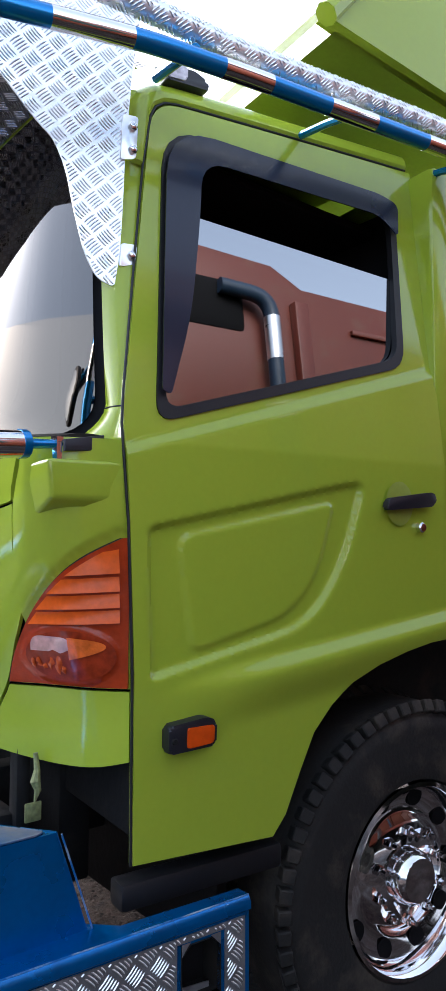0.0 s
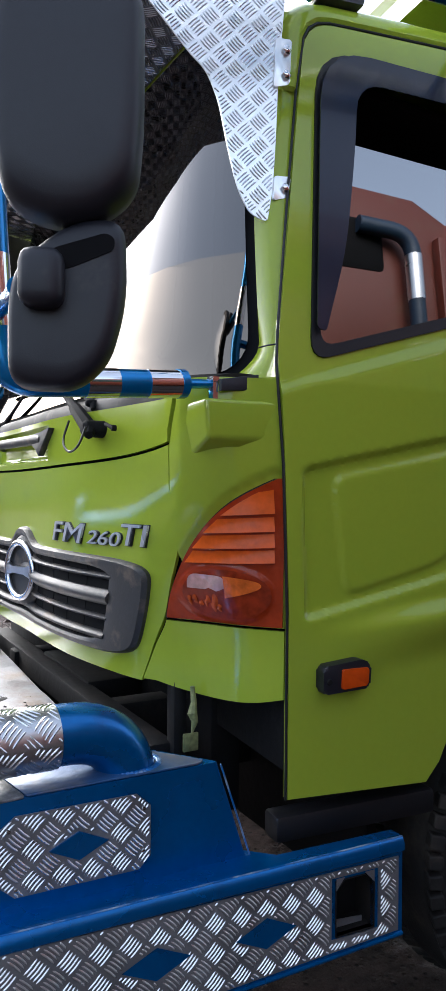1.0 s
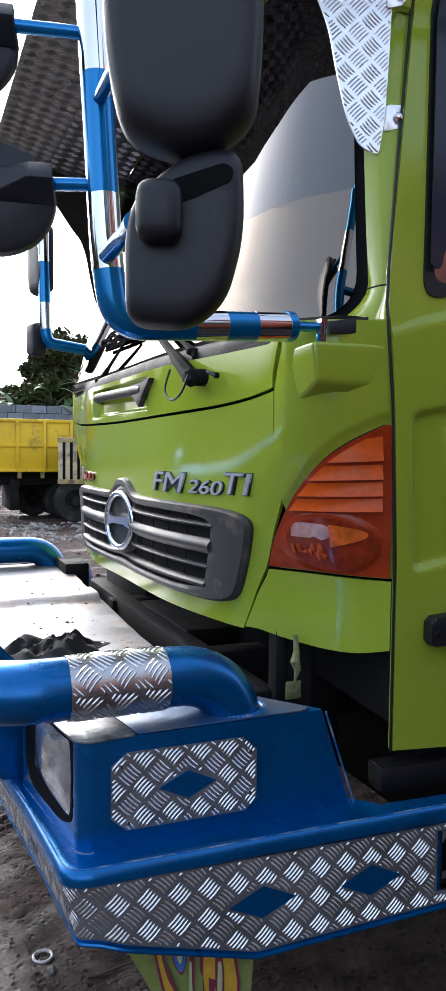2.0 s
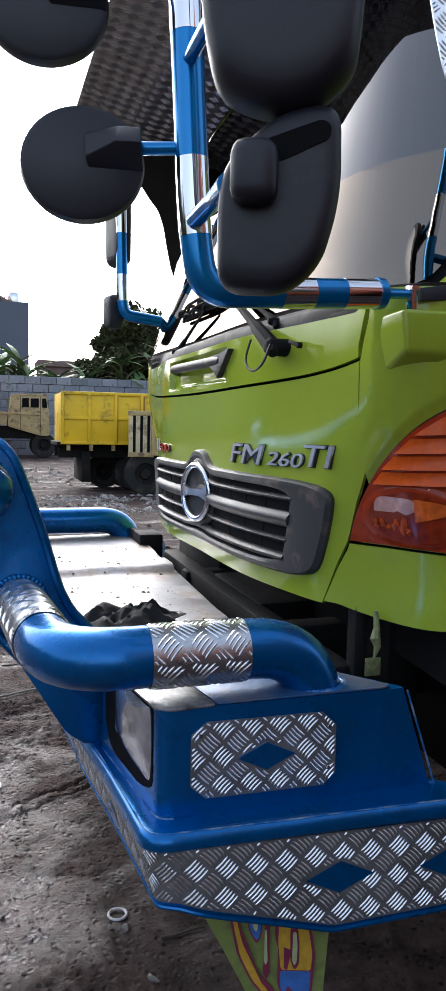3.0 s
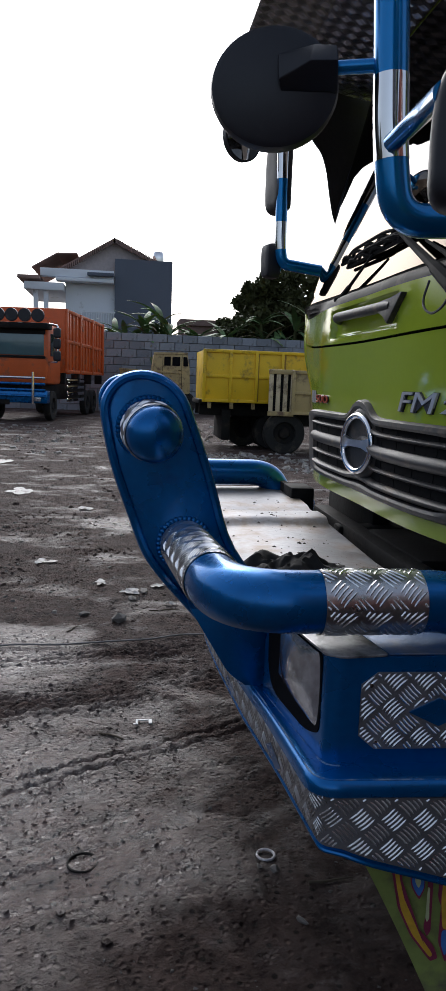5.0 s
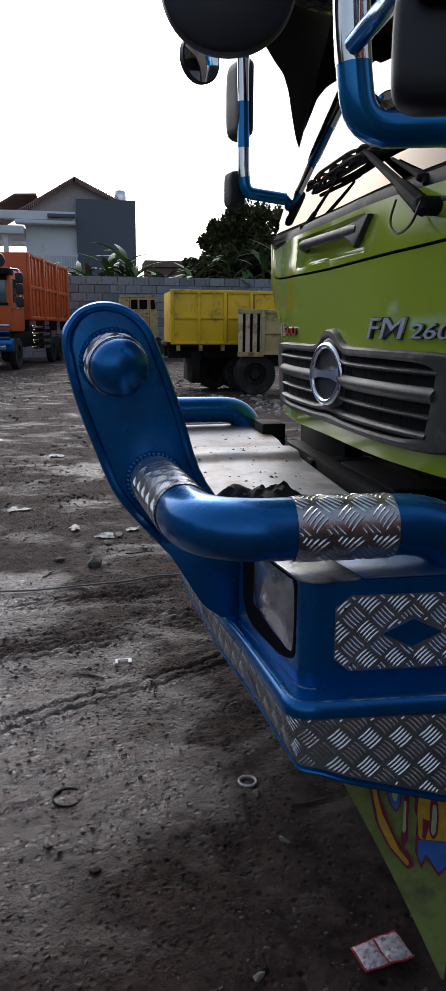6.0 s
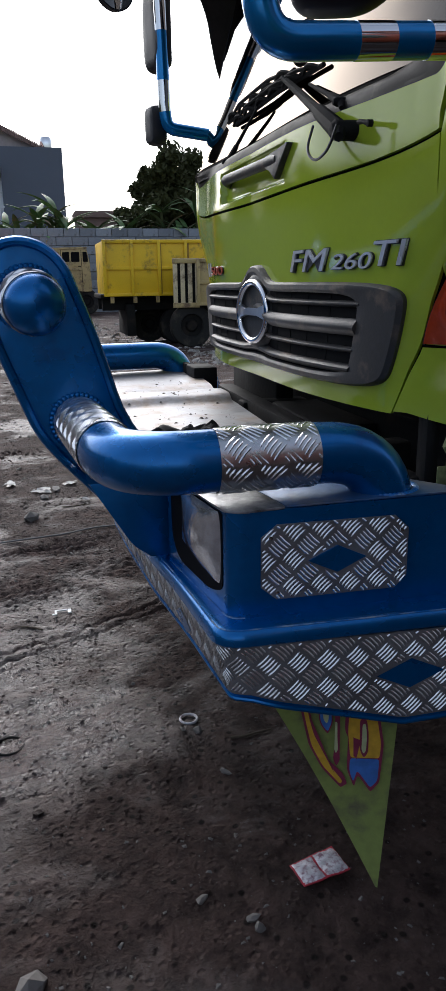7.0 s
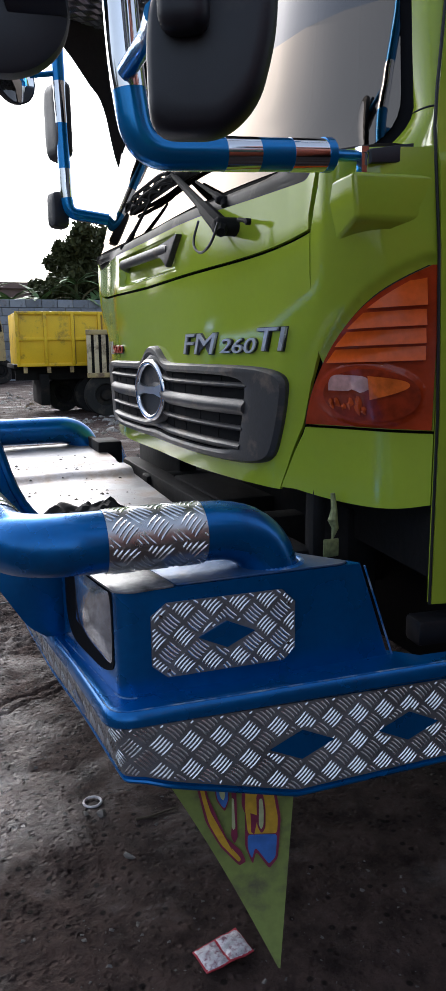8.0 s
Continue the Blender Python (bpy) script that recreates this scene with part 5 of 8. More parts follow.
# horns, cross tube, hoops
HORN = rounded([(0.134, 0.602), (0.01, 0.74), (-0.152, 0.92), (-0.204, 0.989), (-0.296, 1.243), (-0.323, 1.39), (-0.282, 1.448), (-0.223, 1.466), (-0.16, 1.451), (-0.114, 1.407), (-0.042, 1.215), (0.018, 0.991), (0.168, 0.841), (0.245, 0.602)], [0, 0.05, 0.1, 0.05, 0.1, 0.05, 0.05, 0.05, 0.05, 0.05, 0.1, 0.1, 0.05, 0], 4)
for side in (0, 1):
    Y = (lambda y: y) if side == 0 else (lambda y: 2 * YC - y)
    shift = 0.045 * side
    horn = part("horn_plate", (lambda b: (prism(b, HORN, lambda u, v, w: Vector((u - shift, Y(0.66 + w), v)), 0.083, 0.006), b)[1])(bmesh.new()), BLUE, bumper, "upright blue horn plate with welded rim")
    bm = bmesh.new()
    tube(bm, [(u - shift, Y(0.651), v) for u, v in HORN[1:-1]], 0.012, 8)
    part("horn_rim", bm, BLUE, horn)
    bm = bmesh.new()
    tube(bm, [(u - shift, Y(0.745), v) for u, v in HORN[1:-1]], 0.009, 8)
    part("horn_rim", bm, BLUE, horn)
    axis = Vector((0.17, -0.97 if side == 0 else 0.97, -0.14)).normalized()
    cap = Matrix.Translation((-0.204 - shift, Y(0.66), 1.326)) @ axis.to_track_quat("Z", "Y").to_matrix().to_4x4()
    bm = bmesh.new()
    lathe(bm, [(0.0733, -0.02), (0.0733, 0.094)] + [(0.0733 * math.cos(a), 0.094 + 0.055 * math.sin(a)) for a in (math.pi / 2 * k / 8 for k in range(1, 9))], cap, 32)
    part("tube_cap", bm, BLUE, horn, "domed blue tube end")
    bm = bmesh.new()
    lathe(bm, [(0.0748, 0.013), (0.0763, 0.015), (0.0763, 0.080), (0.0748, 0.082)], cap, 32)
    band = part("cap_band", bm, WRAP, horn)
    bm = treads(lambda u, v, w: cap @ Vector(((0.0763 + w) * math.cos(v / 0.0763), (0.0763 + w) * math.sin(v / 0.0763), 0.048 + u)), -0.032, 0.032, 0.0, 2 * math.pi * 0.0763, lambda u, v: True, 2 * math.pi * 0.0763 / 14)
    tagged(part("raised_tread", bm, ALU_BAR, band, smooth=False), kind="stuff")
    bm = bmesh.new()
    for k in range(40):
        a = 2 * math.pi * k / 40
        lathe(bm, [(0.0, 0.006), (0.006, 0.004), (0.008, 0.0)], cap @ Matrix.Translation((0.079 * math.cos(a), 0.079 * math.sin(a), 0.0)), 6)
    part("weld_ring", bm, BLUE, horn)
    R = 0.064
    path = bent([(-0.100, Y(0.67), 1.012), (-0.052, Y(0.10), 1.016), (0.503, Y(0.10), 1.018), (0.508, Y(0.103), 0.72)], 0.15, 12)
    bm = bmesh.new()
    tube(bm, path, R, 32)
    hoop = part("hoop_tube", bm, BLUE, bumper, "bent blue hoop tube")
    bm = bmesh.new()
    for k in range(44):
        a = 2 * math.pi * k / 44
        lathe(bm, [(0.0, 0.008), (0.007, 0.005), (0.01, 0.0)], Matrix.Translation((0.507 + 0.066 * math.cos(a), Y(0.103) + 0.066 * math.sin(a), 0.930)), 6)
    part("weld_ring", bm, SCUFFED, hoop)
    bm = bmesh.new()
    for k in range(36):
        a = 2 * math.pi * k / 36
        lathe(bm, [(0.0, 0.007), (0.006, 0.004), (0.009, 0.0)], Matrix.Translation((-0.099 + 0.070 * math.cos(a), Y(0.657), 1.012 + 0.070 * math.sin(a))) @ pose(0, 0, 0, 90 if side == 0 else -90, 0, 0), 6)
    part("weld_ring", bm, BLUE, hoop)
    if side:
        continue
    # tread plate wrapped round the hoop: on its straight run and next to the horn
    for c, d, L in ((Vector((0.13, Y(0.10), 1.0163)), Vector((1, 0, 0.0036)).normalized(), 0.207),
                    (Vector((-0.0987, Y(0.655), 1.0121)), Vector((0.048, Y(0.0) - Y(0.57), 0.004)).normalized(), 0.39)):
        e1 = d.cross(Vector((0, 0, 1))).normalized()
        e2 = e1.cross(d)
        cyl = lambda u, v, w: c + d * u + (e1 * math.cos(v / R) + e2 * math.sin(v / R)) * (R + 0.002 + w)
        bm = bmesh.new()
        sheet(bm, lambda i, j: cyl(L * i, 2 * math.pi * R * j, 0), 2, 40, 0.0)
        band = part("tread_band", bm, WRAP, hoop, "tread plate wrapped round the tube")
        bm = treads(cyl, 0.0, L, 0.0, 2 * math.pi * R, lambda u, v: True, 2 * math.pi * R / 8)
        tagged(part("raised_tread", bm, ALU_BAR, band, smooth=False), kind="stuff")
bm = bmesh.new()
tube(bm, [(-0.193, 0.73, 1.315), (-0.193, 2 * YC - 0.73, 1.315)], 0.069, 28)
part("cross_tube", bm, BLUE, bumper)

# black cloth on the deck
rag = thing("rag", "crumpled black oily rag lying on the bumper deck", "rag")
bm = bmesh.new()


def rag_at(i, j):
    a, r = 2 * math.pi * i, j ** 0.8
    q = Vector((math.cos(a) * r * 1.5, math.sin(a) * r * 1.5, 0.7))
    e = 1 + 0.45 * noise.noise(Vector((math.cos(a) * 1.7, math.sin(a) * 1.7, 2.0)))
    z = 0.062 * max(0, 1 - r ** 3) * (0.5 + 0.8 * noise.noise(q * 1.9) + 0.35 * abs(noise.noise(q * 4.2)))
    return Vector((0.235 + 0.155 * r * e * math.cos(a), 0.80 + 0.11 * r * e * math.sin(a), 0.908 + z))


sheet(bm, rag_at, 60, 16, 0)
bmesh.ops.remove_doubles(bm, verts=bm.verts[:], dist=0.0005)
part("cloth", bm, material("oily_black_cloth", (0.012, 0.011, 0.011), 0.85, vary=0.4, scale=40), rag)

# ---- mud flap under the bumper ----
flap = new("mud_flap"); flap.parent = truck
tagged(flap, "lime green mud flap with spray-painted lettering shapes")


def flap_at(u, v, w=0.0):
    """u along the top edge, v from the top down to the tip."""
    a, b, c = Vector((0.19, 0.045, 0.57)), Vector((0.515, 0.0, 0.425)), Vector((0.455, -0.06, 0.03))
    p = a.lerp(b, u).lerp(c, v)
    p.x += 0.010 * math.sin(math.pi * v) * (1 - u) ** 2
    p.y += 0.03 * math.sin(math.pi * v) * (1 - u) - w
    return p


bm = bmesh.new()
sheet(bm, lambda i, j: flap_at(i, j * 0.985), 16, 24, 0.005)
part("flap_sheet", bm, material("muddy_pale_lime_sheet", (0.24, 0.30, 0.08), 0.55, vary=0.2, scale=5, dirt=(0.12, 0.11, 0.07), dirt_amount=0.3, dirt_scale=8), flap)


def blob(name, pts, mat, lift):
    bm = bmesh.new()
    vs = [bm.verts.new(flap_at(u, v, lift)) for u, v in rounded(pts, 0.025, 4)]
    bm.faces.new(vs)
    bmesh.ops.triangulate(bm, faces=bm.faces[:])
    part(name, bm, mat, flap)


SPRAY = [material("spray_" + nm, c, 0.6, vary=0.2, scale=30) for nm, c in (("purple_red", (0.22, 0.025, 0.07)), ("yellow", (0.6, 0.36, 0.03)), ("blue", (0.05, 0.16, 0.5)), ("pale", (0.5, 0.55, 0.3)))]
CRESCENT = [(0.27, 0.05), (0.22, 0.19), (0.15, 0.32), (0.17, 0.43), (0.34, 0.5), (0.47, 0.46), (0.45, 0.41), (0.30, 0.36), (0.29, 0.25), (0.31, 0.15), (0.35, 0.05)]
CRESCENT_IN = [(0.29, 0.06), (0.24, 0.19), (0.18, 0.32), (0.20, 0.415), (0.35, 0.48), (0.41, 0.455), (0.27, 0.375), (0.265, 0.25), (0.29, 0.15), (0.33, 0.06)]
LOOP = [(0.42, 0.02), (0.37, 0.17), (0.41, 0.22), (0.49, 0.14), (0.53, 0.01)]
DRIP = [(0.55, 0.02), (0.46, 0.25), (0.38, 0.35), (0.39, 0.385), (0.46, 0.34), (0.50, 0.24), (0.585, 0.02)]
LETTER_A = [(0.62, 0.03), (0.58, 0.16), (0.61, 0.21), (0.51, 0.38), (0.55, 0.465), (0.63, 0.385), (0.76, 0.455), (0.87, 0.38), (0.90, 0.16), (0.86, 0.0)]


def drawn(pts, k):
    """The same outline drawn in towards its middle."""
    mu, mv = sum(p[0] for p in pts) / len(pts), sum(p[1] for p in pts) / len(pts)
    return [(mu + (u - mu) * k, mv + (v - mv) * k) for u, v in pts]


blob("sprayed_outline", CRESCENT, SPRAY[0], 0.007)
blob("sprayed_fill", CRESCENT_IN, SPRAY[1], 0.0085)
blob("sprayed_outline", LOOP, SPRAY[0], 0.007)
blob("sprayed_fill", drawn(LOOP, 0.84), SPRAY[2], 0.0085)
blob("sprayed_fill", drawn(LOOP, 0.4), SPRAY[3], 0.0095)
blob("sprayed_outline", DRIP, SPRAY[0], 0.007)
blob("sprayed_fill", drawn(DRIP, 0.5), SPRAY[3], 0.0085)
blob("sprayed_outline", LETTER_A, SPRAY[0], 0.0075)
blob("sprayed_fill", [(0.645, 0.035), (0.605, 0.16), (0.58, 0.30), (0.865, 0.245), (0.875, 0.16), (0.84, 0.015)], SPRAY[1], 0.0085)
blob("sprayed_fill", [(0.575, 0.305), (0.535, 0.385), (0.555, 0.435), (0.63, 0.36), (0.76, 0.43), (0.845, 0.375), (0.865, 0.25)], SPRAY[2], 0.0085)
blob("sprayed_outline", [(0.715, 0.06), (0.765, 0.045), (0.775, 0.13), (0.76, 0.235), (0.715, 0.275), (0.685, 0.24)], SPRAY[0], 0.0095)
blob("sprayed_fill", [(0.73, 0.085), (0.755, 0.075), (0.758, 0.14), (0.742, 0.225), (0.715, 0.25), (0.70, 0.23)], SPRAY[3], 0.0105)

# ---- mirrors ----
def housing(bm, w, h, d, m, outline=None):
    """A rounded mirror housing: open face towards -z of m, domed back towards +z."""
    n = len(outline) if outline else 44
    rings = []
    for s, z in ((0.93, 0.006), (0.97, 0.0), (1.0, 0.008), (1.0, d * 0.35), (0.985, d * 0.6), (0.94, d * 0.82), (0.86, d * 0.95), (0.7, d), (0.35, d * 1.02)):
        ring = []
        for k in range(n):
            a = 2 * math.pi * k / n
            c, q = math.cos(a), math.sin(a)
            e = 1 / (abs(c) ** 5 + abs(q) ** 5) ** 0.2
            x, y = (c * e * w / 2, q * e * h / 2) if outline is None else outline[k]
            ring.append(bm.verts.new(m @ Vector((x * s, y * s, z))))
        rings.append(ring)
    for a, b in zip(rings, rings[1:]):
        for k in range(n):
            bm.faces.new((a[k], a[(k + 1) % n], b[(k + 1) % n], b[k]))
    bm.faces.new(rings[-1]); bm.faces.new(list(reversed(rings[0])))


def banded(points, cuts, r, parent, bend=0.08, name="stem"):
    """A tube of blue paint and chrome by turns: cuts are lengths along it at which the finish changes."""
    path = bent(points, bend, 8)
    cum = [0.0]
    for a, b in zip(path, path[1:]):
        cum.append(cum[-1] + (b - a).length)

    def at(s):
        for i in range(len(path) - 1):
            if s <= cum[i + 1] or i == len(path) - 2:
                return path[i].lerp(path[i + 1], (s - cum[i]) / max(cum[i + 1] - cum[i], 1e-9))
    marks = [0.0] + [c for c in cuts if c < cum[-1]] + [cum[-1]]
    for i, (a, b) in enumerate(zip(marks, marks[1:])):
        ss = [a] + [c for c in cum if a + 1e-4 < c < b - 1e-4] + [b]
        bm = bmesh.new()
        tube(bm, [at(s) for s in ss], r + (0.0008 if i % 2 else 0.0), 24)
        part("chrome_sleeve" if i % 2 else name, bm, CHROME if i % 2 else BLUE_TUBE, parent)


near_mirror = new("mirror_frame"); near_mirror.parent = truck
tagged(near_mirror, "blue and chrome tube frame with black mirrors")
banded([(0.60, 0.045, 1.772), (0.215, 0.03, 1.745), (0.196, 0.03, 1.86), (0.172, 0.03, 2.27), (0.145, 0.03, 2.78), (0.5, 0.05, 2.84)],
       (0.0, 0.085, 0.155, 0.225, 0.47, 0.61, 0.83, 0.97, 1.2, 1.36), 0.0305, near_mirror, 0.09)
bm = bmesh.new()
tube(bm, [(0.59, 0.045, 1.772), (0.605, 0.046, 1.773), (0.62, 0.05, 1.775), (0.70, 0.07, 1.783)], [0.033, 0.033, 0.012, 0.010], 16)
part("tapered_end", bm, BLUE_TUBE, near_mirror)
bm = bmesh.new()
lathe(bm, [(0.012, -0.03), (0.012, 0.014), (0.016, 0.015), (0.016, 0.026), (0.0, 0.028)], pose(0.692, 0.066, 1.772), 6)
part("bolt", bm, CHROME, near_mirror)
bm = bmesh.new()
prism(bm, [(0.70, 1.765), (0.80, 1.772), (0.80, 1.81), (0.70, 1.792)], lambda u, v, w: Vector((u, 0.055 - w, v)), 0.014, 0.003)
part("mount_bracket", bm, PLASTIC, near_mirror)
BACK = pose(0, 0, 0, 90, 0, -24)                 # backs look outwards and forwards
LARGE_SHAPE = rounded([(-0.122, 0.148), (-0.124, 0.0), (-0.104, -0.12), (-0.080, -0.198), (0.0, -0.228), (0.066, -0.216), (0.118, -0.170), (0.122, -0.07), (0.110, 0.152)], [0.05, 0.08, 0.06, 0.04, 0.05, 0.04, 0.05, 0.08, 0.05], 6)
WIDE_SHAPE = rounded([(-0.0921, -0.0141), (-0.0902, -0.1322), (0.0142, -0.135), (0.0646, -0.0904), (0.0912, 0.0073), (0.0874, 0.1338), (0.0228, 0.1347), (-0.038, 0.0984), (-0.0855, 0.0491)], [0.06, 0.04, 0.05, 0.07, 0.08, 0.04, 0.04, 0.04, 0.05], 6)
for (x, z, wd, ht, dp, lean, nm) in ((0.240, 2.165, 0.222, 0.43, 0.085, 3, "large_mirror"), (0.243, 1.822, 0.175, 0.285, 0.055, 0, "wide_angle_mirror")):
    mir = new(nm); mir.parent = near_mirror
    tagged(mir, "black plastic rectangular mirror housing")
    m = Matrix.Translation((x, -0.285, z)) @ BACK @ pose(0, 0, 0, 0, 0, -lean)
    slant = Matrix.Identity(4)
    slant[1][0] = 0.0 if nm == "wide_angle_mirror" else 0.06
    m = m @ slant
    bm = bmesh.new(); housing(bm, wd, ht, dp, m, WIDE_SHAPE if nm == "wide_angle_mirror" else LARGE_SHAPE)
    part("housing", bm, PLASTIC, mir)
    bm = bmesh.new()
    prism(bm, [(u * 0.92, v * 0.93) for u, v in (WIDE_SHAPE if nm == "wide_angle_mirror" else LARGE_SHAPE)], lambda u, v, w: m @ Vector((u, v, -0.001 - w)), 0.003)
    part("mirror_glass", bm, MIRROR, mir)
    if nm == "wide_angle_mirror":
        bm = bmesh.new()
        slab(bm, -0.068, 0.000, -0.018, 0.072, dp * 0.8, dp + 0.045, 0.022, m, 3)
        part("clamp_cover", bm, PLASTIC, mir)
        bm = bmesh.new()
        prism(bm, rounded([(-0.02, 0.042), (0.010, 0.050), (0.072, 0.078), (0.074, 0.096), (0.060, 0.104), (-0.02, 0.078)], 0.008), lambda u, v, w: m @ Vector((u, v, dp + 0.0025 - w)), 0.01)
        part("back_slot", bm, DARK, mir)
for pts, rr in ((((0.188, 0.0, 1.868), (0.195, -0.12, 1.878), (0.160, -0.285, 1.846)), 0.0165), (((0.176, 0.015, 2.155), (0.172, -0.1, 2.15), (0.168, -0.27, 2.14)), 0.0135), (((0.16, 0.015, 2.46), (0.165, -0.1, 2.42), (0.2, -0.27, 2.33)), 0.0135)):
    bm = bmesh.new()
    tube(bm, bent(pts, 0.05), rr, 12)
    part("mirror_arm", bm, BLUE_TUBE, near_mirror)
for (x, z) in ((0.0, 1.978), (-0.07, 2.255)):
    mir = new("round_mirror"); mir.parent = near_mirror
    tagged(mir, "round convex mirror with black plastic back")
    m = Matrix.Translation((x, 0.13, z)) @ pose(0, 0, 0, 90, 0, -10) @ Matrix.Diagonal((1.02, 0.93, 1, 1))
    bm = bmesh.new()
    lathe(bm, [(0.0, 0.0), (0.103, 0.0), (0.113, 0.004), (0.1145, 0.02), (0.111, 0.032), (0.101, 0.038), (0.0, 0.042)], m, 48)
    part("housing", bm, PLASTIC, mir)
    bm = bmesh.new()
    lathe(bm, [(0.0, -0.012), (0.05, -0.008), (0.096, -0.001)], m, 40)
    part("mirror_glass", bm, MIRROR, mir)
    bm = bmesh.new()
    P = {k: bm.verts.new(m @ Vector(p)) for k, p in dict(A=(0.004, 0.053, 0.05), B=(0.067, 0.072, 0.048), C=(0.106, 0.072, 0.046), R=(0.006, 0.004, 0.058), Q=(0.059, 0.03, 0.08), S=(0.106, 0.031, 0.08), E=(0.112, -0.010, 0.040), F=(0.012, -0.012, 0.040),
                                                         a=(0.004, 0.053, 0.03), b=(0.067, 0.072, 0.03), c=(0.106, 0.072, 0.028), e=(0.112, -0.010, 0.028), f=(0.012, -0.012, 0.03)).items()}
    for face in ("ARQB", "BQSC", "RFESQ", "CSEec", "AafFR", "ABba", "BCcb", "FfeE", "abcef"):
        bm.faces.new([P[k] for k in face])
    bmesh.ops.recalc_face_normals(bm, faces=bm.faces[:])
    bmesh.ops.bevel(bm, geom=bm.edges[:], offset=0.003, segments=2, profile=0.5, affect="EDGES")
    part("arm_boss", bm, PLASTIC, mir)
    bm = bmesh.new()
    tube(bm, [(x + 0.10, 0.07, z + 0.03), (0.19, 0.035, z + 0.03)], 0.0125, 12)
    part("mirror_arm", bm, BLUE_TUBE, mir)

far_mirror = new("mirror_frame"); far_mirror.parent = truck
tagged(far_mirror, "blue and chrome tube frame with black mirrors")
banded([(0.70, 2.43, 2.02), (0.49, 2.43, 2.045), (0.478, 2.43, 2.12), (0.465, 2.43, 2.95), (0.8, 2.4, 2.98)], (0.27, 0.40, 0.60, 0.78, 0.95), 0.0285, far_mirror, 0.09)
for (x, z, wd, ht) in ((0.475, 2.465, 0.17, 0.35), (0.455, 2.065, 0.10, 0.17)):
    mir = new("far_side_mirror"); mir.parent = far_mirror
    m = Matrix.Translation((x + 0.02, 2.50, z)) @ pose(0, 0, 0, 90, 0, -74)
    bm = bmesh.new(); housing(bm, wd, ht, 0.07, m)
    part("housing", bm, PLASTIC, mir)
    bm = bmesh.new()
    prism(bm, rounded([(-wd * 0.45, -ht * 0.46), (wd * 0.45, -ht * 0.46), (wd * 0.45, ht * 0.46), (-wd * 0.45, ht * 0.46)], 0.03), lambda u, v, w: m @ Vector((u, v, -0.001 - w)), 0.003)
    part("mirror_glass", bm, MIRROR, mir)
mir = new("round_mirror"); mir.parent = far_mirror
bm = bmesh.new()
m = pose(0.28, 2.45, 2.625, 90, 0, -150)
lathe(bm, [(0.0, 0.0), (0.108, 0.004), (0.106, 0.032), (0.097, 0.038), (0.0, 0.042)], m, 36)
part("housing", bm, PLASTIC, mir)
bm = bmesh.new()
lathe(bm, [(0.0, -0.012), (0.05, -0.008), (0.1, 0.003)], m, 36)
part("mirror_glass", bm, MIRROR, mir)
bm = bmesh.new()
tube(bm, [(0.34, 2.44, 2.64), (0.47, 2.43, 2.66)], 0.0125, 10)
part("mirror_arm", bm, BLUE_TUBE, mir)

# mirror glass given a pale grey colour in place of the reflection on it
PALE_MIRROR = material("pale_reflection_mirror", (0.46, 0.49, 0.48), 0.25, metal=0.4, vary=0.15, scale=9)
for x, z, hw, hl, lean in ((0.786, 2.372, 0.040, 0.140, -16), (0.714, 2.072, 0.018, 0.070, -8)):
    mir = new("pillar_mirror"); mir.parent = far_mirror
    tagged(mir, "small oval mirror beside the far pillar")
    m = Matrix.Translation((x, 2.298, z)) @ pose(0, 0, 0, 90, 0, 0) @ pose(0, 0, 0, 0, 0, lean) @ Matrix.Diagonal((1, 1, -1, 1))
    for nm, k, w0, dp, mat in (("housing", 1.0, 0.0, 0.018, PLASTIC), ("mirror_glass", 0.86, -0.003, 0.003, PALE_MIRROR)):
        bm = bmesh.new()
        prism(bm, rounded([(-hw * k, -hl * k), (hw * k, -hl * k), (hw * k, hl * k), (-hw * k, hl * k)], hw * k * 0.95, 8), lambda u, v, w: m @ Vector((u, v, w0 + w)), dp, 0.004 if dp > 0.01 else 0.0)
        part(nm, bm, mat, mir)

# ---- sun visor of tread plate over the windscreen ----
visor = new("sun_visor"); visor.parent = truck
tagged(visor, "wide sun visor of bright tread plate")
CHEEK = rounded([(0.22, 2.93), (0.22, 2.87), (0.45, 2.80), (0.573, 2.691), (0.667, 2.578), (0.704, 2.545), (0.735, 2.474), (0.755, 2.37), (0.781, 2.266), (0.812, 2.208), (0.853, 2.193), (0.865, 2.274),
                 (0.872, 2.40), (0.876, 2.539), (0.891, 2.741), (0.915, 2.93)], [0.01, 0.01, 0.06, 0.04, 0.04, 0.04, 0.05, 0.06, 0.04, 0.03, 0.012, 0.03, 0.05, 0.05, 0.05, 0.01], 4)
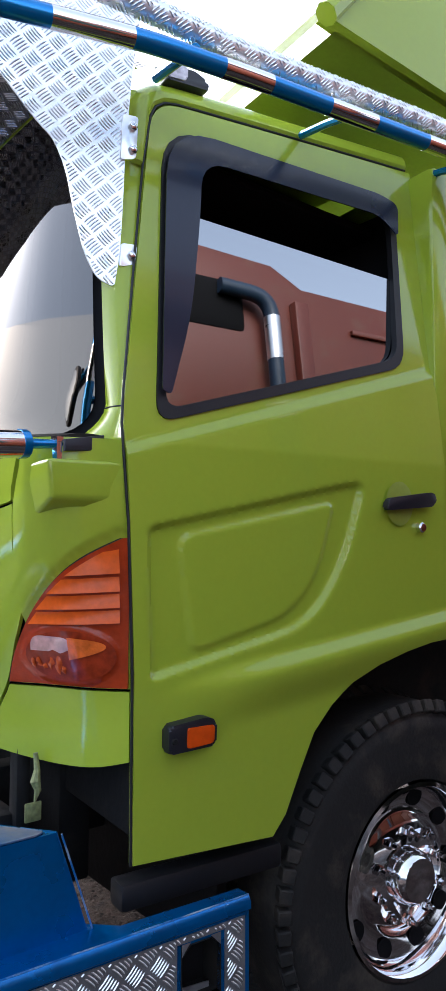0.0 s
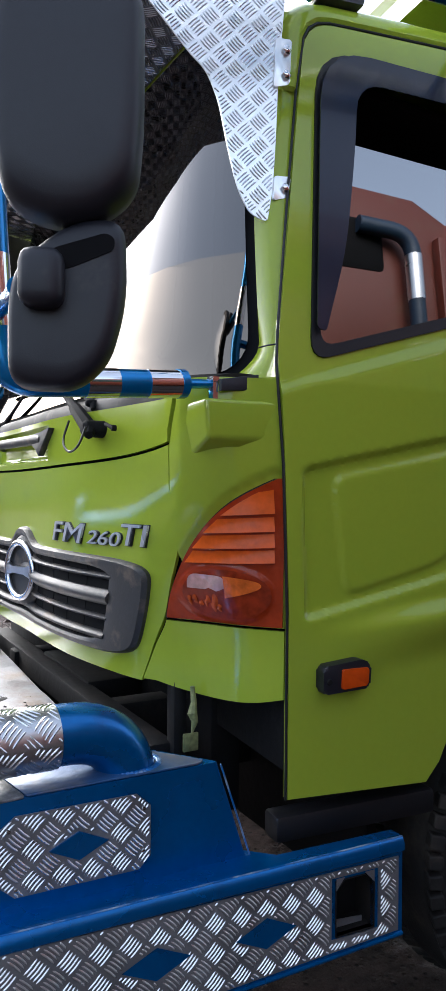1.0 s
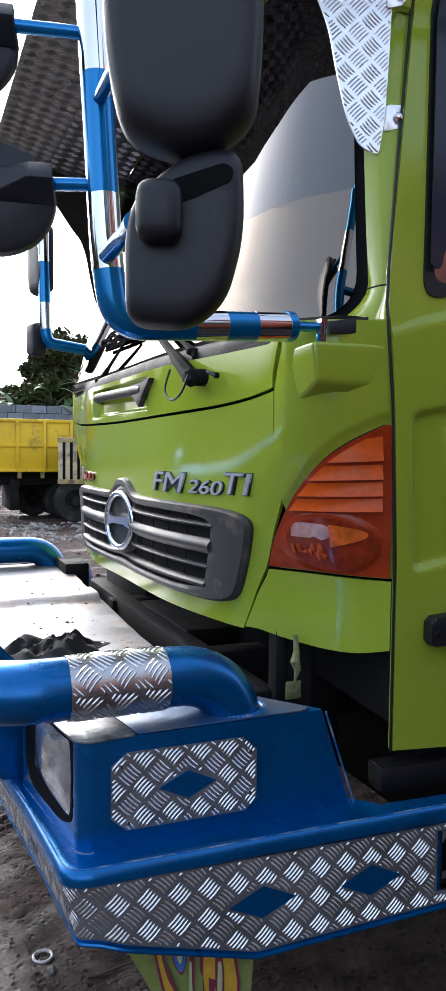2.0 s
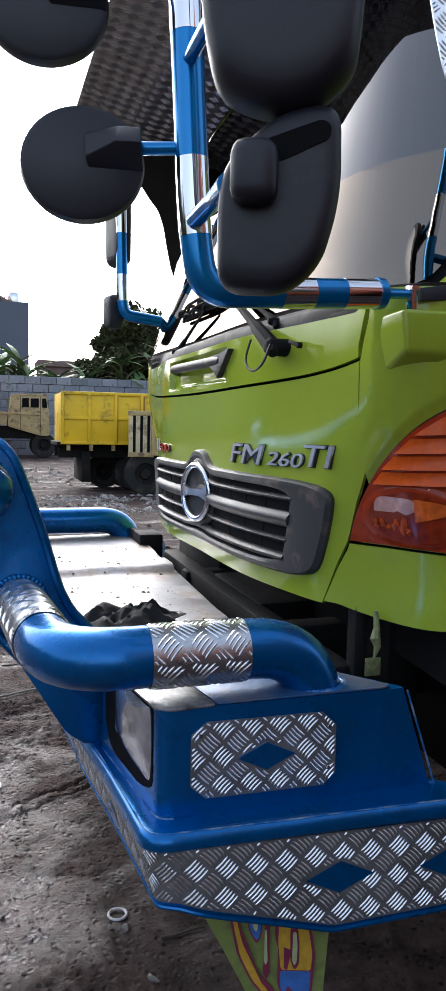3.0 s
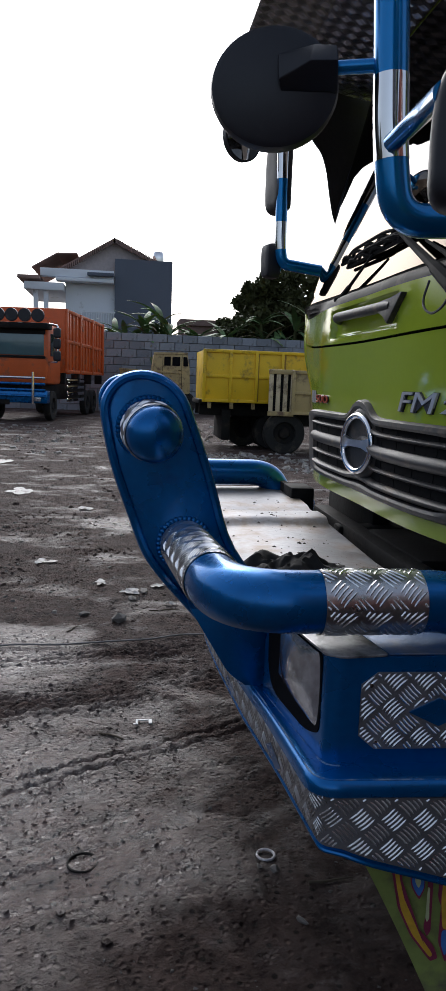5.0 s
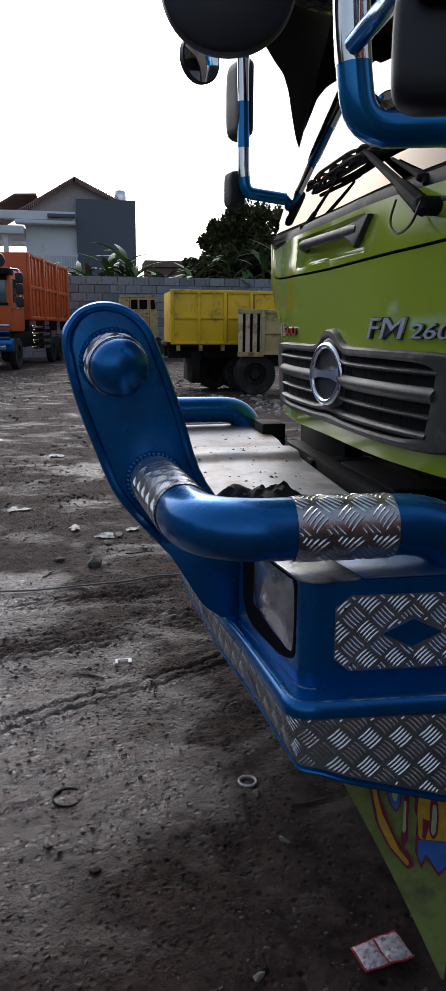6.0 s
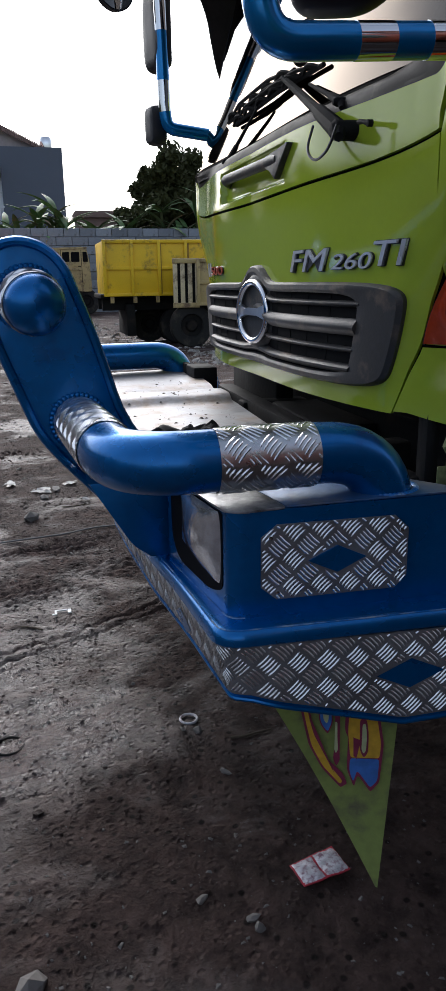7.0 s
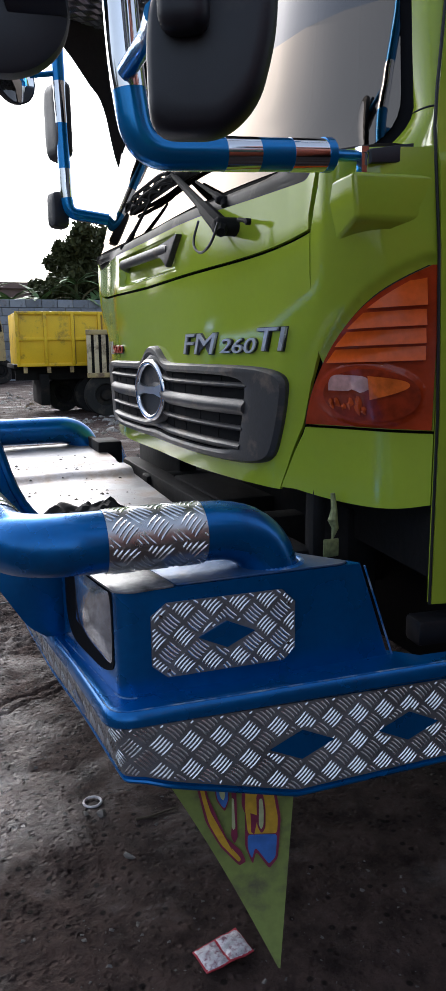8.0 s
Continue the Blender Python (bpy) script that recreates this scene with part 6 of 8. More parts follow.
for side in (0, 1):
    if side == 0:
        pl = lambda u, v, w: Vector((u, 0.085 + 0.30 * (0.9 - u) - w, v))
    else:
        pl = lambda u, v, w: Vector((u - 0.08, 2 * YC - 0.085 - 0.30 * (0.9 - u) + w, v - 0.01))
    bm = bmesh.new()
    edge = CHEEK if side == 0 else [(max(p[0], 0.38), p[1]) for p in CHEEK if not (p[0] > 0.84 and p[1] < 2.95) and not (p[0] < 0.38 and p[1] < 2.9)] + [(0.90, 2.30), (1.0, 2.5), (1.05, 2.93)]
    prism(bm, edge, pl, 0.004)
    # the far cheek is the same plate in its shaded colour
    cheek = part("visor_cheek", bm, ALU_SHADED if side else WHITE_ALU, visor, "curved bright tread plate cheek")
    if side == 0:
        bm = treads(lambda u, v, w: pl(u, v, 0.0042 + w), 0.4, 0.92, 2.19, 2.93, lambda u, v: inside_poly(u, v, CHEEK), 0.042)
        tagged(part("raised_tread", bm, ALU_BAR, cheek, smooth=False), kind="stuff")
        for z0, z1 in ((2.52, 2.64), (2.245, 2.305)):
            bm = bmesh.new()
            prism(bm, rounded([(0.862, z0), (0.900, z0 + 0.01), (0.905, z1), (0.866, z1)], 0.006), lambda u, v, w: pl(u, v, 0.005 + w), 0.006, 0.002)
            hinge = part("hinge_plate", bm, WHITE_ALU, visor)
            for z in (z0 + 0.03, z1 - 0.03) if z1 - z0 > 0.1 else ((z0 + z1) / 2,):
                bm = bmesh.new()
                lathe(bm, [(0.012, 0.0), (0.012, 0.008), (0.007, 0.012), (0.0, 0.013)], Matrix.Translation(pl(0.89, z, 0.011)) @ pose(0, 0, 0, 90, 0, 0), 6)
                part("bolt", bm, CHROME, hinge)
V_NEAR = lambda x: 0.09 + 0.30 * (0.9 - x)
V_FAR = lambda x: 2 * YC - V_NEAR(x + 0.08)
REAR = lambda y: screen(y, 2.80).x - 0.005
BEND = lambda y: 0.485 - 0.018 * (y - 0.3)
LIP = lambda y: 0.222 - 0.008 * (y - 0.3)
for nm, xa, za, xb, zb, ln in (("visor_under_plate", REAR, 2.795, BEND, 2.825, 0.34), ("visor_lip_plate", BEND, 2.826, LIP, 2.872, 0.27)):
    pl = lambda u, v, w: Vector((xa(v) + (xb(v) - xa(v)) * u / ln, v, za + (zb - za) * u / ln - w))
    bm = bmesh.new()

    def plate_at(i, j, k):
        x = xa(YC) + (xb(YC) - xa(YC)) * i
        return pl(ln * i, V_NEAR(x) + (V_FAR(x) - V_NEAR(x)) * j, -0.004 * k)
    skin(bm, plate_at, 4, 30)
    sh = part(nm, bm, ALU_LIP if "lip" in nm else ALU, visor, "tread plate seen from below")
    bm = treads(lambda u, v, w: pl(u, v, 0.0005 + w), 0.0, ln, 0.0, 2.4, lambda u, v: V_NEAR(pl(u, v, 0).x) < v < V_FAR(pl(u, v, 0).x), 0.042)
    tagged(part("raised_tread", bm, ALU_BAR, sh, smooth=False), kind="stuff")
# upper skin of the visor, closing it against the roof
bm = bmesh.new()
skin(bm, lambda i, j, k: Vector((0.24 + 0.66 * i, V_NEAR(0.24 + 0.66 * i) + (V_FAR(0.24 + 0.66 * i) - V_NEAR(0.24 + 0.66 * i)) * j, 2.90 + 0.03 * i + 0.004 * k)), 4, 4)
part("visor_top_plate", bm, ALU, visor)

# ---- long roof tubes beside the cab ----
rail = new("roof_rail"); rail.parent = truck
tagged(rail, "long blue and chrome tube along the roof edge")
cpt = lambda x, y, z: tuple(SIDE @ Vector((x, y, z)))
banded([cpt(0.25, -0.12, 2.62), cpt(0.5, -0.12, 2.648), cpt(0.83, -0.12, 2.697), cpt(1.1, -0.12, 2.715), cpt(1.85, -0.12, 2.748), cpt(2.6, -0.12, 2.76)],
       (0.34, 0.535, 0.78, 0.925, 1.12, 1.29, 1.5, 1.7), 0.024, rail, 0.05, "blue_tube")
RUNS = [Vector(cpt(0.45, -0.10, 2.80)), Vector(cpt(1.08, -0.10, 2.785)), Vector(cpt(1.72, -0.10, 2.82)), Vector(cpt(2.6, -0.10, 2.85))]
bm = bmesh.new()
tube(bm, RUNS, 0.028, 20)
wrapped = part("wrapped_tube", bm, WHITE_ALU, rail, "tube wrapped in tread plate")
for a, b in zip(RUNS, RUNS[1:]):
    d = (b - a).normalized()
    e1 = d.cross(Vector((0, 0, 1))).normalized()
    e2 = e1.cross(d)
    bm = treads(lambda u, v, w: a + d * u + (e1 * math.cos(v / 0.028) + e2 * math.sin(v / 0.028)) * (0.0285 + w), 0.0, (b - a).length, 0.0, 2 * math.pi * 0.028, lambda u, v: True, 2 * math.pi * 0.028 / 4)
    tagged(part("raised_tread", bm, ALU_BAR, wrapped, smooth=False), kind="stuff")
for x in (0.95, 1.45, 1.95):
    bm = bmesh.new()
    tube(bm, [cpt(x, -0.12, 2.73), cpt(x + 0.02, 0.0, 2.77), cpt(x + 0.02, 0.12, 2.79)], 0.012, 8)
    part("rail_foot", bm, BLUE_TUBE, rail)
bm = bmesh.new()
prism(bm, rounded([(1.0, 2.80), (1.14, 2.812), (1.13, 2.838), (1.09, 2.852), (1.02, 2.845)], 0.012), lambda u, v, w: SIDE @ Vector((u, 0.115 + w, v)), 0.06, 0.008)
part("roof_marker_lamp", bm, PLASTIC, truck, "small black roof marker lamp")
# the cab frame rolled over the door's top and front corner
ROLL = [(0.004, 0.004), (0.012, -0.001), (0.030, 0.002), (0.048, 0.012), (0.062, 0.028), (0.072, 0.055), (0.080, 0.11), (0.086, 0.26)]


def arch(i, j, k):
    n = i * (len(DOOR_TOP) - 1)
    a = min(int(n), len(DOOR_TOP) - 2)
    p, q = Vector(DOOR_TOP[a]), Vector(DOOR_TOP[a + 1])
    slope = lambda e: (Vector(DOOR_TOP[min(e + 1, len(DOOR_TOP) - 1)]) - Vector(DOOR_TOP[max(e - 1, 0)])).normalized()
    c, d = p.lerp(q, n - a), slope(a).lerp(slope(a + 1), n - a).normalized()
    r = ROLL[round(j * (len(ROLL) - 1))]
    front = max(0.0, 1 - i * 4)
    out = r[0] * (1 - 0.45 * front)
    x, z = c.x - d.y * out, c.y + d.x * out
    return SIDE @ Vector((x, 0.013 + 0.118 * (c.y - 1.80) + r[1] * (1 - 0.3 * front) + 0.010 * k, z - 0.008 * k))


bm = bmesh.new()
skin(bm, arch, 72, len(ROLL) - 1)
part("roof_shoulder", bm, LIME, cab_body)
bm = bmesh.new()
prism(bm, rounded([(1.0, 2.806), (1.065, 2.812), (1.065, 2.858), (1.045, 2.860), (1.012, 2.845)], 0.012), lambda u, v, w: SIDE @ Vector((u, 0.111 + w, v)), 0.066, 0.008)
part("roof_marker_lens", bm, material("scuffed_grey_lens", (0.42, 0.38, 0.42), 0.2, vary=0.5, scale=30, coat=0.8), truck, "scuffed grey marker lens")

# ---- wipers, grab handles, panel bump, key tag ----
bm = bmesh.new()
A, B, C = Vector((0.654, 0.034, 1.746)), Vector((0.76, 0.10, 1.752)), Vector((0.664, 0.034, 1.657))
ON = [Vector(p) for p in ((0.652, 0.186, 1.740), (0.648, 0.172, 1.675), (0.662, 0.130, 1.611), (0.785, 0.048, 1.634), (0.843, 0.030, 1.657), (0.845, 0.022, 1.746))]
va, vb, vc = (bm.verts.new(p) for p in (A, B, C))
on = [bm.verts.new(p) for p in ON]
for f in ((on[0], va, on[5], vb), (on[0], on[1], on[2], vc, va), (va, vc, on[4], on[5]), (vc, on[2], on[3], on[4]), (vb, on[5], on[4], on[3], on[2], on[1], on[0])):
    bm.faces.new(f)
bmesh.ops.recalc_face_normals(bm, faces=bm.faces[:])
bmesh.ops.bevel(bm, geom=[e for e in bm.edges if va in e.verts or vc in e.verts], offset=0.010, segments=4, profile=0.5, affect="EDGES")
part("mirror_foot_cover", bm, LIME, cab_body)


def wiper(pivot, elbow, end_a, end_b, washer=False, k=1.0):
    """A wiper with its pivot, arm, blade and the bridges that hold the blade."""
    wp = new("wiper"); wp.parent = truck
    tagged(wp, "matt black wiper arm with blade")
    a, b = Vector(pivot), Vector(elbow)
    bm = bmesh.new()
    lathe(bm, [(0.024 * k, -0.05), (0.023 * k, 0.012), (0.014 * k, 0.022), (0.0, 0.024)], Matrix.Translation(a) @ pose(0, 0, 0, 90, 0, -90), 16)
    part("wiper_pivot", bm, WIPER, wp)
    bm = bmesh.new()
    tube(bm, [a + Vector((-0.012, -0.03, -0.02)), a, a.lerp(b, 0.3), a.lerp(b, 0.33), b], [0.012 * k, 0.024 * k, 0.019 * k, 0.014 * k, 0.009 * k], 8)
    part("wiper_arm", bm, WIPER, wp)
    p, q = Vector(end_a), Vector(end_b)
    bm = bmesh.new()
    tube(bm, [p, p.lerp(q, 0.5), q], 0.007, 6)
    part("wiper_blade", bm, WIPER, wp)
    bm = bmesh.new()
    tube(bm, bent([p.lerp(q, 0.06), p.lerp(q, 0.25) + Vector((-0.015, 0, 0.020)), p.lerp(q, 0.75) + Vector((-0.015, 0, 0.022)), p.lerp(q, 0.95)], 0.05), 0.006, 6)
    part("wiper_bridge", bm, WIPER, wp)
    for f in (0.05, 0.24, 0.43, 0.62, 0.8):
        bm = bmesh.new()
        tube(bm, bent([p.lerp(q, f), p.lerp(q, f + 0.06) + Vector((-0.012, 0, 0.014)), p.lerp(q, f + 0.12) + Vector((-0.012, 0, 0.014)), p.lerp(q, f + 0.18)], 0.02), 0.007, 6)
        part("wiper_bridge", bm, WIPER, wp)
    if not washer:
        return
    bm = bmesh.new()
    hose = [a + Vector((-0.02, 0.12, 0.03)), a + Vector((-0.05, 0.09, -0.035)), a + Vector((-0.05, 0.02, -0.07)), a + Vector((-0.045, -0.05, -0.05)), a + Vector((-0.03, -0.06, 0.0))]
    tube(bm, bent(hose, 0.05), 0.0035, 6)
    part("washer_hose", bm, GASKET, wp)


wiper((0.550, 0.515, 1.705), (0.592, 1.06, 1.945), (0.616, 0.79, 1.916), (0.592, 1.42, 1.930), True)
wiper((0.565, 1.62, 1.79), (0.588, 1.31, 1.915), (0.600, 0.98, 1.948), (0.590, 1.70, 1.938), k=0.5)
wiper((0.590, 0.60, 1.785), (0.606, 0.87, 1.886), (0.605, 0.93, 1.925), (0.590, 1.62, 1.915), k=0.5)
wiper((0.615, 2.30, 1.72), (0.69, 2.30, 1.95), (0.655, 2.29, 1.82), (0.775, 2.29, 2.12))
bm = bmesh.new()
grip = [skin_at(0.93, 1.700, 0.008), skin_at(0.97, 1.702, 0.012), skin_at(1.50, 1.710, 0.014), skin_at(1.555, 1.706, -0.02)]
tube(bm, bent(grip, 0.03), 0.0175, 14)
grab = part("grab_handle", bm, GRILLE, truck, "grey plastic grab handle with flared end")
bm = bmesh.new()
prism(bm, rounded([(0.835, 1.732), (0.92, 1.722), (1.03, 1.720), (1.03, 1.686), (0.97, 1.674), (0.93, 1.644)], [0.006, 0.02, 0.01, 0.01, 0.02, 0.006], 3), lambda u, v, w: skin_at(u, v, 0.002 + w), 0.020, 0.004)
part("flared_end", bm, GRILLE, grab)
bm = bmesh.new()
tube(bm, [skin_at(0.47, 1.715, 0.02), skin_at(0.43, 1.708, 0.035), skin_at(0.405, 1.700, 0.035)], [0.006, 0.005, 0.007], 8)
lathe(bm, [(0.0, 0.008), (0.008, 0.006), (0.008, -0.006), (0.0, -0.008)], Matrix.Translation(skin_at(0.402, 1.700, 0.035)) @ pose(0, 0, 0, 90, 0, -90), 8)
part("washer_nozzle", bm, WIPER, truck, "black washer nozzle")
bm = bmesh.new()
tube(bm, [(0.72, 0.215, 1.05), (0.724, 0.214, 1.01), (0.716, 0.206, 0.985), (0.722, 0.204, 0.965), (0.712, 0.20, 0.938)], [0.006, 0.008, 0.013, 0.009, 0.002], 8)
slab(bm, 0.688, 0.730, 0.198, 0.202, 0.895, 0.940, 0.003)
part("key_tag", bm, material("pale_tag", (0.20, 0.22, 0.09), 0.6, vary=0.5, scale=90), truck, "pale tag hanging on a cord")

LETTER = material("silver_lettering", (0.50, 0.51, 0.54), 0.3, metal=0.35, vary=0.06)
LETTER_EDGE = material("dark_lettering_edge", (0.02, 0.02, 0.025), 0.4)
RED_LETTER = material("red_lettering", (0.4, 0.05, 0.02), 0.4)


def front_letters(text, y_from, y_to, z, size, shear=0.25, face=None):
    """Letters along the front skin; they read from the far side to the near side."""
    for mat, grow, lift in ((LETTER_EDGE, 0.022 * size, 0.003), (face or LETTER, 0.0, 0.0068)):
        cu = bpy.data.curves.new("lettering", "FONT")
        cu.body, cu.size, cu.shear, cu.offset = text, size, shear, grow
        cu.extrude = 0.003
        tmp = new("tmp", cu)
        me = bpy.data.meshes.new_from_object(tmp.evaluated_get(bpy.context.evaluated_depsgraph_get()))
        bpy.data.objects.remove(tmp)
        xs_ = [v.co.x for v in me.vertices]
        lo, hi = min(xs_), max(xs_)
        for v in me.vertices:
            y = y_from + (v.co.x - lo) / (hi - lo) * (y_to - y_from)
            p = skin_at(y, z + v.co.y)
            v.co = p + Vector((-(lift + v.co.z), 0, 0))
        me.materials.clear(); me.materials.append(mat)
        ob = new("model_lettering" if lift > 0.005 else "lettering_edge", me)
        ob.parent = truck


front_letters("FM", 0.848, 0.617, 1.384, 0.084)
front_letters("260", 0.604, 0.425, 1.387, 0.054)
front_letters("TI", 0.416, 0.297, 1.392, 0.082)
front_letters("500", 1.845, 1.605, 1.385, 0.046, 0.0, RED_LETTER)
for k in range(2):
    bm = bmesh.new()
    sheet(bm, lambda i, j: skin_at(2.03 - 0.08 * k - 0.062 * i, 1.38 + 0.055 * j, 0.003), 2, 1, 0)
    part("small_figure", bm, LETTER, truck, "small worn silver figure")

# ---- dump body over the cab ----
body = new("dump_body"); body.parent = truck
tagged(body, "lime green steel dump body with canopy")
HEAD = [(1.44, 3.07), (1.52, 3.06), (2.3, 2.98), (2.3, 1.25), (7.6, 1.25), (7.6, 3.15), (2.5, 3.75), (1.98, 3.72)]
for y in (-0.03, 2.4):
    bm = bmesh.new()
    prism(bm, HEAD, lambda u, v, w: SIDE @ Vector((u, y + w, v)), 0.05, 0.006)
    part("body_side", bm, LIME, body)
    bm = bmesh.new()
    tube(bm, [SIDE @ Vector((u, y + 0.0, v)) for u, v in ((1.44, 3.07), (1.98, 3.72), (2.5, 3.75), (7.6, 3.15))], 0.035, 8)
    part("body_rim", bm, LIME, body)
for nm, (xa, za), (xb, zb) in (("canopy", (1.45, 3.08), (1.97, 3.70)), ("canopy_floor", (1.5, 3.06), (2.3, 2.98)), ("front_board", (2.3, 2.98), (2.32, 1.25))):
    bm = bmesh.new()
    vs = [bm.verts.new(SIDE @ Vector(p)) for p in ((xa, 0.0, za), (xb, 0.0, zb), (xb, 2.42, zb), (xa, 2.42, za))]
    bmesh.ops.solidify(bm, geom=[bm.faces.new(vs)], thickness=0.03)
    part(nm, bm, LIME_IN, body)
bm = bmesh.new()
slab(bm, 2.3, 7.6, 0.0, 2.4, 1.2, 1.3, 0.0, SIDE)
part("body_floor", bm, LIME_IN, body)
# cab back wall and far side
bm = bmesh.new()
slab(bm, 1.95, 2.05, 0.03, 2.36, 1.25, 2.80, 0.02, SIDE)
part("cab_back", bm, LIME, truck)
bm = bmesh.new()
prism(bm, outline, lambda u, v, w: Vector((u, 2 * YC - 0.0 - 0.1 * max(0, v - 1.8) + w, v)), 0.02)
part("far_door", bm, LIME, truck)
for x in (5.6, 6.9):
    for y, a in ((0.18, 90), (2.2, -90)):
        wheel("rear_wheel", SIDE @ pose(x, y, 0.53, a, 0, 0), 0.525, 0.3, 0.285, truck, STEEL, False)

# ---- the yard ----
wall = tagged(new("boundary_wall"), "grey concrete block boundary wall", "wall", kind="structure")
bm = bmesh.new()
slab(bm, -30, 45, 36.06, 36.2, -0.1, 3.78)
part("wall_core", bm, MORTAR, wall, smooth=False)
BW, BH = 0.74, 0.39
bm = bmesh.new()
slab(bm, -30, -6.1, 36.0, 36.055, -0.1, 3.75)
slab(bm, 16.1, 45, 36.0, 36.055, -0.1, 3.75)
tagged(part("wall_ends", bm, BLOCK, wall, smooth=False), kind="stuff")
rnd = random.Random(4)
shapes = []
for k in range(4):
    bm = bmesh.new()
    slab(bm, 0.012, BW - 0.012, -0.03, 0.05, 0.011, BH - 0.011, 0.012, None, 1)
    for v in bm.verts:
        v.co += Vector((rnd.uniform(-1, 1), rnd.uniform(-1, 1), rnd.uniform(-1, 1))) * 0.005
    bmesh.ops.recalc_face_normals(bm, faces=bm.faces)
    me = bpy.data.meshes.new("block"); bm.to_mesh(me); bm.free()
    me.materials.append(BLOCK)
    shapes.append(me)
for row in range(10):
    for col in range(29):
        ob = new("block", shapes[(row * 7 + col * 3) % 4])
        ob.parent = wall
        ob.matrix_basis = Matrix.Translation((-6.1 + BW * col + (BW / 2 if row % 2 else 0), 36.0 + rnd.uniform(-0.008, 0.008), -0.1 + BH * row))


def lorry_wheel(name, m, r, parent):
    hub = new(name); hub.parent = parent
    bm = bmesh.new()
    lathe(bm, [(r * 0.5, -0.1), (r * 0.95, -0.12), (r, -0.08), (r, 0.08), (r * 0.95, 0.12), (r * 0.55, 0.12), (r * 0.5, 0.06)], m, 28)
    part("tyre", bm, RUBBER, hub)
    bm = bmesh.new()
    lathe(bm, [(r * 0.55, 0.1), (r * 0.5, 0.05), (r * 0.3, 0.04), (r * 0.22, 0.1), (0, 0.1)], m, 20)
    part("rim", bm, STEEL, hub)


def ribbed_tub(parent, x0, x1, y0, y1, z0, z1, mat, ribs, name="tub_side"):
    """An open cargo tub with ribs on its sides."""
    for nm, a in ((name, (x0, x1, y0, y0 + 0.04)), (name, (x0, x1, y1 - 0.04, y1)), ("tub_end", (x0, x0 + 0.04, y0 + 0.04, y1 - 0.04)), ("tub_end", (x1 - 0.04, x1, y0 + 0.04, y1 - 0.04))):
        bm = bmesh.new()
        slab(bm, *a, z0, z1, 0.005)
        part(nm, bm, mat, parent)
    bm = bmesh.new()
    slab(bm, x0 + 0.04, x1 - 0.04, y0 + 0.04, y1 - 0.04, z0, z0 + 0.05)
    part("tub_floor", bm, mat, parent)
    for nm, z in (("top_rail", z1 - 0.06), ("middle_rail", (z0 + z1) / 2 - 0.03), ("bottom_rail", z0)):
        bm = bmesh.new()
        slab(bm, x0 - 0.03, x1 + 0.03, y0 - 0.045, y0 - 0.002, z, z + 0.07, 0.008)
        slab(bm, x1 + 0.002, x1 + 0.045, y0, y1, z, z + 0.07, 0.008)
        part(nm, bm, mat, parent)
    for k in range(ribs + 1):
        x = x0 + (x1 - x0) * k / ribs
        bm = bmesh.new()
        slab(bm, x - 0.035, x + 0.035, y0 - 0.055, y0 - 0.003, z0, z1, 0.01)
        part("rib", bm, mat, parent)


# yellow dump truck
ytruck = thing("yellow_dump_truck", "faded yellow dump truck with ribbed tub", "truck")
ribbed_tub(ytruck, 1.45, 5.0, 15.5, 17.4, 1.06, 2.22, YELLOW, 6)
# dark strips that paint the ribs' shadows and the rust streaks
for k in range(5):
    bm = bmesh.new()
    slab(bm, 2.03 + 0.615 * k, 2.07 + 0.615 * k, 15.45, 15.497, 1.1, 2.15, 0.004)
    part("rib", bm, RIB_SHADE_RUST, ytruck)
for k in range(6):
    bm = bmesh.new()
    slab(bm, 1.55 + 0.5 * k, 1.63 + 0.5 * k, 15.5, 15.58, 0.92, 1.055, 0.006)
    part("cross_member", bm, BEIGE, ytruck)
bm = bmesh.new()
slab(bm, 1.4, 5.6, 15.9, 16.0, 0.75, 1.0, 0.01)
slab(bm, 1.4, 5.6, 16.9, 17.0, 0.75, 1.0, 0.01)
slab(bm, 1.35, 5.0, 15.6, 17.3, 1.02, 1.11, 0.01)
slab(bm, 1.9, 2.1, 15.65, 17.2, 0.2, 0.9, 0.02)
part("chassis", bm, STEEL, ytruck)
for x, y in ((3.1, 16.0), (3.1, 16.9), (5.4, 16.0), (2.55, 16.7)):
    lorry_wheel("wheel", pose(x, y, 0.40, 90, 0, 0), 0.41, ytruck)
bm = bmesh.new()
slab(bm, 5.1, 6.8, 15.55, 17.3, 0.7, 2.2, 0.12)
part("cab", bm, YELLOW, ytruck)

# beige flatbed with slatted tailboard in front of it
btub = thing("beige_tipper", "rusty beige tipper with slatted tailboard", "truck")
ribbed_tub(btub, 3.30, 5.4, 14.6, 15.38, 0.86, 1.80, BEIGE, 5)
TAIL = Matrix.Translation((2.80, 14.72, 0)) @ Matrix.Rotation(radians(-9), 4, "Z")
for k in range(4):
    bm = bmesh.new()
    slab(bm, -0.01 + 0.155 * k, 0.085 + 0.155 * k, 0.0, 0.05, 0.84 + 0.06 * (k % 2), 1.80, 0.012, TAIL)
    part("tail_slat", bm, PALE_BEIGE, btub)
for z in (0.82, 1.72):
    bm = bmesh.new()
    slab(bm, -0.02, 0.54, -0.02, 0.06, z, z + 0.1, 0.008, TAIL)
    part("tail_rail", bm, BEIGE, btub)
bm = bmesh.new()
slab(bm, 0.0, 0.52, 0.055, 0.08, 0.85, 1.78, 0.0, TAIL)
part("tail_board", bm, STEEL, btub)
bm = bmesh.new()
slab(bm, 3.0, 5.6, 14.85, 15.3, 0.6, 0.84, 0.01)
part("chassis", bm, STEEL, btub)
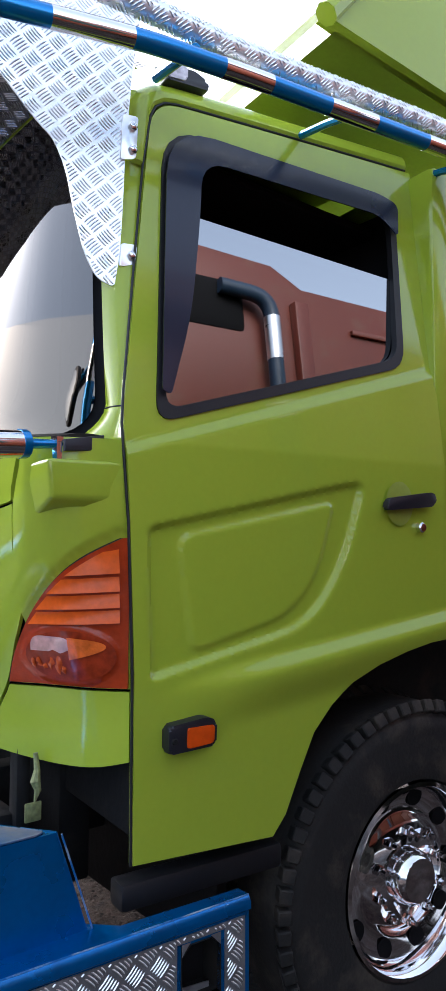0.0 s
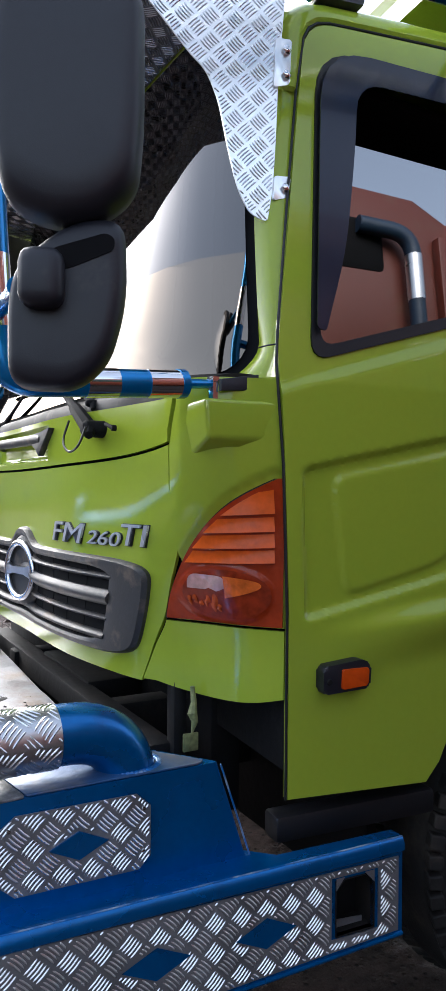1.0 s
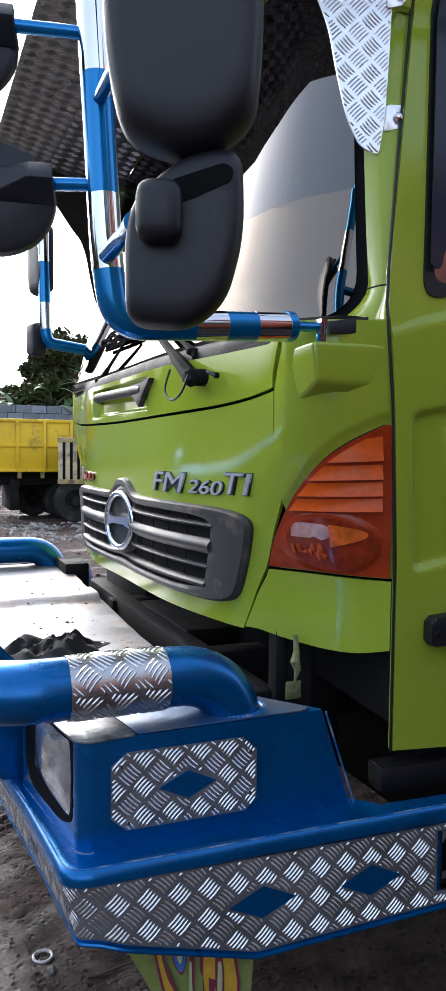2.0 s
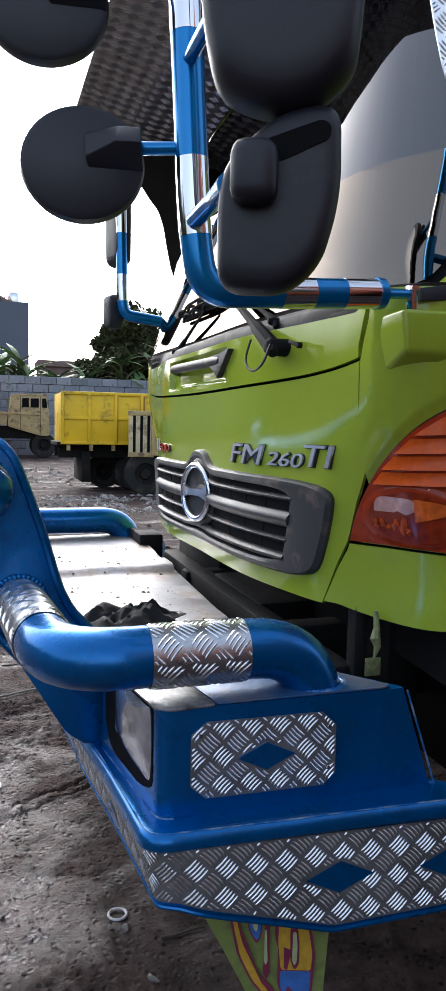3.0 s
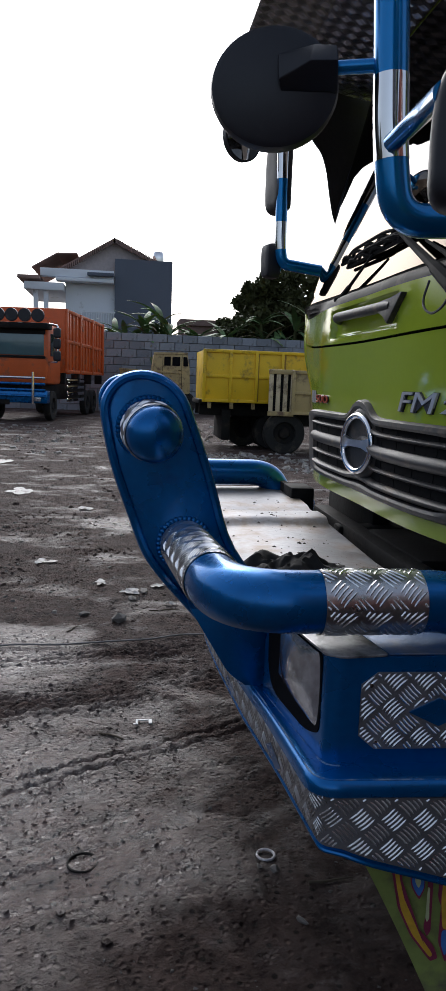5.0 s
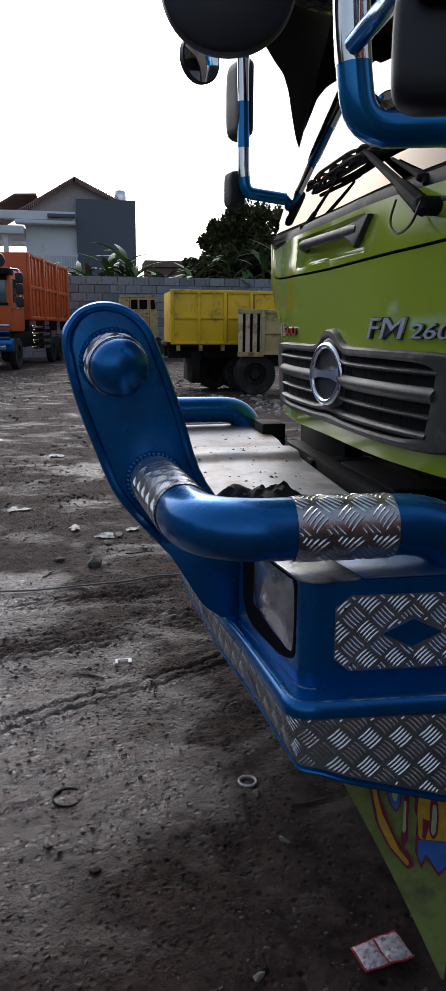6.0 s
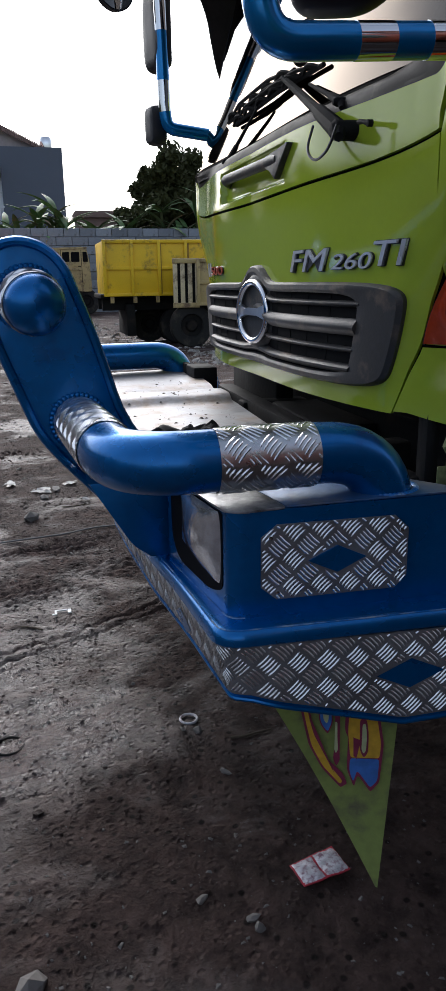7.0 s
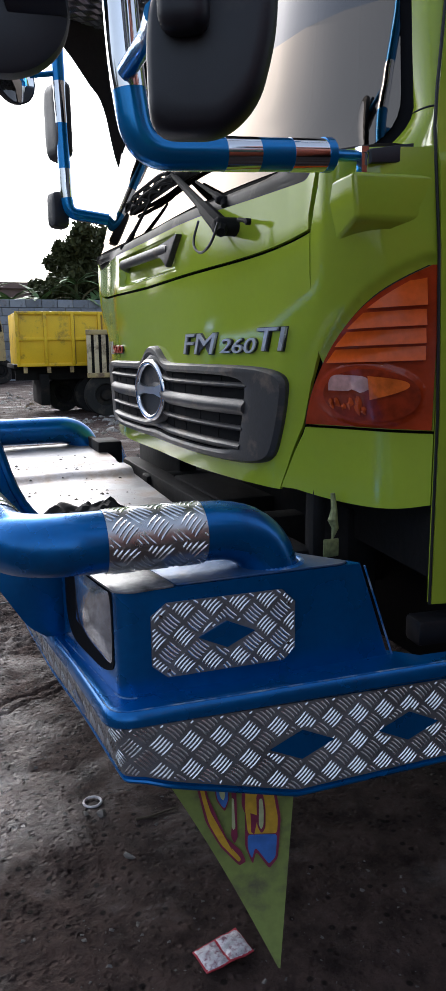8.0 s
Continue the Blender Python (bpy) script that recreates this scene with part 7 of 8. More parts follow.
lorry_wheel("wheel", pose(3.18, 14.85, 0.44, 90, 0, 0), 0.46, btub)
bm = bmesh.new()
lathe(bm, [(0.07, 0), (0.07, 0.03), (0.05, 0.045), (0, 0.05)], pose(3.83, 14.58, 0.85, 90, 0, 0), 16)
part("tail_lamp", bm, AMBER, btub, "amber tail lamp")

# old beige lorry with a crew cab
old = thing("beige_lorry", "old faded beige lorry with crew cab", "truck")
OLD = Matrix.Translation((0.443, 32.5, 0.25)) @ Matrix.Diagonal((0.98, 1.0, 0.98, 1))


def old_part(name, mat, pts, y0, depth, bevel=0.0, r=0.04):
    bm = bmesh.new()
    prism(bm, rounded(pts, r), lambda u, v, w: OLD @ Vector((u, y0 + w, v)), depth, bevel)
    return part(name, bm, mat, old)


old_part("cab_shell", BEIGE, [(0.32, 1.15), (0.42, 1.95), (0.50, 2.55), (2.0, 2.6), (2.12, 1.9), (2.16, 0.75), (1.75, 0.75)], 0, 1.7, 0.03, 0.1)
old_part("roof_edge", BEIGE, [(0.46, 2.5), (0.5, 2.58), (2.02, 2.63), (2.03, 2.55)], -0.03, 0.1, 0.01, 0.02)
for x0, x1 in ((0.95, 1.25), (1.32, 1.68)):
    old_part("side_window", DARK, [(x0, 2.0), (x1, 2.0), (x1, 2.42), (x0, 2.40)], -0.006, 0.012)
old_part("quarter_window", DARK, [(1.82, 2.0), (2.05, 2.0), (2.0, 2.42), (1.82, 2.42)], -0.006, 0.012)
for x in (0.88, 1.75):
    old_part("door_seam", STEEL, [(x, 0.9), (x + 0.02, 0.9), (x + 0.02, 2.5), (x, 2.5)], -0.006, 0.008, 0, 0.0)
old_part("waist_rail", BEIGE, [(-1.08, 1.82), (1.75, 1.74), (1.75, 1.66), (-1.08, 1.72)], -0.05, 0.06, 0.01, 0.01)
old_part("load_bed", BEIGE, [(-1.05, 1.2), (-1.03, 1.74), (0.3, 1.76), (0.3, 1.2)], 0.05, 1.6, 0.02, 0.03)
old_part("chassis", STEEL, [(-1.0, 0.6), (-1.0, 1.18), (1.7, 1.14), (1.7, 0.6)], 0.3, 1.0, 0.02, 0.02)
old_part("door_handle", STEEL, [(1.6, 1.80), (1.72, 1.80), (1.72, 1.83), (1.6, 1.83)], -0.03, 0.03, 0, 0.0)
for x in (-0.5, 1.9):
    for y in (0.25, 1.4):
        lorry_wheel("wheel", OLD @ pose(x, y, 0.31, 90, 0, 0), 0.56, old)

# orange dump truck facing the camera
otruck = thing("orange_dump_truck", "orange dump truck with blue bull bar and roof lamps", "truck")
OT = Matrix.Translation((-2.88, 24.6, 0)) @ Matrix.Rotation(radians(-9.0), 4, "Z")


def ot(name, mat, x0, x1, y0, y1, z0, z1, bevel=0.03, label=""):
    bm = bmesh.new()
    slab(bm, x0, x1, y0, y1, z0, z1, bevel, OT)
    return part(name, bm, mat, otruck, label)


ot("cab_shell", ORANGE, -2.3, 0.0, 0.0, 1.75, 1.25, 3.25, 0.12)
ot("windscreen", SCREEN_FAR, -2.15, -0.15, -0.03, 0.05, 2.2, 3.0, 0.02)
ot("roof_visor", STEEL, -2.3, 0.05, -0.3, 0.3, 3.06, 3.26, 0.04)
ot("windscreen_fringe", STEEL, -2.2, -0.1, -0.06, -0.02, 2.9, 3.06, 0.01)
ot("number_plate", STEEL, -1.6, -1.2, -0.40, -0.36, 0.55, 0.72, 0.01)
for x in (-2.1, -0.45):
    ot("headlamp", CLEAR_LENS, x, x + 0.3, -0.40, -0.34, 0.68, 0.88, 0.02)
ot("screen_bottom_trim", STEEL, -2.2, -0.1, -0.04, 0.03, 2.1, 2.19, 0.02)
ot("side_window", GLASS_DK, -0.02, 0.02, 0.25, 1.2, 2.2, 2.95, 0.01)
ot("bumper", BLUE, -2.35, 0.05, -0.35, 0.05, 0.62, 1.05, 0.05, "blue steel bumper")
for k in range(4):
    bm = bmesh.new()
    tube(bm, [OT @ Vector((-2.3, -0.42, 0.86 + 0.2 * k)), OT @ Vector((-0.0, -0.42, 0.86 + 0.2 * k))], 0.045, 10)
    part("bull_bar_tube", bm, CHROME if k == 3 else BLUE, otruck)
for x in (-1.9, -0.4):
    bm = bmesh.new()
    tube(bm, [OT @ Vector((x, -0.44, 0.6)), OT @ Vector((x, -0.44, 1.65))], 0.05, 10)
    part("bull_bar_post", bm, CHROME, otruck)
for k in range(5):
    bm = bmesh.new()
    lathe(bm, [(0.0, 0.05), (0.16, 0.09), (0.21, 0.08), (0.22, 0.0), (0.16, -0.16), (0, -0.2)], OT @ pose(-2.05 + 0.44 * k, -0.2, 3.50, 90, 0, 0), 20)
    part("roof_lamp", bm, PLASTIC, otruck)
bm = bmesh.new()
tube(bm, bent([OT @ Vector(p) for p in ((0.0, 0.1, 2.0), (0.35, -0.15, 2.0), (0.35, -0.15, 3.2), (0.0, 0.1, 3.25))], 0.1), 0.035, 10)
part("mirror_frame", bm, CHROME, otruck)
for z in (2.2, 2.6, 2.95):
    bm = bmesh.new()
    housing(bm, 0.25, 0.33, 0.1, OT @ pose(0.35, -0.2, z, 90, 0, 0))
    part("mirror_housing", bm, PLASTIC, otruck)
tub = [(-2.3, 0.06, 2.0, 9.0, 1.68, 3.95)]
for x0, x1, y0, y1, z0, z1 in tub:
    ot("tub_front", ORANGE, x0, x1, y0, y0 + 0.06, z0, z1, 0.01)
    ot("tub_side", ORANGE, x1 - 0.05, x1, y0 + 0.06, y1, z0, z1, 0.01)
    ot("tub_side", ORANGE, x0, x0 + 0.05, y0 + 0.06, y1, z0, z1, 0.01)
    ot("tub_end", ORANGE, x0, x1, y1, y1 + 0.06, z0, z1, 0.01)
    for z in (z0, 2.75, z1 - 0.12):
        ot("side_rail", ORANGE, x1, x1 + 0.06, y0, y1, z, z + 0.12, 0.01)
    for k in range(13):
        y = y0 + 0.03 + (y1 - y0 - 0.15) * k / 12
        w = 0.09 if k % 4 == 0 else 0.05
        ot("rib", ORANGE, x1 + 0.002, x1 + w, y, y + (0.22 if k % 4 == 0 else 0.12), z0, z1, 0.01)
        if k % 4 == 0:
            ot("rib_foot", STEEL, x1 - 0.3, x1, y, y + 0.2, z0 - 0.4, z0 - 0.01, 0.01)
ot("chassis", STEEL, -1.9, -0.3, 0.3, 7.3, 0.7, 1.5, 0.02)
for y in (0.95, 6.6, 7.95):
    lorry_wheel("wheel", OT @ pose(-0.18, y, 0.52, 90, 0, 90), 0.52, otruck)
    lorry_wheel("wheel", OT @ pose(-2.05, y, 0.52, 90, 0, -90), 0.52, otruck)
for k in range(4):
    ot("side_guard", CHROME, 0.0, 0.05, 2.6, 5.4, 0.62 + 0.24 * k, 0.74 + 0.24 * k, 0.01)

# ---- neighbouring truck close beside, seen in the glass ----
nb = thing("red_orange_dump_truck", "red-orange dump truck parked close beside", "truck")
NB = SIDE @ Matrix.Translation((0, -2.02, 0))
def nbp(name, mat, x0, x1, y0, y1, z0, z1, bevel=0.03):
    bm = bmesh.new()
    slab(bm, x0, x1, y0, y1, z0, z1, bevel, NB)
    return part(name, bm, mat, nb)


bm = bmesh.new()
prism(bm, [(2.45, 1.3), (8.5, 1.3), (8.5, 3.58), (3.32, 3.62), (3.08, 3.76), (2.0, 3.80), (1.8, 3.6)], lambda u, v, w: NB @ Vector((u, -w, v)), 0.06, 0.01)
part("tub_side", bm, RED_ORANGE, nb)
nbp("tub_far_side", RED_ORANGE, 2.45, 8.5, -2.4, -2.34, 1.3, 3.2)
nbp("tub_front", RED_ORANGE, 2.45, 2.51, -2.34, -0.06, 1.3, 3.5)
nbp("top_rail", RED_ORANGE, 3.75, 8.5, 0.0, 0.03, 3.36, 3.40, 0.008)
for k in range(6):
    nbp("rib", RED_ORANGE, 3.2 + 1.0 * k, 3.32 + 1.0 * k, 0.0, 0.07, 1.3, 3.5, 0.01)
nbp("cab_shell", RED_ORANGE, 0.45, 2.2, -2.35, -0.02, 1.0, 2.75, 0.12)
nbp("side_window", GLASS_DK, 0.9, 1.8, -0.03, 0.0, 1.85, 2.55, 0.01)
nbp("chassis", STEEL, 0.6, 8.3, -1.8, -0.6, 0.6, 1.25, 0.02)
nbp("exhaust_screen", DARK, 1.9, 2.82, -0.4, 0.02, 3.22, 3.58, 0.05)
for x in (1.5, 5.8, 7.1):
    lorry_wheel("wheel", NB @ pose(x, -0.2, 0.52, -90, 0, 0), 0.52, nb)
    lorry_wheel("wheel", NB @ pose(x, -2.15, 0.52, 90, 0, 0), 0.52, nb)
STACK = [NB @ Vector(p) for p in ((2.96, 0.10, 1.3), (2.96, 0.10, 3.46), (2.6, 0.05, 3.50))]
bm = bmesh.new()
tube(bm, bent(STACK, 0.15), 0.052, 16)
part("exhaust_stack", bm, material("dark_blue_stack", (0.012, 0.03, 0.06), 0.5, vary=0.2), nb)
bm = bmesh.new()
tube(bm, [NB @ Vector((2.96, 0.10, 3.03)), NB @ Vector((2.96, 0.10, 3.32))], 0.055, 16)
part("stack_sleeve", bm, WRAP, nb)

# ---- house beyond the wall ----
house = thing("house", "white two-storey house with brown tiled roof", "house")
bm = bmesh.new()
slab(bm, -4.35, -1.15, 50.0, 58, 0, 8.1, 0.0)
part("wall", bm, PLASTER, house, smooth=False)
for nm, mat, q in (("fascia", PLASTER, (-5.9, -1.2, 49.2, 50, 8.0, 8.5)), ("fascia", PLASTER, (-4.9, -1.2, 49.0, 49.9, 7.72, 7.95)), ("porch_roof", ROOF, (-7.3, -5.9, 48.9, 57, 7.75, 7.98)),
                   ("porch_beam", PLASTER, (-6.9, -4.4, 49.1, 57, 7.1, 7.6)), ("canopy", SLATE, (-2.9, -1.2, 48.8, 49.2, 8.1, 8.32))):
    bm = bmesh.new()
    slab(bm, *q, 0.04)
    part(nm, bm, mat, house)
for x in (-6.2, -5.55):
    bm = bmesh.new()
    slab(bm, x - 0.15, x + 0.15, 49.4, 49.7, 3, 7.2, 0.02)
    part("column", bm, PLASTER, house)
bm = bmesh.new()
slab(bm, -6.6, -4.4, 52.5, 52.7, 3, 5.4)
part("porch_wall", bm, PLASTER, house)
for k in range(30):
    f = k / 29
    for (xa, za), (xb, zb) in (((-4.75, 8.42), (-1.2, 10.6)), ((-1.2, 10.6), (1.7, 9.25))):
        bm = bmesh.new()
        x, z = xa + (xb - xa) * f, za + (zb - za) * f
        slab(bm, x - 0.035, x + 0.035, 49.72, 49.9, z - 0.22, z + 0.1, 0.0)
        part("tile_end", bm, ROOF, house, smooth=False)
bm = bmesh.new()
prism(bm, [(-4.7, 8.3), (-1.2, 10.55), (1.6, 9.2), (1.6, 8.3)], lambda u, v, w: Vector((u, 50.3 + w, v)), 7.5)
part("gable", bm, GABLE, house, smooth=False)
for (xa, za), (xb, zb) in (((-4.9, 8.45), (-1.2, 10.62)), ((-1.2, 10.62), (1.9, 9.1)), ((-6.5, 8.55), (-4.9, 9.5)), ((-4.9, 9.5), (-3.6, 9.55))):
    bm = bmesh.new()
    prism(bm, [(xa, za), (xb, zb), (xb, zb + 0.09), (xa, za + 0.09)], lambda u, v, w: Vector((u, 49.9 + w, v)), 8.2)
    part("roof_slope", bm, ROOF, house, smooth=False)
bm = bmesh.new()
slab(bm, -1.15, 2.6, 49.6, 57, 0, 9.35, 0.0)
part("dark_wing", bm, SLATE, house, "dark grey rendered box wing", smooth=False)
bm = bmesh.new()
lathe(bm, [(0.0, 0.0), (0.36, 0.0), (0.38, 0.3), (0.36, 0.6), (0.3, 0.7), (0, 0.75)], pose(1.68, 50.5, 9.35), 20)
part("water_tank", bm, CHROME, house, "steel water tank")
for k in range(14):
    bm = bmesh.new()
    tube(bm, [(-3.3 + 0.16 * k, 49.6, 5.0), (-3.3 + 0.16 * k, 49.6, 5.85)], 0.035, 6)
    part("baluster", bm, PLASTER, house)
bm = bmesh.new()
slab(bm, -3.4, -1.1, 49.55, 49.65, 5.85, 5.97)
part("balcony_rail", bm, PLASTER, house)
low = thing("shed_roof", "low brown shed roof beyond the wall", "shed")
bm = bmesh.new()
slab(bm, 2.8, 6.5, 44, 47, 4.9, 5.25)
slab(bm, 2.9, 6.4, 44.2, 46.8, 0, 4.9)
part("shed_body", bm, ROOF, low)


# ---- plants ----
def banana(x, y, z, height, seed, parent=None):
    r = random.Random(seed)
    b = thing("banana_plant", "banana plant with broad torn green leaves", "plant", "banana plants behind the wall")
    bm = bmesh.new()
    tube(bm, [(x, y, z), (x + 0.05, y, z + height * 0.76)], [0.15, 0.08], 8)
    part("stem", bm, LEAF, b)
    for k in range(r.randint(7, 10)):
        a, ln = r.uniform(0, 6.28), height * r.uniform(0.2, 0.38)
        lift, dry = r.uniform(0.25, 1.5), r.random() < 0.14
        bm = bmesh.new()
        top = Vector((x + 0.05, y, z + height * 0.74))
        d = Vector((math.cos(a), math.sin(a), 0))
        sd = Vector((-math.sin(a), math.cos(a), 0))
        prev = None
        for i in range(9):
            t = i / 8
            p = top + d * ln * t * math.cos(lift * (1 - 0.7 * t)) + Vector((0, 0, ln * (t * math.sin(lift) - 0.75 * t * t * (1.3 - lift * 0.6))))
            wdt = 0.02 + (0.09 if dry else 0.16) * math.sin(math.pi * min(1, t * 0.95 + 0.05)) * r.uniform(0.75, 1.0)
            row = [bm.verts.new(p + sd * wdt * e + Vector((0, 0, -0.12 * abs(e) * wdt * 4 * 0.4))) for e in (-1, 0, 1)]
            if prev:
                for q in (0, 1):
                    bm.faces.new((prev[q], prev[q + 1], row[q + 1], row[q]))
            prev = row
        part("leaf", bm, DRY_LEAF if dry else BANANA, b)


rnd = random.Random(11)
for k in range(84):
    banana(-5.5 + 0.245 * k + rnd.uniform(-0.4, 0.4), 36.9 + rnd.uniform(0, 2.2), 0, rnd.uniform(3.7, 5.1), k)
for x, h, q in ((1.4, 6.0, 91), (0.5, 5.5, 92), (6.5, 6.2, 95), (8.3, 5.8, 96), (9.3, 6.1, 97)):
    banana(x, 37.4, 0, h, q)


def tree(x, y, height, spread_r, seed, count):
    r = random.Random(seed)
    t = thing("tree", "dark leafy tree behind the boundary wall", "tree")
    bm = bmesh.new()
    tube(bm, [(x, y, 0), (x + 0.1, y, height * 0.35), (x, y, height * 0.6)], [0.3, 0.22, 0.12], 10)
    tips = []
    for k in range(20):
        a, e = r.uniform(0, 6.28), r.uniform(0.1, 1.35)
        s = Vector((x, y, height * r.uniform(0.35, 0.6)))
        q = s + Vector((math.cos(a) * math.cos(e), math.sin(a) * math.cos(e), math.sin(e) * 0.95)) * spread_r * r.uniform(0.6, 1.18)
        tube(bm, [s, s.lerp(q, 0.5) + Vector((0, 0, 0.15)), q], [0.1, 0.06, 0.02], 6)
        tips += [q, s.lerp(q, 0.7), s.lerp(q, 0.45)]
    part("trunk", bm, BARK, t)
    vs, fs = [], []
    for c in tips:
        rad = spread_r * r.uniform(0.13, 0.27)
        for _ in range(count // len(tips)):
            d = Vector((r.gauss(0, 1), r.gauss(0, 1), r.gauss(0, 0.8)))
            p = c + d.normalized() * rad * r.uniform(0.3, 1.0)
            u = Vector((r.gauss(0, 1), r.gauss(0, 1), r.gauss(0, 1))).normalized()
            w_ = u.cross(Vector((r.gauss(0, 1), r.gauss(0, 1), r.gauss(0, 1)))).normalized()
            s = r.uniform(0.12, 0.26)
            b0 = len(vs)
            vs += [p - u * s, p + w_ * s * 0.45, p + u * s, p - w_ * s * 0.45]
            fs.append((b0, b0 + 1, b0 + 2, b0 + 3))
    me = bpy.data.meshes.new("crown")
    me.from_pydata(vs, [], fs)
    me.materials.append(LEAF)
    ob = new("crown", me); ob.parent = t
    ob["kind"] = "stuff"


tree(7.1, 40.5, 7.7, 2.6, 3, 24000)
tree(8.9, 41.0, 8.2, 3.2, 5, 28000)
tree(10.8, 40.6, 8.3, 2.8, 6, 20000)
tree(13.0, 41.0, 7.2, 2.8, 8, 9000)

# ---- unseen woods added round the yard's open side to darken paint and glass reflections
rnd = random.Random(31)
vs, fs = [], []
for k in range(150):
    f = rnd.random()
    c = Vector((-33.5 - rnd.uniform(0, 5), -5 + 44 * f, 0)) if k % 2 else Vector((-37 + 25 * f, 40 + rnd.uniform(0, 4), 0))
    top = rnd.uniform(5.5, 10.5)
    for _ in range(170):
        p = c + Vector((rnd.gauss(0, 1.3), rnd.gauss(0, 1.3), rnd.uniform(0.5, top)))
        u = Vector((rnd.gauss(0, 1), rnd.gauss(0, 1), rnd.gauss(0, 1))).normalized()
        q = u.orthogonal().normalized()
        e = rnd.uniform(0.3, 0.7)
        b0 = len(vs)
        vs += [p - u * e, p + q * e * 0.5, p + u * e, p - q * e * 0.5]
        fs.append((b0, b0 + 1, b0 + 2, b0 + 3))
me = bpy.data.meshes.new("woods")
me.from_pydata(vs, [], fs)
me.materials.append(LEAF)
tagged(new("woods", me), "unseen dark leafy woods added beyond the yard wall", "woods", kind="stuff")

# ---- stones and litter on the mud ----
def pebbles(name, label, mat, seed, spots):
    """Loose stones as one mesh: spots are (count, x from, x to, y from, y to, smallest, largest)."""
    r = random.Random(seed)
    vs, fs = [], []
    for count, xa, xb, ya, yb, lo, hi in spots:
        for k in range(count):
            x, y = r.uniform(xa, xb), r.uniform(ya, yb)
            if noise.noise(Vector((x * 1.1, y * 1.1, seed))) < -0.15:
                continue
            s = lo + (hi - lo) * r.random() ** 3
            z = ground_height(x, y)
            a = r.uniform(0, 6.28)
            c, q, flat = math.cos(a), math.sin(a), r.uniform(0.5, 1.0)
            b0 = len(vs)
            for dx, dy, dz in ((-1, -0.6, 0), (0.9, -0.8, 0), (1.0, 0.7, 0), (-0.8, 0.9, 0), (-0.5, -0.3, 0.8), (0.5, -0.3, 0.9), (0.4, 0.5, 0.7), (-0.4, 0.4, 0.75)):
                u, v = s * dx * r.uniform(0.6, 1.2), s * flat * dy * r.uniform(0.6, 1.2)
                vs.append((x + u * c - v * q, y + u * q + v * c, z - 0.25 * s + s * 0.8 * dz * r.uniform(0.6, 1.2)))
            for f in ((0, 1, 5, 4), (1, 2, 6, 5), (2, 3, 7, 6), (3, 0, 4, 7), (4, 5, 6, 7)):
                fs.append(tuple(b0 + e for e in f))
    me = bpy.data.meshes.new(name)
    me.from_pydata(vs, [], fs)
    me.materials.append(mat)
    tagged(new(name, me), label, "stones", kind="stuff")


pebbles("mud_clods", "dark crumbs and clods of wet mud", MUD, 21, [(11000, -1.3, 0.9, -0.3, 3.2, 0.0015, 0.012), (3500, -2.6, 1.0, 3.0, 7.0, 0.004, 0.03), (1500, -4.5, 3.5, 7.0, 22.0, 0.01, 0.06)])
pebbles("gravel", "scattered small pale muddy stones", STONE, 22, [(3600, -1.2, 0.9, -0.3, 3.2, 0.0012, 0.010), (900, -2.4, 1.0, 3.0, 7.0, 0.003, 0.03), (500, -4.5, 3.5, 7.0, 14.0, 0.005, 0.05)])
pebbles("rubble", "pale broken rubble heap beside parked trucks", RUBBLE, 23, [(700, 0.3, 3.6, 11.0, 14.5, 0.02, 0.13), (350, -4.5, -1.0, 13.0, 23.0, 0.02, 0.12), (260, 0.6, 2.8, 17.5, 25.0, 0.02, 0.15)])


def stone(x, y, s, seed, label):
    """One angular stone, half sunk in the mud."""
    r = random.Random(seed)
    bm = bmesh.new()
    bmesh.ops.create_icosphere(bm, subdivisions=1, radius=1.0)
    for v in bm.verts:
        k = 1 + 0.75 * noise.noise(v.co * 1.7 + Vector((seed, 0, 0)))
        v.co = Vector((v.co.x * s[0] * k, v.co.y * s[1] * k, v.co.z * s[2] * k))
    m = pose(x, y, ground_height(x, y) + s[2] * 0.25, 0, 0, r.uniform(0, 360))
    bmesh.ops.transform(bm, matrix=m, verts=bm.verts[:])
    tagged(part("stone", bm, MUD if "dark" in label else STONE, smooth=False), label, "stone", "larger stones on the mud")


for x, y, s, label in ((0.155, 0.70, (0.017, 0.013, 0.010), "small grey stone beside a plastic ring"), (0.205, 0.685, (0.020, 0.014, 0.011), "small grey stone beside a plastic ring"),
                       (0.235, 0.467, (0.026, 0.010, 0.012), "curved pale stone on mud"), (0.168, -0.038, (0.016, 0.012, 0.012), "pale broken stone on mud"), (0.175, -0.065, (0.012, 0.014, 0.012), "pale broken stone on mud"),
                       (0.071, 0.043, (0.011, 0.018, 0.008), "pointed grey stone on mud"), (-0.288, 0.448, (0.018, 0.015, 0.012), "dark muddy stone half sunk in mud"), (-0.314, -0.077, (0.05, 0.03, 0.025), "larger pale grey stone on mud"),
                       (-0.415, 0.567, (0.022, 0.018, 0.014), "dark muddy stone half sunk in mud"), (-0.29, 3.05, (0.06, 0.04, 0.035), "broken grey stone on mud"), (-0.2, 3.55, (0.05, 0.03, 0.02), "flat pale stone on mud"),
                       (-0.12, 3.75, (0.06, 0.035, 0.02), "flat pale stone on mud"), (-0.5, 3.2, (0.04, 0.03, 0.02), "pale stone on mud")):
    stone(x, y, s, int(x * 1000 + y * 77), label)
cable = thing("cable", "thin grey cable lying across the mud", "cable")
bm = bmesh.new()
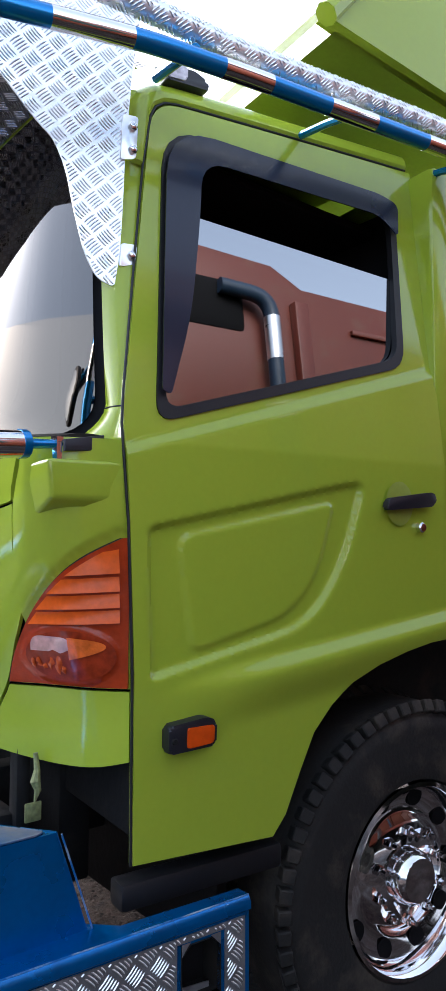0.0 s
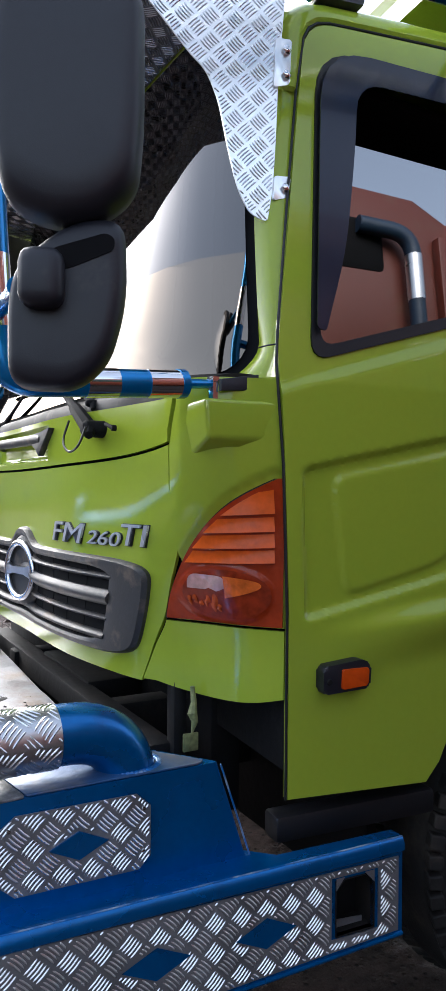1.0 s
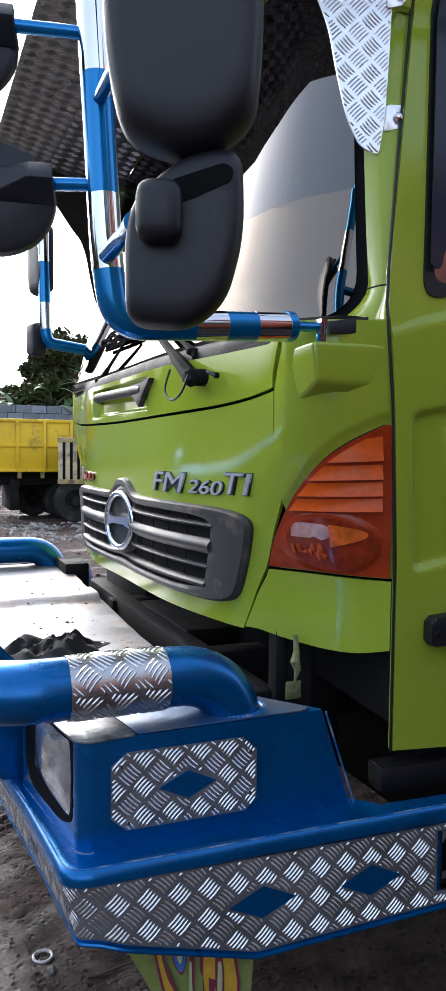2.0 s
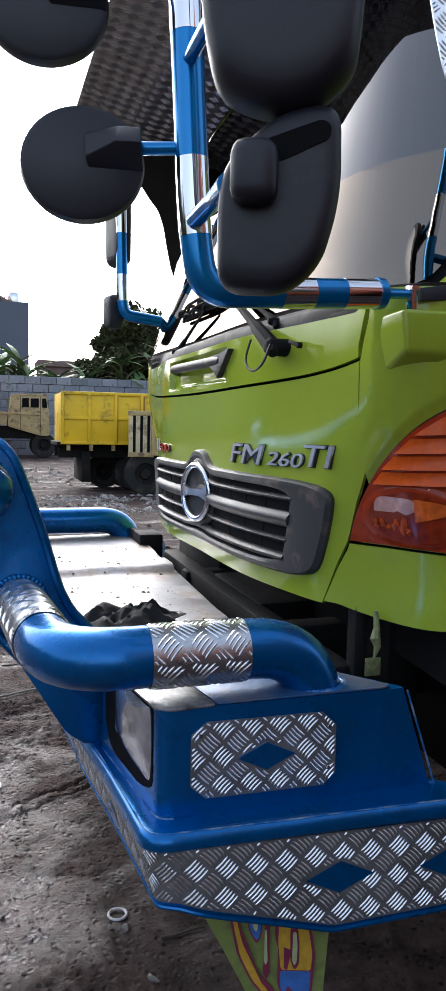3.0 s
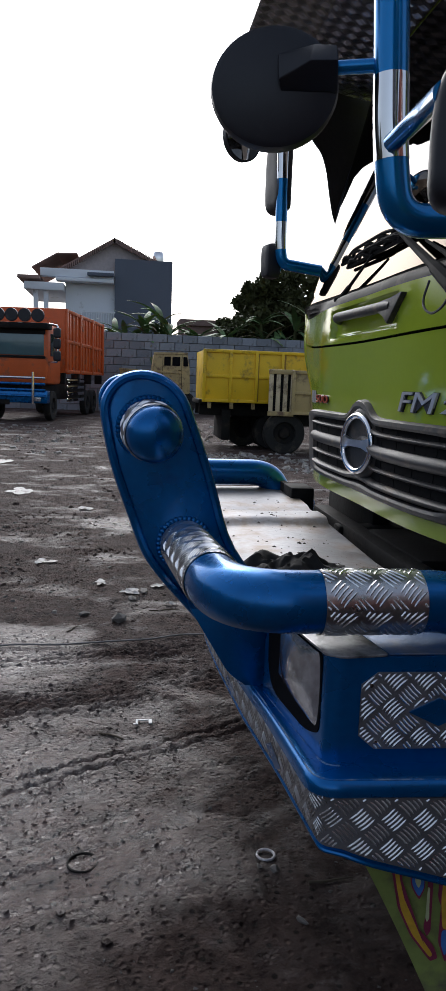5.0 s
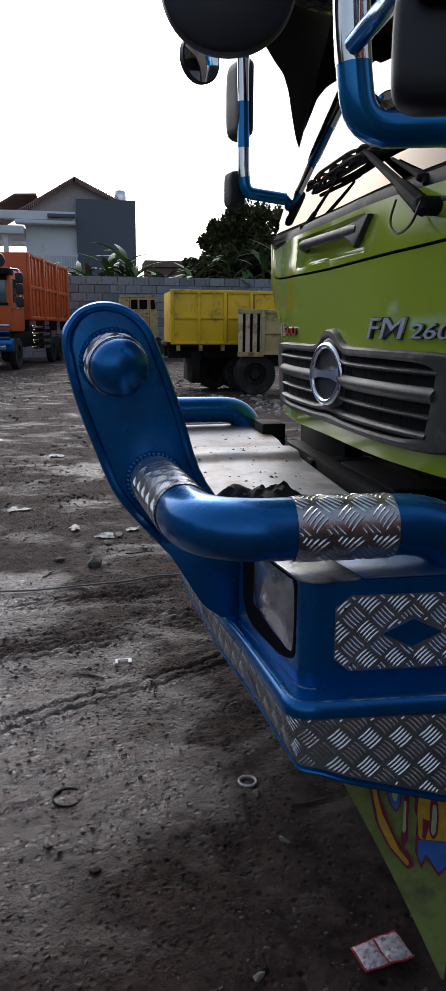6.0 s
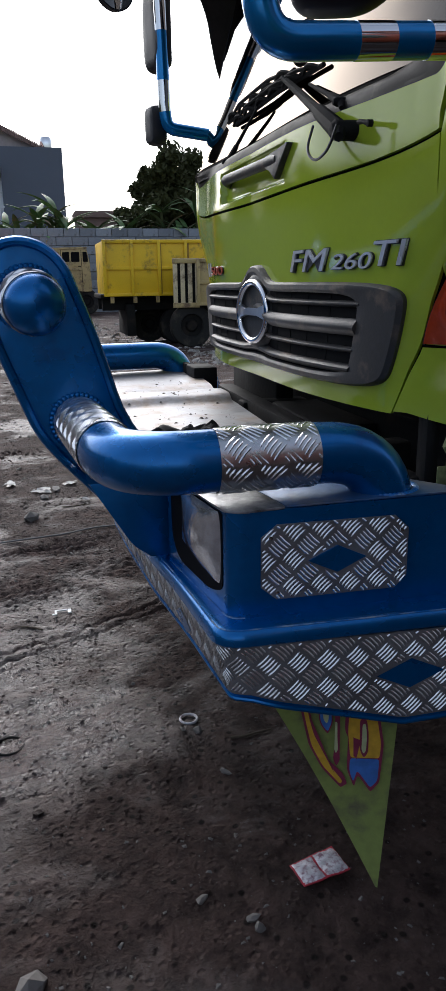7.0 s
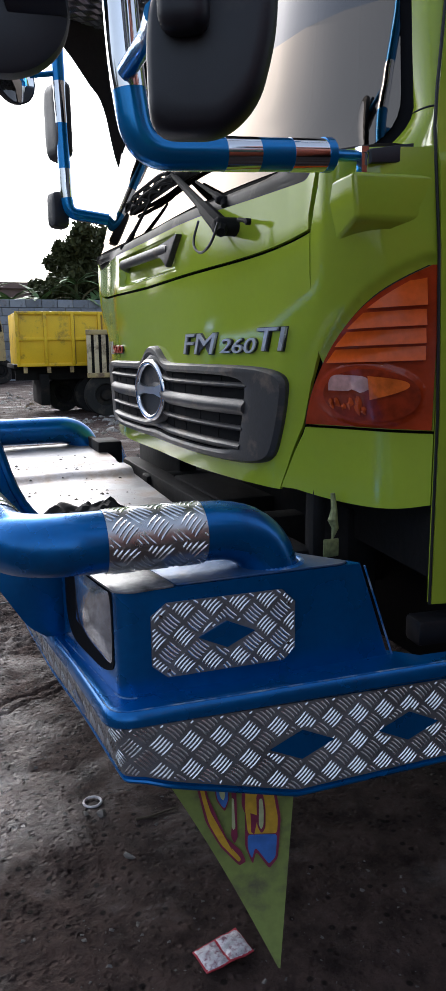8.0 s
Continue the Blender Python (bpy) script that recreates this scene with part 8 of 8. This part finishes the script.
tube(bm, bent([(x, y, ground_height(x, y) + 0.012) for x, y in ((-1.9, 2.52), (-1.3, 2.58), (-0.83, 2.607), (-0.6, 2.60), (-0.337, 2.641), (-0.1, 2.66), (0.05, 2.72), (0.193, 2.748), (0.5, 2.80), (1.0, 2.9))], 0.06), 0.0055, 8)
part("cable_sheath", bm, material("grey_cable", (0.16, 0.15, 0.145), 0.5), cable)
for k, (x, y, a, ln) in enumerate(((-0.30, 1.60, 2.7, 0.11), (0.36, 0.62, 0.3, 0.14), (-0.55, 2.9, 1.2, 0.12), (0.0, 3.3, 0.2, 0.2))):
    tw = thing("twig", "thin dark twig lying on mud", "twig", "twigs on the mud")
    bm = bmesh.new()
    p = [(x + ln * f * math.cos(a + 0.2 * math.sin(5 * f + k)), y + ln * f * math.sin(a + 0.2 * math.sin(5 * f + k))) for f in (-0.5, -0.2, 0.1, 0.5)]
    tube(bm, [(u, v, ground_height(u, v) + 0.005) for u, v in p], [0.004, 0.0045, 0.004, 0.002], 6)
    part("twig_stem", bm, BARK, tw)


def litter_ring(x, y, r, thick, mat, label):
    t = thing("ring", label, "ring")
    bm = bmesh.new()
    z = ground_height(x, y) + thick * 0.8
    tube(bm, [(x + r * math.cos(a), y + r * math.sin(a), z) for a in (2 * math.pi * k / 28 for k in range(29))], thick, 8, False)
    part("ring_body", bm, mat, t)


litter_ring(0.188, 0.755, 0.027, 0.0042, PAPER, "small pale plastic ring lying on mud")
litter_ring(-0.37, 0.79, 0.046, 0.0042, STEEL, "rusty wire ring pressed into mud")
pack = thing("litter_packet", "flat white and red foil packet with two cells lying on mud", "litter")
PK = [Vector((0.292, 0.072, 0)), Vector((0.412, 0.104, 0)), Vector((0.426, 0.022, 0)), Vector((0.304, 0.003, 0))]


def packet_at(i, j, lift=0.0):
    p = PK[0].lerp(PK[1], i).lerp(PK[3].lerp(PK[2], i), j)
    return Vector((p.x, p.y, 0.018 + lift + 0.004 * noise.noise(p * 30)))


RED_FOIL = material("red_foil_border", (0.42, 0.04, 0.06), 0.4, vary=0.3, scale=50)
bm = bmesh.new()
sheet(bm, lambda i, j: packet_at(i, j), 16, 10, 0.003)
part("packet_film", bm, RED_FOIL, pack, "red printed border")
for a, b in ((0.025, 0.47), (0.51, 0.985)):
    bm = bmesh.new()
    sheet(bm, lambda i, j: packet_at(a + (b - a) * i, 0.04 + 0.92 * j, 0.0035 + 0.008 * (math.sin(math.pi * i) * math.sin(math.pi * j)) ** 0.5 + 0.003 * noise.noise(Vector((i * 7, j * 7, a)))), 12, 12, 0)
    part("cell", bm, PAPER, pack, "crinkled pale cell")
scrap = thing("litter_scrap", "white plastic bracket scrap on mud", "litter")
bm = bmesh.new()
for x0, x1, y0, y1 in ((-0.20, -0.19, 1.675, 1.72), (-0.145, -0.13, 1.68, 1.72), (-0.19, -0.145, 1.711, 1.72), (-0.21, -0.20, 1.675, 1.684)):
    slab(bm, x0, x1, y0, y1, ground_height(-0.165, 1.7) + 0.008, ground_height(-0.165, 1.7) + 0.013, 0.001)
part("bracket_body", bm, WHITE_SCRAP, scrap)

# ---- unseen plain walls added round the camera, for the paint to reflect ----
for nm, q in (("wall_west", (-30.2, -30.0, -24, 36.0, -0.1, 4.2)), ("wall_east", (45, 45.2, -24, 36.0, -0.1, 4.2)), ("wall_south", (-30.2, 45.2, -24.2, -24.0, -0.1, 4.2))):
    bm = bmesh.new()
    slab(bm, *q)
    ob = part(nm, bm, BLOCK, smooth=False)
    tagged(ob, "unseen plain grey concrete wall added round the yard", "wall", kind="structure")

SHRED = material("dirty_pale_plastic", (0.34, 0.33, 0.32), 0.55, vary=0.4, scale=25, dirt=(0.12, 0.09, 0.07), dirt_amount=0.35, dirt_scale=12)
for k, (x, y, w, d) in enumerate(((-0.20, 3.72, 0.20, 0.13), (-0.02, 3.86, 0.16, 0.10), (-0.42, 3.95, 0.12, 0.16), (-0.9, 4.6, 0.22, 0.2), (0.05, 3.45, 0.12, 0.06), (-1.6, 8.4, 0.4, 0.5), (-0.7, 7.2, 0.3, 0.3), (-2.4, 12.0, 0.6, 0.7), (0.4, 9.6, 0.4, 0.3))):
    sc = thing("plastic_scrap", "torn pale plastic sheet trodden into mud", "litter", "plastic scraps on the mud")
    bm = bmesh.new()

    def scrap_at(i, j):
        a, r = 2 * math.pi * i, j
        e = 0.7 + 0.6 * noise.noise(Vector((math.cos(a) * 1.4, math.sin(a) * 1.4, 3.0 * k)))
        u, v = x + w * 0.5 * r * e * math.cos(a), y + d * 0.5 * r * e * math.sin(a)
        return Vector((u, v, ground_height(u, v) + 0.008 + 0.022 * abs(noise.noise(Vector((u * 22, v * 22, k))))))
    sheet(bm, scrap_at, 26, 6, 0)
    bmesh.ops.remove_doubles(bm, verts=bm.verts[:], dist=0.0005)
    part("film", bm, SHRED, sc)
